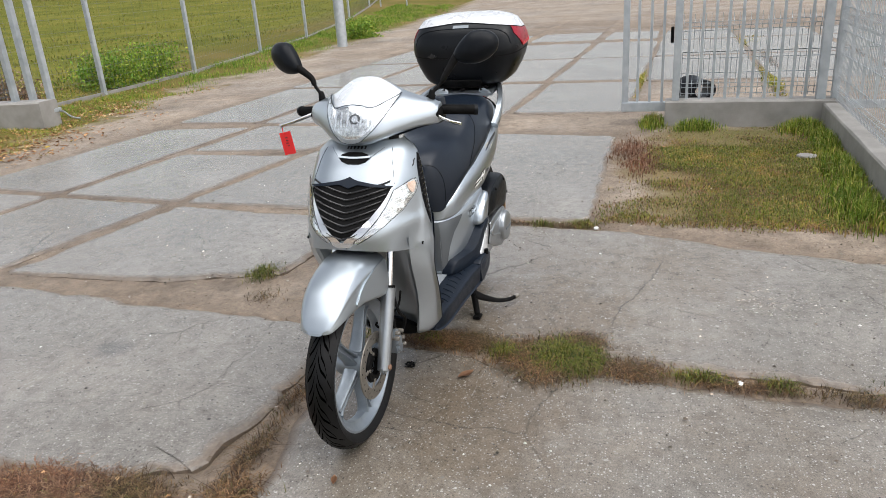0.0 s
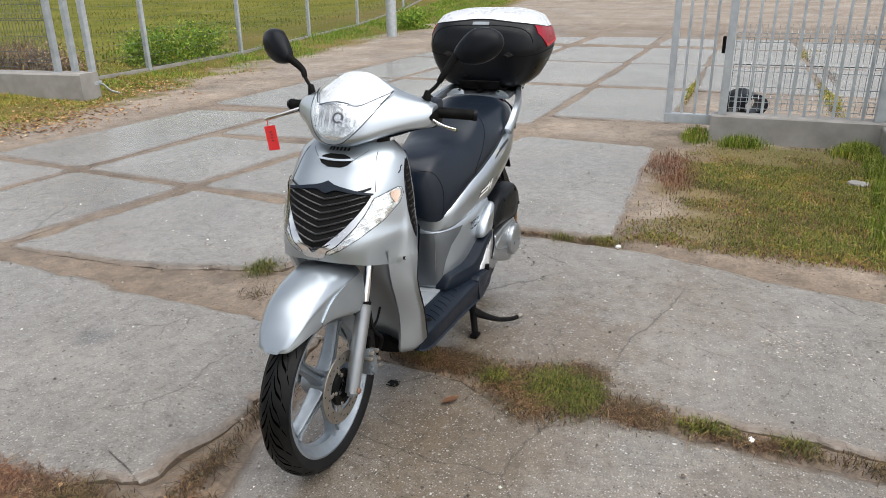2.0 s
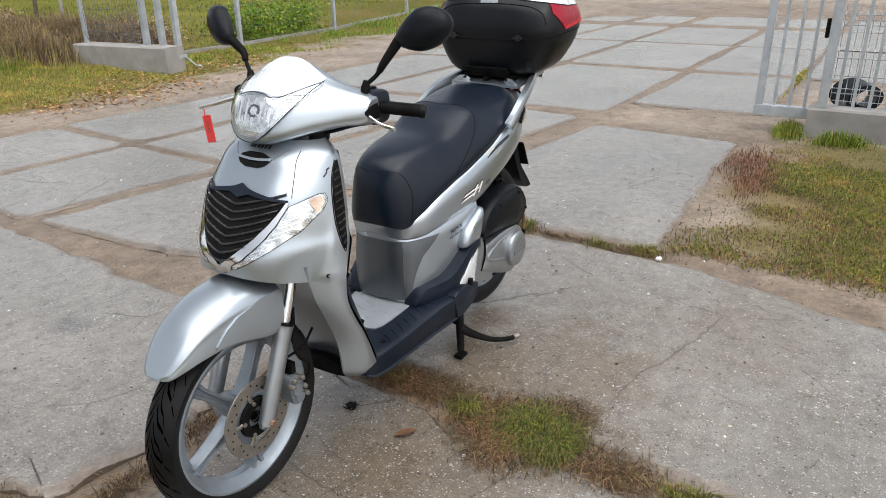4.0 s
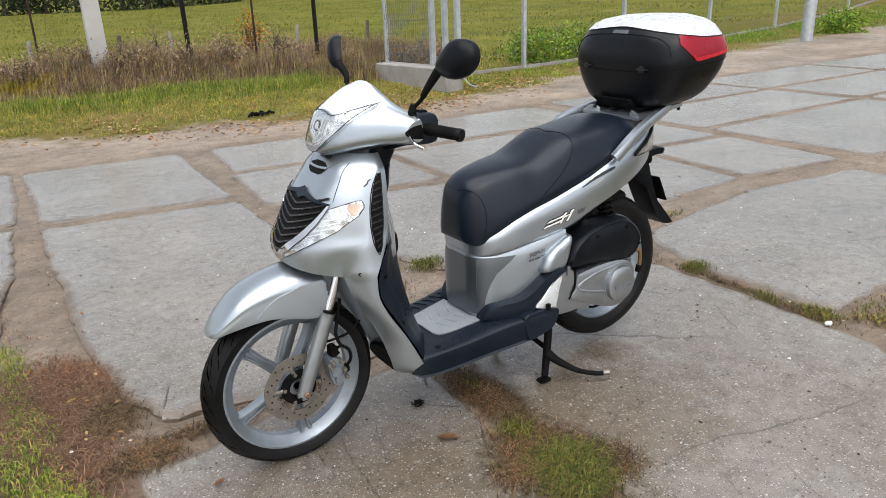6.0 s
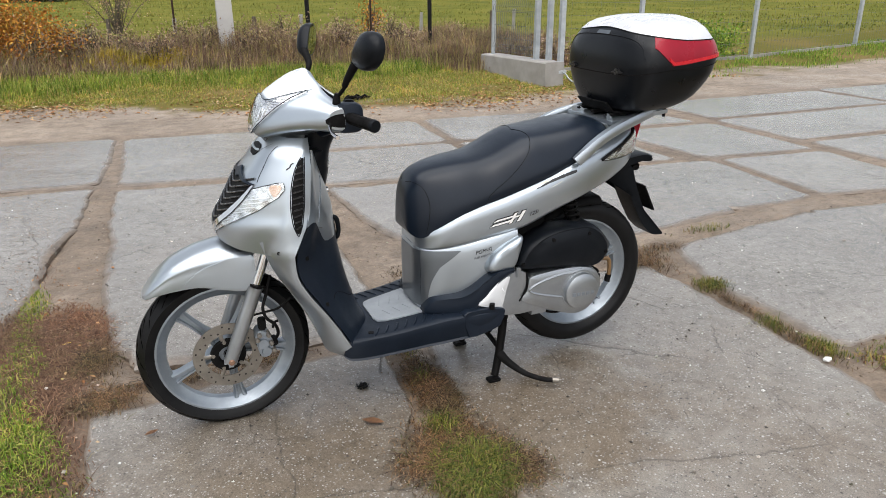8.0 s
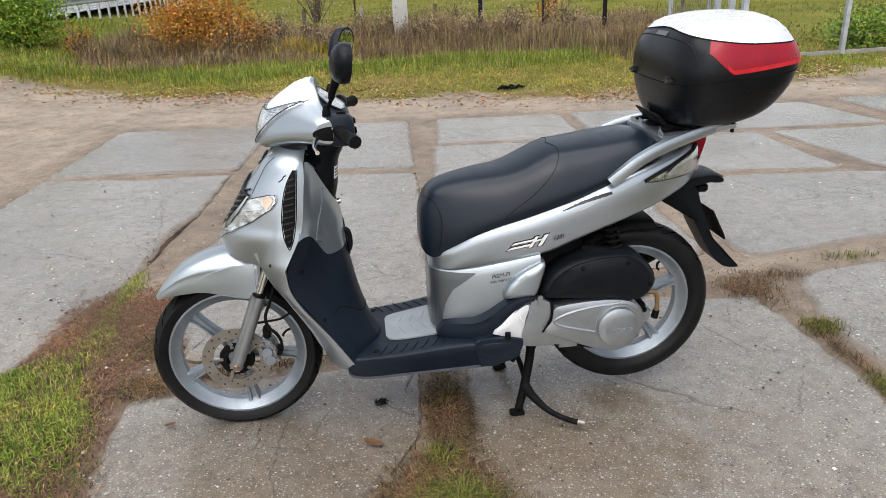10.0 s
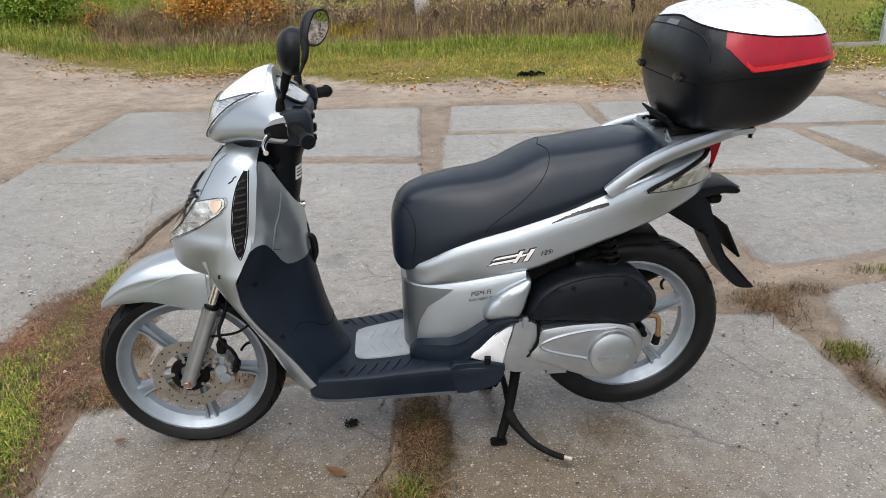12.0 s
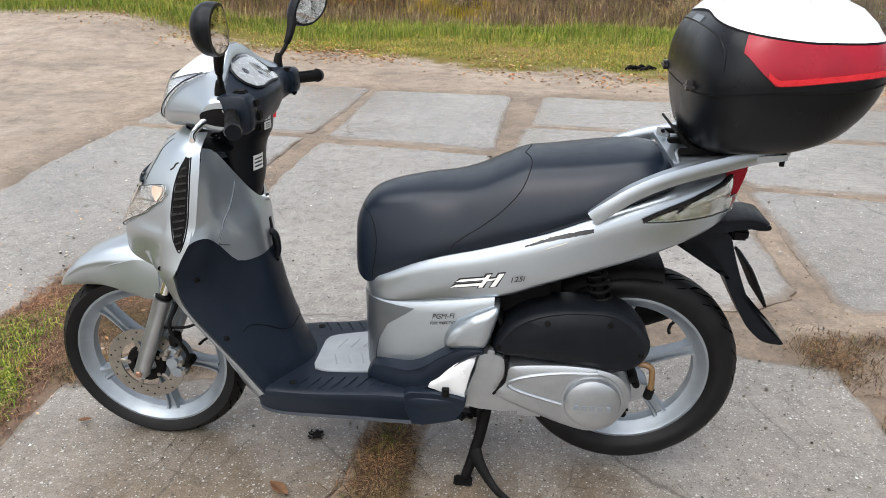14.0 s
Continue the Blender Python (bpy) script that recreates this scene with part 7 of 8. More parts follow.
for s in (-1, 1):
    part("bridge_ear", squared([(1.440, s * 0.135, 0.962), (1.438, s * 0.12, 0.978), (1.445, s * 0.10, 0.982), (1.455, s * 0.085, 0.972)], 0.008, 0.03, 4), SILVER, scooter)
carrier = bmesh.new()
box(carrier, (1.47, -0.12, 0.994), (1.68, 0.12, 1.003), 0.003)
for y in (-0.1, 0.0, 0.1):
    box(carrier, (1.44, y - 0.012, 0.985), (1.68, y + 0.012, 0.996), 0.003)
part("case_plate", carrier, MATT, scooter, "black steel top case plate")
tilt = bmesh.new()
box(tilt, (-0.022, -0.10, -0.003), (0.022, 0.10, 0.003), 0.002)
bmesh.ops.transform(tilt, matrix=pose(1.452, 0, 1.020, 0, 47, 0), verts=tilt.verts[:])
part("case_plate_lip", tilt, MATT, scooter)
part("plate_bolt", tube([(1.672, -0.14, 1.012), (1.672, -0.14, 0.975)], 0.006, 8, 1), MATT, scooter)

# rear mudguard, plate
mg = [(1.47, 0.768), (1.53, 0.775), (1.58, 0.778), (1.615, 0.765), (1.628, 0.735), (1.640, 0.70), (1.664, 0.64), (1.700, 0.565), (1.742, 0.508), (1.800, 0.462), (1.795, 0.452), (1.752, 0.458), (1.724, 0.478), (1.698, 0.505), (1.676, 0.54), (1.636, 0.61), (1.602, 0.68), (1.570, 0.728), (1.53, 0.750), (1.46, 0.748)]
part("rear_mudguard", boss(mg, [(0.985, -0.052), (1.0, -0.044), (1.0, 0.044), (0.985, 0.052)], 3), BLACK, scooter, "black rear mudguard and flap")
wide = [(1.42, 0.742), (1.50, 0.786), (1.58, 0.806), (1.66, 0.815), (1.700, 0.806), (1.695, 0.795), (1.64, 0.786), (1.57, 0.770), (1.50, 0.742)]
part("tail_tray", boss(wide, [(0.92, -0.070), (1.0, -0.060), (1.0, 0.060), (0.92, 0.070)], 3), BLACK, scooter)
part("tray_lip", loft([[(1.655, y, 0.800), (1.70, y * 0.95, 0.797), (1.712, y * 0.9, 0.788), (1.70, y * 0.95, 0.780), (1.655, y, 0.786)] for y in (-0.058, -0.03, 0.0, 0.03, 0.058)], 2, 2), BLACK, scooter)
part("plate_lamp", box(bmesh.new(), (1.625, -0.035, 0.742), (1.668, 0.035, 0.772), 0.006), MATT, scooter)
pl = bmesh.new()
box(pl, (-0.0008, -0.066, -0.056), (0.0008, 0.066, 0.056), 0.0004)
bmesh.ops.transform(pl, matrix=pose(1.707, 0, 0.632, 0, -28, 0), verts=pl.verts[:])
part("number_plate", pl, surface("plate_white", (0.42, 0.43, 0.43), (0.5, 0.5, 0.5), (0.3, 0.4), 0, 9, 300, 0), scooter, "white number plate in a dark holder")
ph = bmesh.new()
box(ph, (-0.008, -0.072, -0.064), (0.0, 0.072, 0.064), 0.003)
bmesh.ops.transform(ph, matrix=pose(1.704, 0, 0.631, 0, -28, 0), verts=ph.verts[:])
part("plate_holder", ph, MATT, scooter)
hug = []
for a in range(78, 160, 10):
    t = radians(a)
    hug.append([(RW[0] + r * math.cos(t), y, RW[2] + r * math.sin(t)) for r, y in ((0.300, -0.078), (0.318, -0.077), (0.331, -0.05), (0.333, 0.05), (0.318, 0.077), (0.300, 0.078), (0.326, 0.045), (0.326, -0.045))])
part("rear_hugger", loft(hug, 3, 2), MATT, scooter, "black inner rear mudguard")

# engine, intake box and drive cover
air = [(1.028, 0.487), (1.055, 0.540), (1.11, 0.582), (1.19, 0.606), (1.28, 0.612), (1.345, 0.603), (1.400, 0.560), (1.428, 0.505), (1.405, 0.455), (1.355, 0.434), (1.25, 0.447), (1.12, 0.462), (1.045, 0.468)]
abx = part("airbox_cover", boss(air, [(0.94, -0.10), (1.0, -0.115), (1.0, -0.185), (0.965, -0.205), (0.90, -0.214), (0.86, -0.213), (0.70, -0.222), (0.4, -0.226)], 4), BLACK, scooter, "satin black airbox cover")
AIR = tree_of(abx)
for x, z in ((1.165, 0.572), (1.318, 0.578), (1.046, 0.490), (1.402, 0.492)):
    p = drape(AIR, (x, -0.6, z), (0, 1, 0), 0.0)
    part("cover_screw", lathe_y([(0.0, -0.005), (0.006, -0.005), (0.0075, -0.001), (0.0075, 0.008)], tuple(p), 12), MATT, abx)
block = bmesh.new()
box(block, (0.90, -0.11, 0.26), (1.22, 0.13, 0.56), 0.03)
box(block, (1.0, -0.12, 0.45), (1.20, 0.12, 0.66), 0.03)
part("engine_block", block, MATT, scooter, "dark engine block")
duct = bmesh.new()
for k in range(4):
    lathe_y([(0.026, -0.014), (0.034, -0.008), (0.034, 0.008), (0.026, 0.014)], (1.02, -0.165 + 0.022 * k, 0.535), 20, duct)
part("intake_duct", duct, MATT, scooter)
case_ = [(1.040, 0.345), (1.062, 0.385), (1.070, 0.430), (1.10, 0.442), (1.20, 0.450), (1.30, 0.446), (1.36, 0.425), (1.392, 0.38), (1.388, 0.325), (1.350, 0.268), (1.29, 0.248), (1.21, 0.268), (1.12, 0.305)]
crank = part("drive_cover", boss(case_, [(0.97, -0.10), (1.0, -0.12), (1.0, -0.195), (0.965, -0.212), (0.88, -0.217), (0.6, -0.219)], 4), ENGINE, scooter, "silver cast drive cover")
CRANK = tree_of(crank)
part("cover_rib", line_on(CRANK, [(x, -0.6, z) for x, z in [(1.30, 0.435), (1.20, 0.428), (1.12, 0.412), (1.078, 0.392), (1.085, 0.374), (1.14, 0.355), (1.215, 0.335)]], (0, 1, 0), 0.0, 0.005), ENGINE, crank)
RB = (1.292, 0.352)
part("clutch_cap", lathe_y([(0.0, -0.247), (0.030, -0.247), (0.060, -0.244), (0.070, -0.238), (0.073, -0.230), (0.074, -0.205)], (RB[0], 0, RB[1]), 56), ENGINE, crank, "round silver clutch cover")
part("cap_groove", lathe_y([(0.073, -0.222), (0.079, -0.221), (0.081, -0.215)], (RB[0], 0, RB[1]), 56), ENGINE, crank)
for k in range(5):
    bm = bmesh.new()
    box(bm, (RB[0] - 0.048 + 0.020 * k, -0.2485, RB[1] - 0.012), (RB[0] - 0.034 + 0.020 * k, -0.245, RB[1] + 0.002), 0.001)
    part("cap_lettering", bm, ALLOY, crank)
front_cov = [(0.862, 0.360), (0.89, 0.392), (0.93, 0.437), (0.955, 0.456), (0.99, 0.460), (0.978, 0.415), (0.962, 0.345), (0.955, 0.335)]
part("engine_side_cover", boss(front_cov, [(0.97, -0.14), (1.0, -0.16), (1.0, -0.212), (0.95, -0.222), (0.8, -0.225)], 2), WHITE_SILVER, scooter, "pale silver engine side cover")
mid_cov = [(0.958, 0.30), (0.962, 0.345), (0.985, 0.415), (0.996, 0.462), (1.03, 0.468), (1.062, 0.455), (1.064, 0.40), (1.048, 0.362), (1.075, 0.325), (1.14, 0.298), (1.05, 0.288)]
part("crankcase", boss(mid_cov, [(0.97, -0.10), (1.0, -0.13), (1.0, -0.198), (0.96, -0.206), (0.8, -0.208)], 2), ENGINE, scooter, "matt grey alloy crankcase")
arm = [(1.12, 0.30), (1.30, 0.275), (1.42, 0.30), (1.45, 0.335), (1.43, 0.36), (1.33, 0.34), (1.12, 0.345)]
part("swing_arm", boss(arm, [(0.97, -0.06), (1.0, -0.07), (1.0, -0.125), (0.96, -0.135)], 3), ENGINE, scooter)
foot = [(1.10, 0.268), (1.165, 0.268), (1.168, 0.31), (1.10, 0.315)]
part("case_foot", boss(foot, [(0.97, -0.10), (1.0, -0.12), (1.0, -0.18), (0.95, -0.19)], 1), ENGINE, scooter)
part("breather_hose", tube([(1.405, -0.185, 0.452), (1.435, -0.19, 0.445), (1.442, -0.19, 0.41), (1.442, -0.188, 0.375)], 0.008, 10), BRASS, scooter, "brown breather hose")
part("hose_plug", tube([(1.442, -0.188, 0.380), (1.437, -0.187, 0.352)], 0.012, 10, 2), MATT, scooter)
for x, z, r in ((1.40, 0.39, 0.013), (1.378, 0.30, 0.012), (1.385, 0.278, 0.010), (1.41, 0.372, 0.010)):
    part("brake_linkage", lathe_y([(0.0, -0.018), (r * 0.8, -0.018), (r, -0.012), (r, 0.05)], (x, -0.15, z), 10), MATT, scooter)
part("brake_cable", tube([(1.10, -0.15, 0.295), (1.22, -0.16, 0.245), (1.33, -0.155, 0.262), (1.40, -0.15, 0.285)], 0.005, 8), MATT, scooter)
part("clip_tab", box(bmesh.new(), (1.018, -0.216, 0.445), (1.036, -0.200, 0.482), 0.003), ENGINE, scooter)
part("case_gap", tube([(1.066, -0.206, 0.458), (1.068, -0.208, 0.40), (1.050, -0.208, 0.364), (1.036, -0.207, 0.345)], 0.004, 6, 3), MATT, scooter)


def shock(s):
    a, b = Vector((1.262, s * 0.128, 0.735)), Vector((1.345, s * 0.135, 0.46))
    sh = part("shock_absorber", tube([a, b], 0.013, 12, 2), MATT, scooter, "black rear shock absorber")
    d = b - a
    turns, pts = 8, []
    side, up = d.cross(Vector((0, 1, 0))).normalized(), Vector((0, 1, 0))
    for k in range(turns * 10 + 1):
        t = 2 * math.pi * k / 10
        pts.append(a + d * (0.08 + 0.62 * k / (turns * 10)) + side * 0.026 * math.cos(t) + up * 0.026 * math.sin(t))
    part("spring", tube(pts, 0.0050, 8, 1), MATT, sh)
    part("spring_seat", tube([a + d * 0.60, a + d * 0.66], 0.030, 14, 1), surface("dull_red_paint", (0.16, 0.02, 0.02), (0.24, 0.04, 0.04), (0.4, 0.6), 0, 20, 200, 0.1) if s < 0 else MATT, sh)


shock(-1)
shock(1)
part("frame_bolt", lathe_y([(0.0, -0.012), (0.008, -0.012), (0.010, -0.006), (0.010, 0.01)], (1.192, -0.135, 0.668), 6), CHROME, scooter)
muffler = tube([(1.02, 0.17, 0.30), (1.12, 0.20, 0.31), (1.25, 0.205, 0.34), (1.45, 0.205, 0.40), (1.58, 0.20, 0.44)], [0.02, 0.045, 0.055, 0.055, 0.04], 18)
part("exhaust_muffler", muffler, MATT, scooter, "dark exhaust muffler")

# centre stand
for s in (-1, 1):
    part("stand_leg", tube([(1.02, s * 0.115, 0.275), (1.012, s * 0.125, 0.20), (0.99, s * 0.142, 0.10), (0.965, s * 0.160, 0.02)], [0.017, 0.016, 0.016, 0.014], 12, 5), MATT, scooter, "black steel centre stand leg")
    part("stand_foot", box(bmesh.new(), (0.932, s * 0.163 - 0.018, 0.0), (0.985, s * 0.163 + 0.018, 0.014), 0.004), MATT, scooter)
part("stand_crossbar", tube([(1.02, -0.125, 0.245), (1.02, 0.125, 0.245)], 0.016, 12, 2), MATT, scooter)
part("stand_brace", tube([(0.995, -0.14, 0.12), (0.998, 0.0, 0.135), (0.995, 0.14, 0.12)], 0.010, 10), MATT, scooter)
part("stand_lever", tube([(0.990, -0.148, 0.105), (1.01, -0.185, 0.082), (1.055, -0.240, 0.052), (1.11, -0.280, 0.036), (1.150, -0.304, 0.034)], [0.020, 0.016, 0.011, 0.010, 0.010], 10, 5, None, 0.7), MATT, scooter, "black kick-down lever")
part("lever_tip", tube([(1.142, -0.300, 0.036), (1.164, -0.312, 0.036)], 0.011, 10, 2), STEEL, scooter)
part("side_stand", tube([(0.90, -0.11, 0.235), (0.93, -0.13, 0.225), (0.955, -0.135, 0.205)], 0.011, 8), MATT, scooter)


# handlebar cowl
COWL = [
    (0.0, [(0.345, 1.005), (0.205, 0.995), (0.158, 1.012), (0.162, 1.060), (0.192, 1.120), (0.250, 1.166), (0.312, 1.196), (0.352, 1.182)]),
    (0.045, [(0.345, 1.010), (0.207, 0.999), (0.162, 1.014), (0.168, 1.062), (0.198, 1.120), (0.255, 1.162), (0.315, 1.190), (0.354, 1.178)]),
    (0.09, [(0.350, 1.022), (0.225, 1.012), (0.186, 1.025), (0.194, 1.066), (0.224, 1.114), (0.272, 1.148), (0.322, 1.168), (0.360, 1.160)]),
    (0.13, [(0.360, 1.031), (0.258, 1.025), (0.228, 1.037), (0.232, 1.068), (0.256, 1.106), (0.292, 1.132), (0.334, 1.146), (0.368, 1.140)]),
    (0.18, [(0.380, 1.040), (0.305, 1.036), (0.284, 1.048), (0.284, 1.070), (0.300, 1.100), (0.324, 1.118), (0.354, 1.127), (0.382, 1.122)]),
    (0.225, [(0.396, 1.040), (0.348, 1.038), (0.332, 1.050), (0.330, 1.072), (0.340, 1.094), (0.356, 1.107), (0.376, 1.112), (0.396, 1.108)]),
    (0.240, [(0.398, 1.046), (0.362, 1.046), (0.348, 1.056), (0.347, 1.072), (0.354, 1.089), (0.366, 1.099), (0.380, 1.103), (0.397, 1.100)]),
]
secs = [[(x, -y, z) for x, z in s] for y, s in reversed(COWL)] + [[(x, y, z) for x, z in s] for y, s in COWL[1:]]
cowl = part("handlebar_cowl", loft(secs, 5, 4), SILVER, scooter, "silver handlebar cowl")
COWLT = tree_of(cowl)


def cowl_patch(rows, off, thick=0.003):
    return patch(COWLT, [[(-0.4, y, z) for y, z in r] for r in rows], (1, 0, 0), off, thick)


def head_edges(y):
    a = abs(y) / 0.126
    lo = 1.012 + 0.128 * a ** 2.1
    hi = float(np.interp(a, [0, 0.25, 0.42, 0.55, 0.75, 1.0], [1.126, 1.123, 1.116, 1.116, 1.128, 1.144]))
    return lo, max(hi, lo + 0.004)


ys = np.linspace(-0.126, 0.126, 29)
rows = [[(y, head_edges(y)[0] + (head_edges(y)[1] - head_edges(y)[0]) * v) for y in ys] for v in np.linspace(0, 1, 10)]
head = part("headlamp", cowl_patch(rows, 0.0015), surface("headlamp_back", (0.55, 0.56, 0.57), (0.76, 0.77, 0.78), (0.10, 0.20), 0.85, 40, 300, 0.1), scooter, "clear multi-facet headlamp")
LAMP_DARK = surface("lamp_grey", (0.10, 0.105, 0.11), (0.20, 0.21, 0.22), (0.14, 0.22), 0.8, 30, 300, 0.05)
LAMP_SILVER = surface("lamp_silver", (0.70, 0.71, 0.72), (0.84, 0.85, 0.86), (0.14, 0.22), 0.85, 30, 300, 0.05)
bowl = [[(0.066 * v * math.cos(a), 1.076 + 0.040 * v * math.sin(a)) for a in np.linspace(0, 2 * math.pi, 25)] for v in (0.2, 0.6, 1.0)]
part("reflector_bowl", cowl_patch(bowl, 0.0035, 0.002), REFLECTOR, head)
for k in range(11):
    y0 = -0.060 + 0.0112 * k
    top = 1.076 + 0.036 * math.sqrt(max(0.0, 1 - ((y0 + 0.004) / 0.066) ** 2))
    part("facet", cowl_patch([[(y0 + 0.0075 * u, z) for u in (0, 0.5, 1)] for z in np.linspace(1.062, top, 5)], 0.0052, 0.0012), (LAMP_SILVER, REFLECTOR)[k % 2], head)
for name_, r0, r1, off_, mat_ in (("bulb_ring", 0.012, 0.018, 0.0066, LAMP_DARK), ("bulb", 0.002, 0.010, 0.0078, LAMP_SILVER)):
    part(name_, cowl_patch([[(-0.014 + r * math.cos(a), 1.086 + 0.85 * r * math.sin(a)) for a in np.linspace(0, 2 * math.pi, 21)] for r in (r0, (r0 + r1) / 2, r1)], off_, 0.003), mat_, head)
part("bulb_shield", cowl_patch([[(-0.045 + 0.03 * u, 1.068 + 0.012 * u + d) for u in np.linspace(0, 1, 5)] for d in (0.0, 0.004)], 0.007, 0.003), LAMP_SILVER, head)
for s in (-1, 1):
    part("reflector_wing", cowl_patch([[(s * (0.072 + 0.004 * k), z) for k in (0, 1)] for z in np.linspace(1.066, 1.112, 6)], 0.006, 0.004), LAMP_SILVER, head)
    for k in range(7):
        z = 1.078 + 0.0072 * k
        part("side_flute", cowl_patch([[(s * y, zz) for y in np.linspace(0.082, 0.088 + 0.0045 * k, 4)] for zz in (z, z + 0.0035)], 0.005, 0.003), LAMP_SILVER, head)
# Grey strip that paints the shadow along the lamp's lower edge.
part("lamp_foot_shade", cowl_patch([[(y, head_edges(y)[0] + d) for y in ys[7:22]] for d in (0.0, 0.012)], 0.004, 0.002), MATGREY, head)
glass = part("lens", cowl_patch(rows, 0.009, 0.003), LENS, head)
glass.visible_shadow = False
loop = [(-0.4, y, head_edges(y)[0]) for y in ys] + [(-0.4, y, head_edges(y)[1]) for y in ys[::-1]]
part("lamp_gasket", line_on(COWLT, loop, (1, 0, 0), 0.0085, 0.0013, 1), NAVY, head)
for s in (-1, 1):
    part("cowl_seam", tube([drape(COWLT, (-0.4, s * y, z), (1, 0, 0), 0.0006) for y, z in curve1([(0.126, 1.144), (0.118, 1.150), (0.106, 1.156), (0.092, 1.162)], 4)], 0.0009, 6, 1), MATT, scooter)
    # lever opening in the end of the cowl
    slot = [[(0.400 - 0.058 * u, s * 0.5, 1.070 + (v - 0.5) * 0.042 * math.sqrt(max(0.02, 1 - u * u * 0.96))) for u in np.linspace(0, 1, 9)] for v in np.linspace(0, 1, 7)]
    part("lever_slot", patch(COWLT, slot, (0, -s, 0), 0.002, 0.003), MATT, scooter)
visor_rows = []
for y in np.linspace(-0.120, 0.120, 21):
    a = drape(COWLT, (-0.4, y, head_edges(y)[1] + 0.005), (1, 0, 0), 0.0)
    b = drape(COWLT, (0.338 - 0.3 * y * y, y, 2.0), (0, 0, -1), 0.0)
    visor_rows.append([a.lerp(b, v) + Vector((-0.21, 0, 0.21)) for v in np.linspace(0, 1, 10)])
# Near-white colour stands in for the sky mirrored in the silver visor.
part("visor", patch(COWLT, visor_rows, (1, 0, -1), 0.0025, 0.003), WHITE_SILVER, scooter, "silver visor over the headlamp with sky sheen in its colour")

# dashboard, column cover and switches
DASH = [
    (0.0, [(0.338, 1.000), (0.392, 0.995), (0.430, 1.03), (0.446, 1.085), (0.425, 1.112), (0.385, 1.142), (0.345, 1.172), (0.325, 1.15)]),
    (0.06, [(0.342, 1.002), (0.392, 0.998), (0.428, 1.03), (0.442, 1.083), (0.422, 1.109), (0.384, 1.136), (0.348, 1.162), (0.33, 1.14)]),
    (0.11, [(0.352, 1.012), (0.392, 1.008), (0.418, 1.035), (0.428, 1.078), (0.415, 1.102), (0.388, 1.122), (0.360, 1.138), (0.345, 1.12)]),
    (0.16, [(0.368, 1.025), (0.394, 1.022), (0.412, 1.040), (0.418, 1.075), (0.412, 1.098), (0.396, 1.110), (0.378, 1.118), (0.365, 1.10)]),
    (0.205, [(0.380, 1.034), (0.402, 1.031), (0.424, 1.045), (0.432, 1.075), (0.424, 1.098), (0.408, 1.108), (0.392, 1.110), (0.382, 1.09)]),
    (0.228, [(0.388, 1.045), (0.408, 1.043), (0.424, 1.052), (0.428, 1.075), (0.422, 1.092), (0.410, 1.098), (0.398, 1.098), (0.390, 1.085)]),
]
secs = [[(x, -y, z) for x, z in s] for y, s in reversed(DASH)] + [[(x, y, z) for x, z in s] for y, s in DASH[1:]]
dash = part("dashboard", loft(secs, 5, 4), NAVY, scooter, "black dashboard and switch housings")
DASHT = tree_of(dash)
dial_rows = [[(x, w * f, 1.6) for f in np.linspace(-1, 1, 13)] for x, w in ((0.352, 0.060), (0.362, 0.084), (0.382, 0.094), (0.402, 0.092), (0.420, 0.078), (0.430, 0.05))]
dial = part("instrument_panel", patch(DASHT, dial_rows, (0, 0, -1), 0.002, 0.003), surface("dial_face", (0.24, 0.25, 0.26), (0.34, 0.35, 0.36), (0.2, 0.3), 0.2, 30, 200, 0), scooter, "grey instrument dials under clear cover")
part("dial_rim", tube([drape(DASHT, p, (0, 0, -1), 0.003) for p in [r[0] for r in dial_rows] + list(dial_rows[-1])[1:-1] + [r[-1] for r in dial_rows[::-1]] + list(dial_rows[0])[-2:0:-1]], 0.0035, 6, 1), BLACK, dial)
g = part("dial_glass", patch(DASHT, dial_rows, (0, 0, -1), 0.008, 0.002), LENS, dial)
g.visible_shadow = False
for x, y, r in ((0.384, -0.044, 0.008), (0.384, 0.044, 0.008), (0.405, 0.0, 0.006)):
    part("gauge", patch(DASHT, [[(x + r * v * math.cos(a), y + r * v * math.sin(a), 1.6) for a in np.linspace(0, 2 * math.pi, 17)] for v in (0.1, 1.0)], (0, 0, -1), 0.004, 0.001), BLACK, dial)
part("warning_lamps", patch(DASHT, [[(0.345 + 0.012 * v, 0.05 * f, 1.6) for f in np.linspace(-1, 1, 9)] for v in (0, 1)], (0, 0, -1), 0.004, 0.003), MATT, dial)
col = []
for z, xc, rx, ry in ((1.02, 0.355, 0.070, 0.085), (0.985, 0.352, 0.070, 0.085), (0.95, 0.342, 0.062, 0.082), (0.915, 0.336, 0.060, 0.085), (0.87, 0.338, 0.055, 0.075), (0.82, 0.342, 0.040, 0.05), (0.78, 0.345, 0.025, 0.025)):
    col.append([(xc + rx * math.cos(a), ry * math.sin(a), z) for a in [2 * math.pi * k / 12 for k in range(12)]])
column_cover = part("steering_column_cover", loft(col, 4, 3), BLACK, scooter, "black steering column cover")
cone = []
for z, xc, rx, ry in ((1.012, 0.27, 0.075, 0.085), (0.985, 0.275, 0.068, 0.075), (0.955, 0.28, 0.07, 0.08), (0.93, 0.275, 0.085, 0.11)):
    cone.append([(xc + rx * math.cos(a), ry * math.sin(a), z) for a in [2 * math.pi * k / 12 for k in range(12)]])
lower_cowl = part("lower_cowl", loft(cone, 4, 3), SILVER, scooter, "silver lower handlebar cowl")
LOWER = tree_of(lower_cowl)
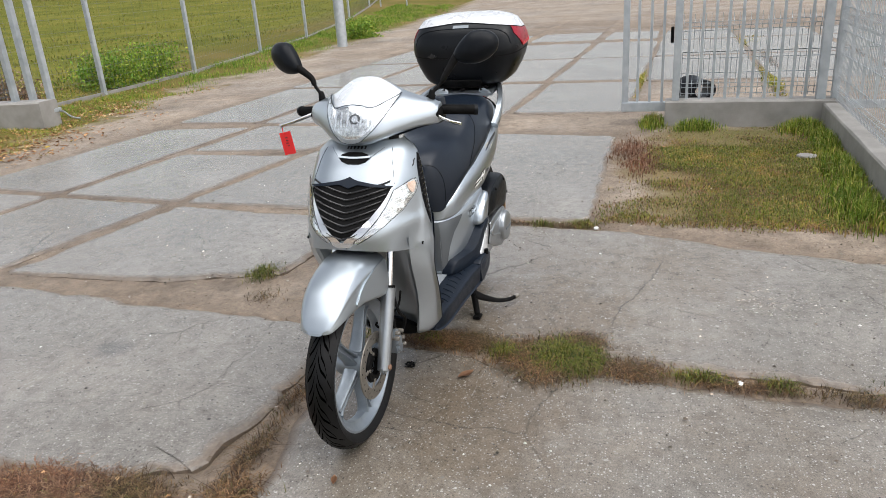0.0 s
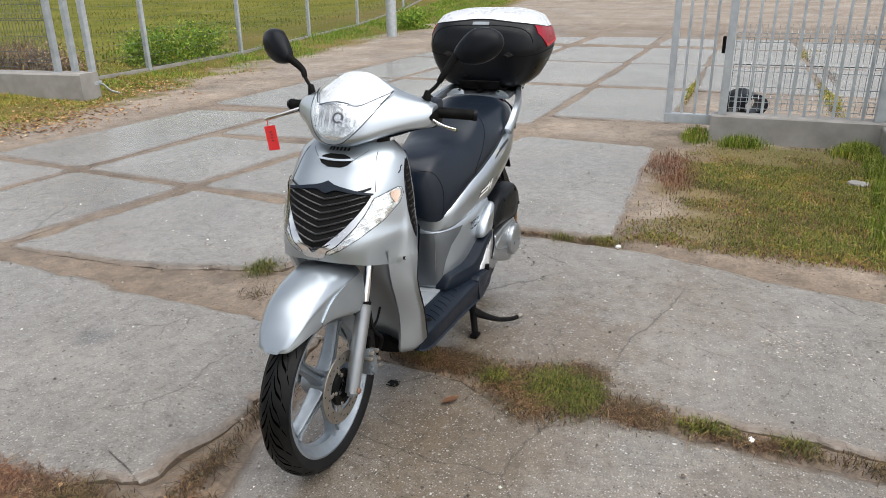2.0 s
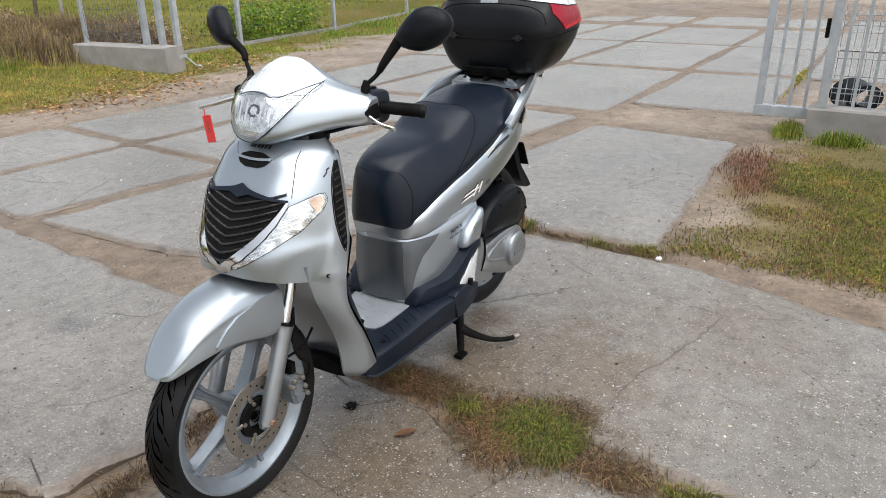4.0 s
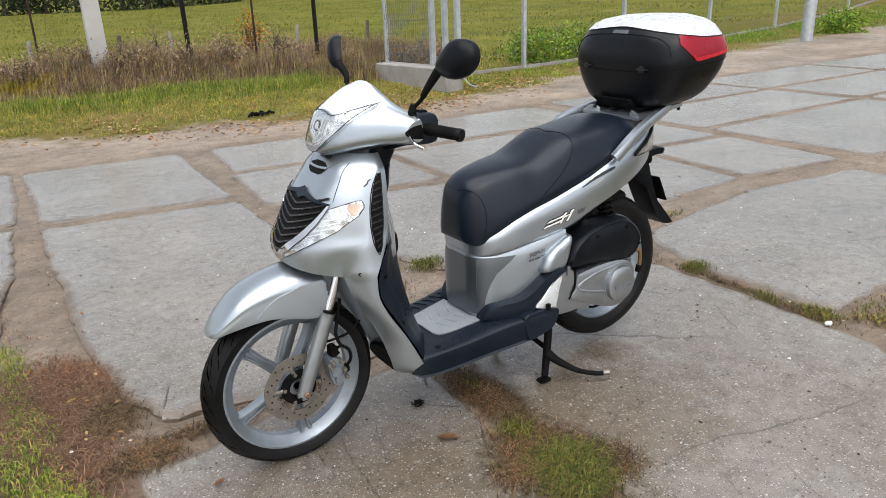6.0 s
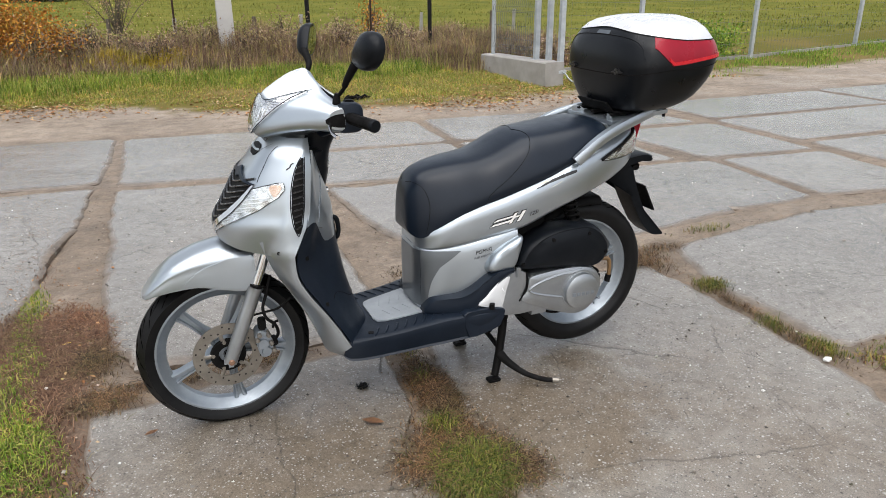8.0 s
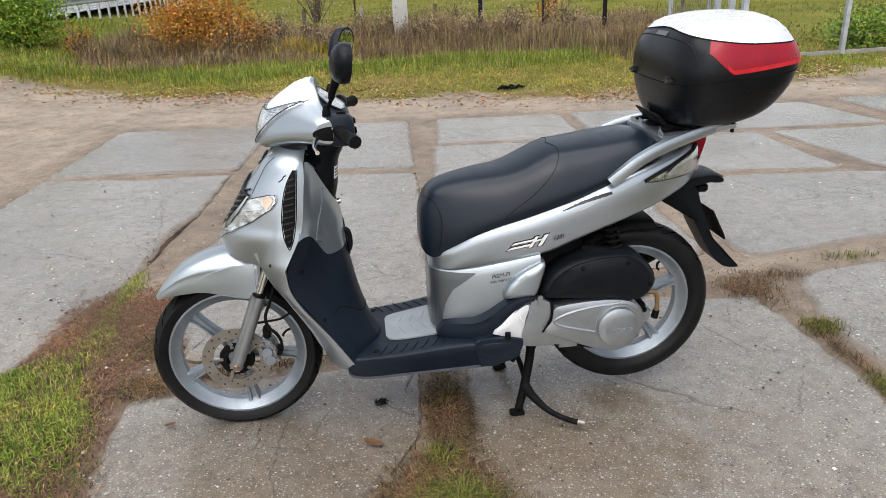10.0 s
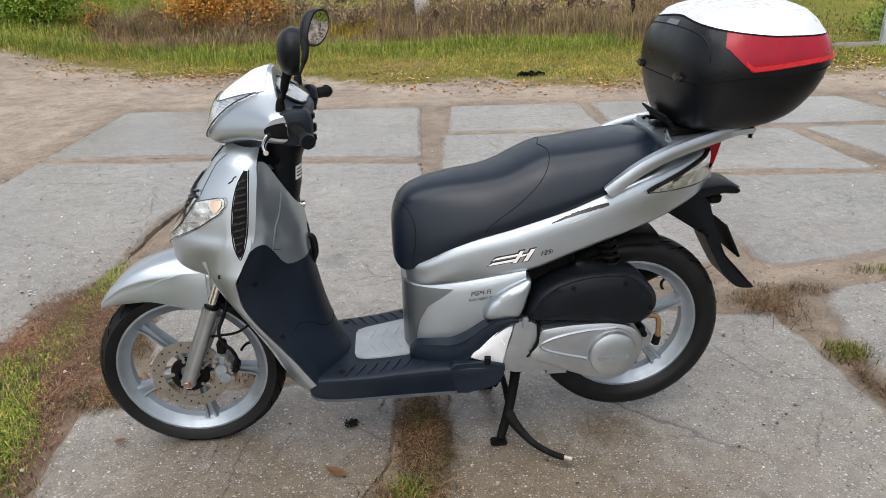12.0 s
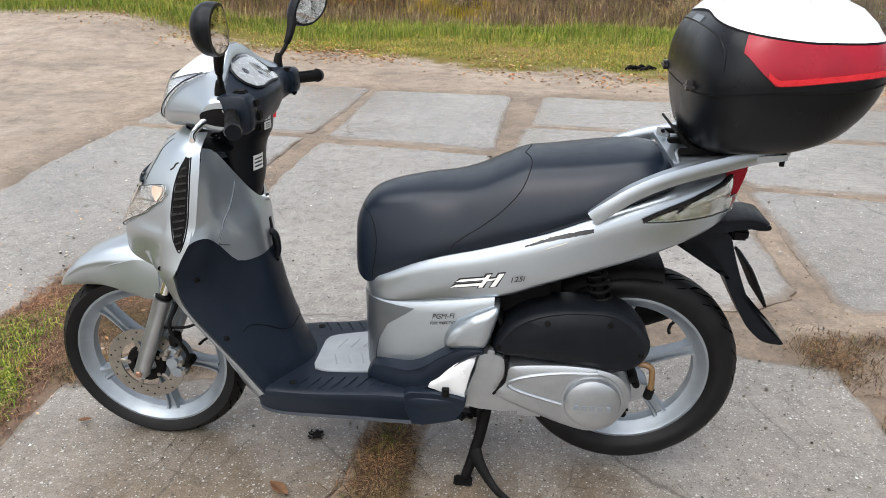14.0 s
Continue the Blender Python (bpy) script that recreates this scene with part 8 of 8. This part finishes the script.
for s in (-1, 1):
    part("cowl_hole", patch(LOWER, [[(0.300 + 0.013 * v * math.cos(a), s * 0.5, 0.982 + 0.008 * v * math.sin(a)) for a in np.linspace(0, 2 * math.pi, 17)] for v in (0.1, 1.0)], (0, -s, 0), 0.0012, 0.001), MATT, lower_cowl)
part("apron_lid", loft([[(0.225, -0.10 * f, 0.992 - 0.03 * abs(f)), (0.25, -0.11 * f, 0.996 - 0.035 * abs(f)), (0.30, -0.14 * f, 0.99 - 0.03 * abs(f)), (0.35, -0.13 * f, 0.955)] for f in np.linspace(-1, 1, 7)], 3, 3, closed=False), BLACK, scooter, "black cover behind the nose")
COLUMN = tree_of(column_cover)
for z0, z1, y0, y1 in ((0.885, 0.925, -0.050, -0.012), (0.992, 1.012, -0.036, -0.006), (1.016, 1.028, -0.036, -0.006)):
    sticker = part("column_sticker", patch(COLUMN, [[(0.8, y, z) for y in np.linspace(y0, y1, 5)] for z in np.linspace(z0, z1, 4)], (-1, 0, 0), 0.0015, 0.001), DECAL_PALE, scooter, "pale sticker with dark print")
    for k in range(3):
        z = z0 + (z1 - z0) * (0.2 + 0.25 * k)
        part("print", patch(COLUMN, [[(0.8, y, z + d) for y in np.linspace(y0 + 0.004, y1 - 0.005, 4)] for d in (0, (z1 - z0) * 0.1)], (-1, 0, 0), 0.0022, 0.0006), DECAL, sticker)

for s in (-1, 1):
    a, b = Vector((0.404, s * 0.205, 1.078)), Vector((0.458, s * 0.338, 1.066))
    g = part("handlebar_grip", tube([a, a.lerp(b, 0.25), a.lerp(b, 0.8), b], [0.0165, 0.0165, 0.0170, 0.0175], 18, 3), MATT, scooter, "black rubber handlebar grip")
    part("grip_end", tube([b, b + (b - a).normalized() * 0.012], [0.020, 0.018], 18, 1), BLACK, g)
    for k in range(6):
        t = 2 * math.pi * k / 6
        off = Vector((math.cos(t) * 0.0165, 0, math.sin(t) * 0.0165))
        part("grip_rib", tube([a.lerp(b, 0.2) + off, a.lerp(b, 0.92) + off], 0.0018, 5, 1), MATT, g)
    lever = [(0.370, s * 0.215, 1.072), (0.352, s * 0.245, 1.060), (0.345, s * 0.285, 1.046), (0.354, s * 0.318, 1.036)] if s < 0 else [(0.362, 0.225, 1.078), (0.335, 0.262, 1.066), (0.312, 0.305, 1.052), (0.300, 0.343, 1.042)]
    lv = part("brake_lever", tube(lever, [0.008, 0.0075, 0.0065, 0.0075], 10, 5, None, 0.65), CHROME, scooter, "polished brake lever")
    part("lever_ball", tube([Vector(lever[-1]) + Vector((0, s * d, 0)) for d in (-0.003, 0.003)], 0.0065, 10, 1), CHROME, lv)
    part("lever_bracket", box(bmesh.new(), (0.358, s * 0.222 - 0.012, 1.056), (0.394, s * 0.222 + 0.010, 1.084), 0.006), MATT, scooter)
    hs = []
    for y, q in ((0.186, 0.9), (0.192, 1.0), (0.226, 1.0), (0.234, 0.92), (0.238, 0.72)):
        hs.append([((0.418 if s < 0 else 0.408) + q * (0.044 if s < 0 else 0.032) * math.copysign(abs(math.cos(t)) ** 0.55, math.cos(t)), s * y, 1.074 + q * (0.046 if s < 0 else 0.036) * math.copysign(abs(math.sin(t)) ** 0.55, math.sin(t))) for t in [2 * math.pi * k / 28 for k in range(28)]])
    part("switch_housing", grid_bm(hs, True, True), NAVY, dash, "slate-black switch housing")
    pads = (((0.412, -0.012, 1.114), (0.440, 0.018, 1.125)), ((0.456, -0.010, 1.088), (0.466, 0.020, 1.104)), ((0.456, 0.0, 1.054), (0.468, 0.024, 1.076)), ((0.450, 0.004, 1.028), (0.466, 0.026, 1.046)), ((0.405, -0.012, 1.098), (0.425, 0.012, 1.112)), ((0.428, -0.010, 1.060), (0.440, 0.010, 1.074)), ((0.424, -0.010, 1.036), (0.436, 0.010, 1.048)))
    for lo, hi in (pads if s < 0 else pads[4:]):
        part("switch", box(bmesh.new(), (lo[0], s * 0.196 + lo[1], lo[2]), (hi[0], s * 0.196 + hi[1], hi[2]), 0.003), MATT, dash)

# mirrors
for s in (-1, 1):
    base = Vector((0.384, s * 0.208, 1.108))
    mir = thing("rear_view_mirror")
    mir.parent = scooter
    part("boot", tube([base, base + Vector((0.001, s * 0.002, 0.022)), base + Vector((0.004, s * 0.005, 0.040))], [0.014, 0.012, 0.0085], 12, 3), MATT, mir)
    neck = Vector((0.410, s * 0.258, 1.196))
    part("stalk", tube([base + Vector((0.004, s * 0.004, 0.03)), base.lerp(neck, 0.55) + Vector((0.002, s * 0.002, 0.006)), neck], 0.006, 10, 4), MATT, mir)
    e1 = (Vector((0.14, -0.95, 0.25)) if s < 0 else Vector((0.42, 0.84, 0.36))).normalized()
    back = Vector((-0.96, s * (0.14 if s < 0 else 0.5), 0.11 if s < 0 else 0.03))
    back = (back - e1 * back.dot(e1)).normalized()
    e2 = e1.cross(back) * (1 if s > 0 else -1)
    if e2.z < 0:
        e2 = -e2
    c = Vector((0.461 if s < 0 else 0.447, s * 0.354, 1.277 if s < 0 else 1.264))
    hold = c - e1 * 0.066 - e2 * 0.006 + back * 0.016
    part("sleeve", tube([base.lerp(neck, 0.72), neck, hold], [0.009, 0.011, 0.015], 12, 4), MATT, mir)
    outline = []
    for k in range(28):
        t = 2 * math.pi * k / 28
        u, v = math.cos(t), math.sin(t)
        taper = 1.0 - 0.34 * max(0, -u) ** 1.3
        outline.append((u * 0.080, v * 0.052 * taper - 0.010 * max(0, -u)))
    rings = []
    for q, dep in ((1.0, 0.0), (1.0, -0.004), (1.03, -0.012), (1.0, -0.025), (0.86, -0.037), (0.6, -0.046), (0.3, -0.050)):
        rings.append([c + e1 * u * q + e2 * v * q + back * -dep for u, v in outline])
    shell = part("mirror_shell", grid_bm(rings, True, True), BLACK, mir, "black plastic mirror shell")
    part("mirror_glass", grid_bm([[c + e1 * u * q + e2 * v * q - back * 0.001 for u, v in outline] for q in (0.88, 0.875, 0.3)], True, True), MIRROR, mir, "mirror glass")


# ---- top case and tag ----
top_case = thing("top_case", (0, 0, 0), "black top case with white lid and red reflectors", "top case")


def case_ring(x0, x1, w, z, n=4.2, skew=0.0, count=48):
    """A rounded rectangle in plan."""
    x0, x1 = (1.443 + (v - 1.416) * 0.959 for v in (x0, x1))
    cx, rx = (x0 + x1) / 2, (x1 - x0) / 2
    out = []
    for k in range(count):
        a = 2 * math.pi * k / count
        c, s = math.cos(a), math.sin(a)
        out.append((cx + rx * math.copysign(abs(c) ** (2 / n), c), w * math.copysign(abs(s) ** (2 / n), s), z + skew * c))
    return out


base_rings = [case_ring(1.51, 1.64, 0.12, 1.004, 3, 0), case_ring(1.468, 1.70, 0.175, 1.010, 3.2, 0.008), case_ring(1.444, 1.770, 0.215, 1.036, 3.4, 0.020), case_ring(1.428, 1.808, 0.242, 1.080, 3.6, 0.022), case_ring(1.419, 1.828, 0.264, 1.128, 3.7, 0.022), case_ring(1.416, 1.835, 0.272, 1.165, 3.8, 0.026)]
part("case_base", grid_bm(curve1(np.array(base_rings), 4), True, True), CASE, top_case, "textured black case bottom")
lid_rings = [case_ring(1.414, 1.837, 0.274, 1.168, 3.8, 0.026), case_ring(1.412, 1.838, 0.276, 1.19, 3.8, 0.020), case_ring(1.416, 1.832, 0.272, 1.225, 3.7, 0.012), case_ring(1.432, 1.818, 0.260, 1.262, 3.5, 0.002), case_ring(1.462, 1.796, 0.240, 1.294, 3.2, -0.002), case_ring(1.50, 1.772, 0.212, 1.316, 3.0, 0.0), case_ring(1.56, 1.73, 0.13, 1.334, 2.6, 0.002)]
lid = part("case_lid", grid_bm(curve1(np.array(lid_rings), 4), True, True), CASE, top_case, "black upper shell of the case")
LID = tree_of(lid)
part("case_seam", grid_bm([case_ring(1.4135, 1.8375, 0.2755, 1.1655, 3.8, 0.026), case_ring(1.4135, 1.8375, 0.2755, 1.169, 3.8, 0.026)], True, False), MATT, top_case)
mid_x = 1.645


def shell_at(a, z):
    """A place on the lid's flank at an angle about its middle."""
    way = Vector((-math.cos(a), -math.sin(a), 0))
    return Vector((mid_x, 0, z)) - way * 0.8, way


def band(a0, a1, lo, hi, off, thick, n=24, m=6):
    """A plate round the lid between two height curves over the angle."""
    rows_t, rows_b = [], []
    for i in range(n + 1):
        a = a0 + (a1 - a0) * i / n
        rt, rb = [], []
        for j in range(m + 1):
            p, w = shell_at(a, lo(a) + (hi(a) - lo(a)) * j / m)
            rt.append(drape(LID, p, w, off))
            rb.append(drape(LID, p, w, off - thick))
        rows_t.append(rt)
        rows_b.append(rb)
    bm = grid_bm(rows_t)
    grid_bm(rows_b, bm=bm)
    grid_bm([[r[0] for r in rows_t], [r[0] for r in rows_b]], bm=bm)
    grid_bm([[r[-1] for r in rows_t], [r[-1] for r in rows_b]], bm=bm)
    grid_bm([rows_t[0], rows_b[0]], bm=bm)
    grid_bm([rows_t[-1], rows_b[-1]], bm=bm)
    return bm


# the white top plate
def white_edge(a):
    """Height of the white plate's rim: high at the front, low at the back."""
    c = math.cos(a)
    return 1.264 - 0.002 * c + 0.034 * max(0, -c) ** 1.3


rings = []
for q in np.linspace(0, 1, 9):
    row = []
    for k in range(64):
        a = 2 * math.pi * k / 64
        p, w = shell_at(a, white_edge(a))
        rim = drape(LID, p, w, 0.003)
        flatp = Vector((mid_x + (rim.x - mid_x) * (1 - q), rim.y * (1 - q), 1.9))
        row.append(rim if q == 0 else drape(LID, flatp, (0, 0, -1), 0.006) if q < 1 else drape(LID, (mid_x + 0.01 * math.cos(a), 0.01 * math.sin(a), 1.9), (0, 0, -1), 0.006))
    rings.append(row)
part("lid_plate", grid_bm(rings, True, True), CASE_WHITE, top_case, "glossy white lid plate")
part("lid_plate_gap", grid_bm([[drape(LID, *shell_at(2 * math.pi * k / 64, white_edge(2 * math.pi * k / 64) + d), 0.0018) for k in range(64)] for d in (-0.0025, 0.001)], True, False), MATT, top_case)


def red_lo(a):
    return float(np.interp(abs(a), [0.0, 0.6, 1.2, 1.62, 1.80, 2.02, 2.2], [1.212, 1.208, 1.196, 1.182, 1.178, 1.235, 1.262]))


def red_hi(a):
    return white_edge(a) - 0.004


for s in (-1, 1):
    part("reflector", band(s * 0.42, s * 2.05, lambda a: min(red_lo(a), red_hi(a) - 0.004), red_hi, 0.003, 0.004, 40, 6), RED_LENS, top_case, "red wrap-round reflector")
    catch = bmesh.new()
    p, w = shell_at(s * 2.75, 1.158)
    q = drape(LID, p, w, 0.0)
    box(catch, (q.x - 0.010, s * 0.143 - 0.022, 1.148), (q.x + 0.010, s * 0.143 + 0.022, 1.156), 0.002)
    box(catch, (q.x - 0.008, s * 0.143 - 0.010, 1.142), (q.x + 0.010, s * 0.143 + 0.010, 1.164), 0.002)
    part("hinge", catch, GRILLE, top_case, "glossy black hinge lug")
    part("reflector_strip", band(s * 0.46, s * 1.86, lambda a: red_lo(a) + 0.002, lambda a: min(red_lo(a) + 0.013, red_hi(a) - 0.002), 0.0055, 0.003, 36, 2), RED_BRIGHT, top_case, "brighter ribbed strip of the reflector")
lock = bmesh.new()
box(lock, (1.838, -0.03, 1.165), (1.855, 0.03, 1.235), 0.006)
part("case_lock", lock, MATT, top_case)
groove = [drape(LID, *shell_at(a, z), 0.0004) for a, z in curve1([(math.pi - 0.98, 1.200), (math.pi - 0.93, 1.245), (math.pi - 0.70, 1.270), (math.pi, 1.276), (math.pi + 0.70, 1.270), (math.pi + 0.93, 1.245), (math.pi + 0.98, 1.200)], 6)]
part("lid_groove", tube(groove, 0.0024, 6, 1), BLACK, top_case)
handle = band(math.pi - 0.22, math.pi + 0.22, lambda a: 1.276, lambda a: 1.288, 0.003, 0.004, 10, 2)
part("lid_handle", handle, SILVER_DARK, top_case)

tag = thing("key_tag", (0.312, 0.343, 1.040), "red plastic tag tied to the brake lever", "tag")
bm = bmesh.new()
box(bm, (-0.001, -0.030, -0.106), (0.001, 0.032, -0.024), 0.0009)
bmesh.ops.rotate(bm, verts=bm.verts[:], cent=(0, 0, 0), matrix=Matrix.Rotation(radians(-12), 3, "X"))
bmesh.ops.rotate(bm, verts=bm.verts[:], cent=(0, 0, 0), matrix=Matrix.Rotation(radians(-18), 3, "Z"))
part("tag_body", bm, RED_TAG, tag)
part("tag_string", tube([(-0.008, 0, 0.006), (0, 0.004, -0.01), (0, 0.003, -0.032)], 0.0018, 6), RED_TAG, tag)
for k in range(4):
    bm = bmesh.new()
    box(bm, (-0.0022, -0.008, -0.046 - 0.010 * k), (-0.0012, 0.006 - 0.003 * (k % 2), -0.043 - 0.010 * k))
    bmesh.ops.rotate(bm, verts=bm.verts[:], cent=(0, 0, 0), matrix=Matrix.Rotation(radians(-12), 3, "X"))
    bmesh.ops.rotate(bm, verts=bm.verts[:], cent=(0, 0, 0), matrix=Matrix.Rotation(radians(-18), 3, "Z"))
    part("tag_writing", bm, DECAL, tag)

slabs()
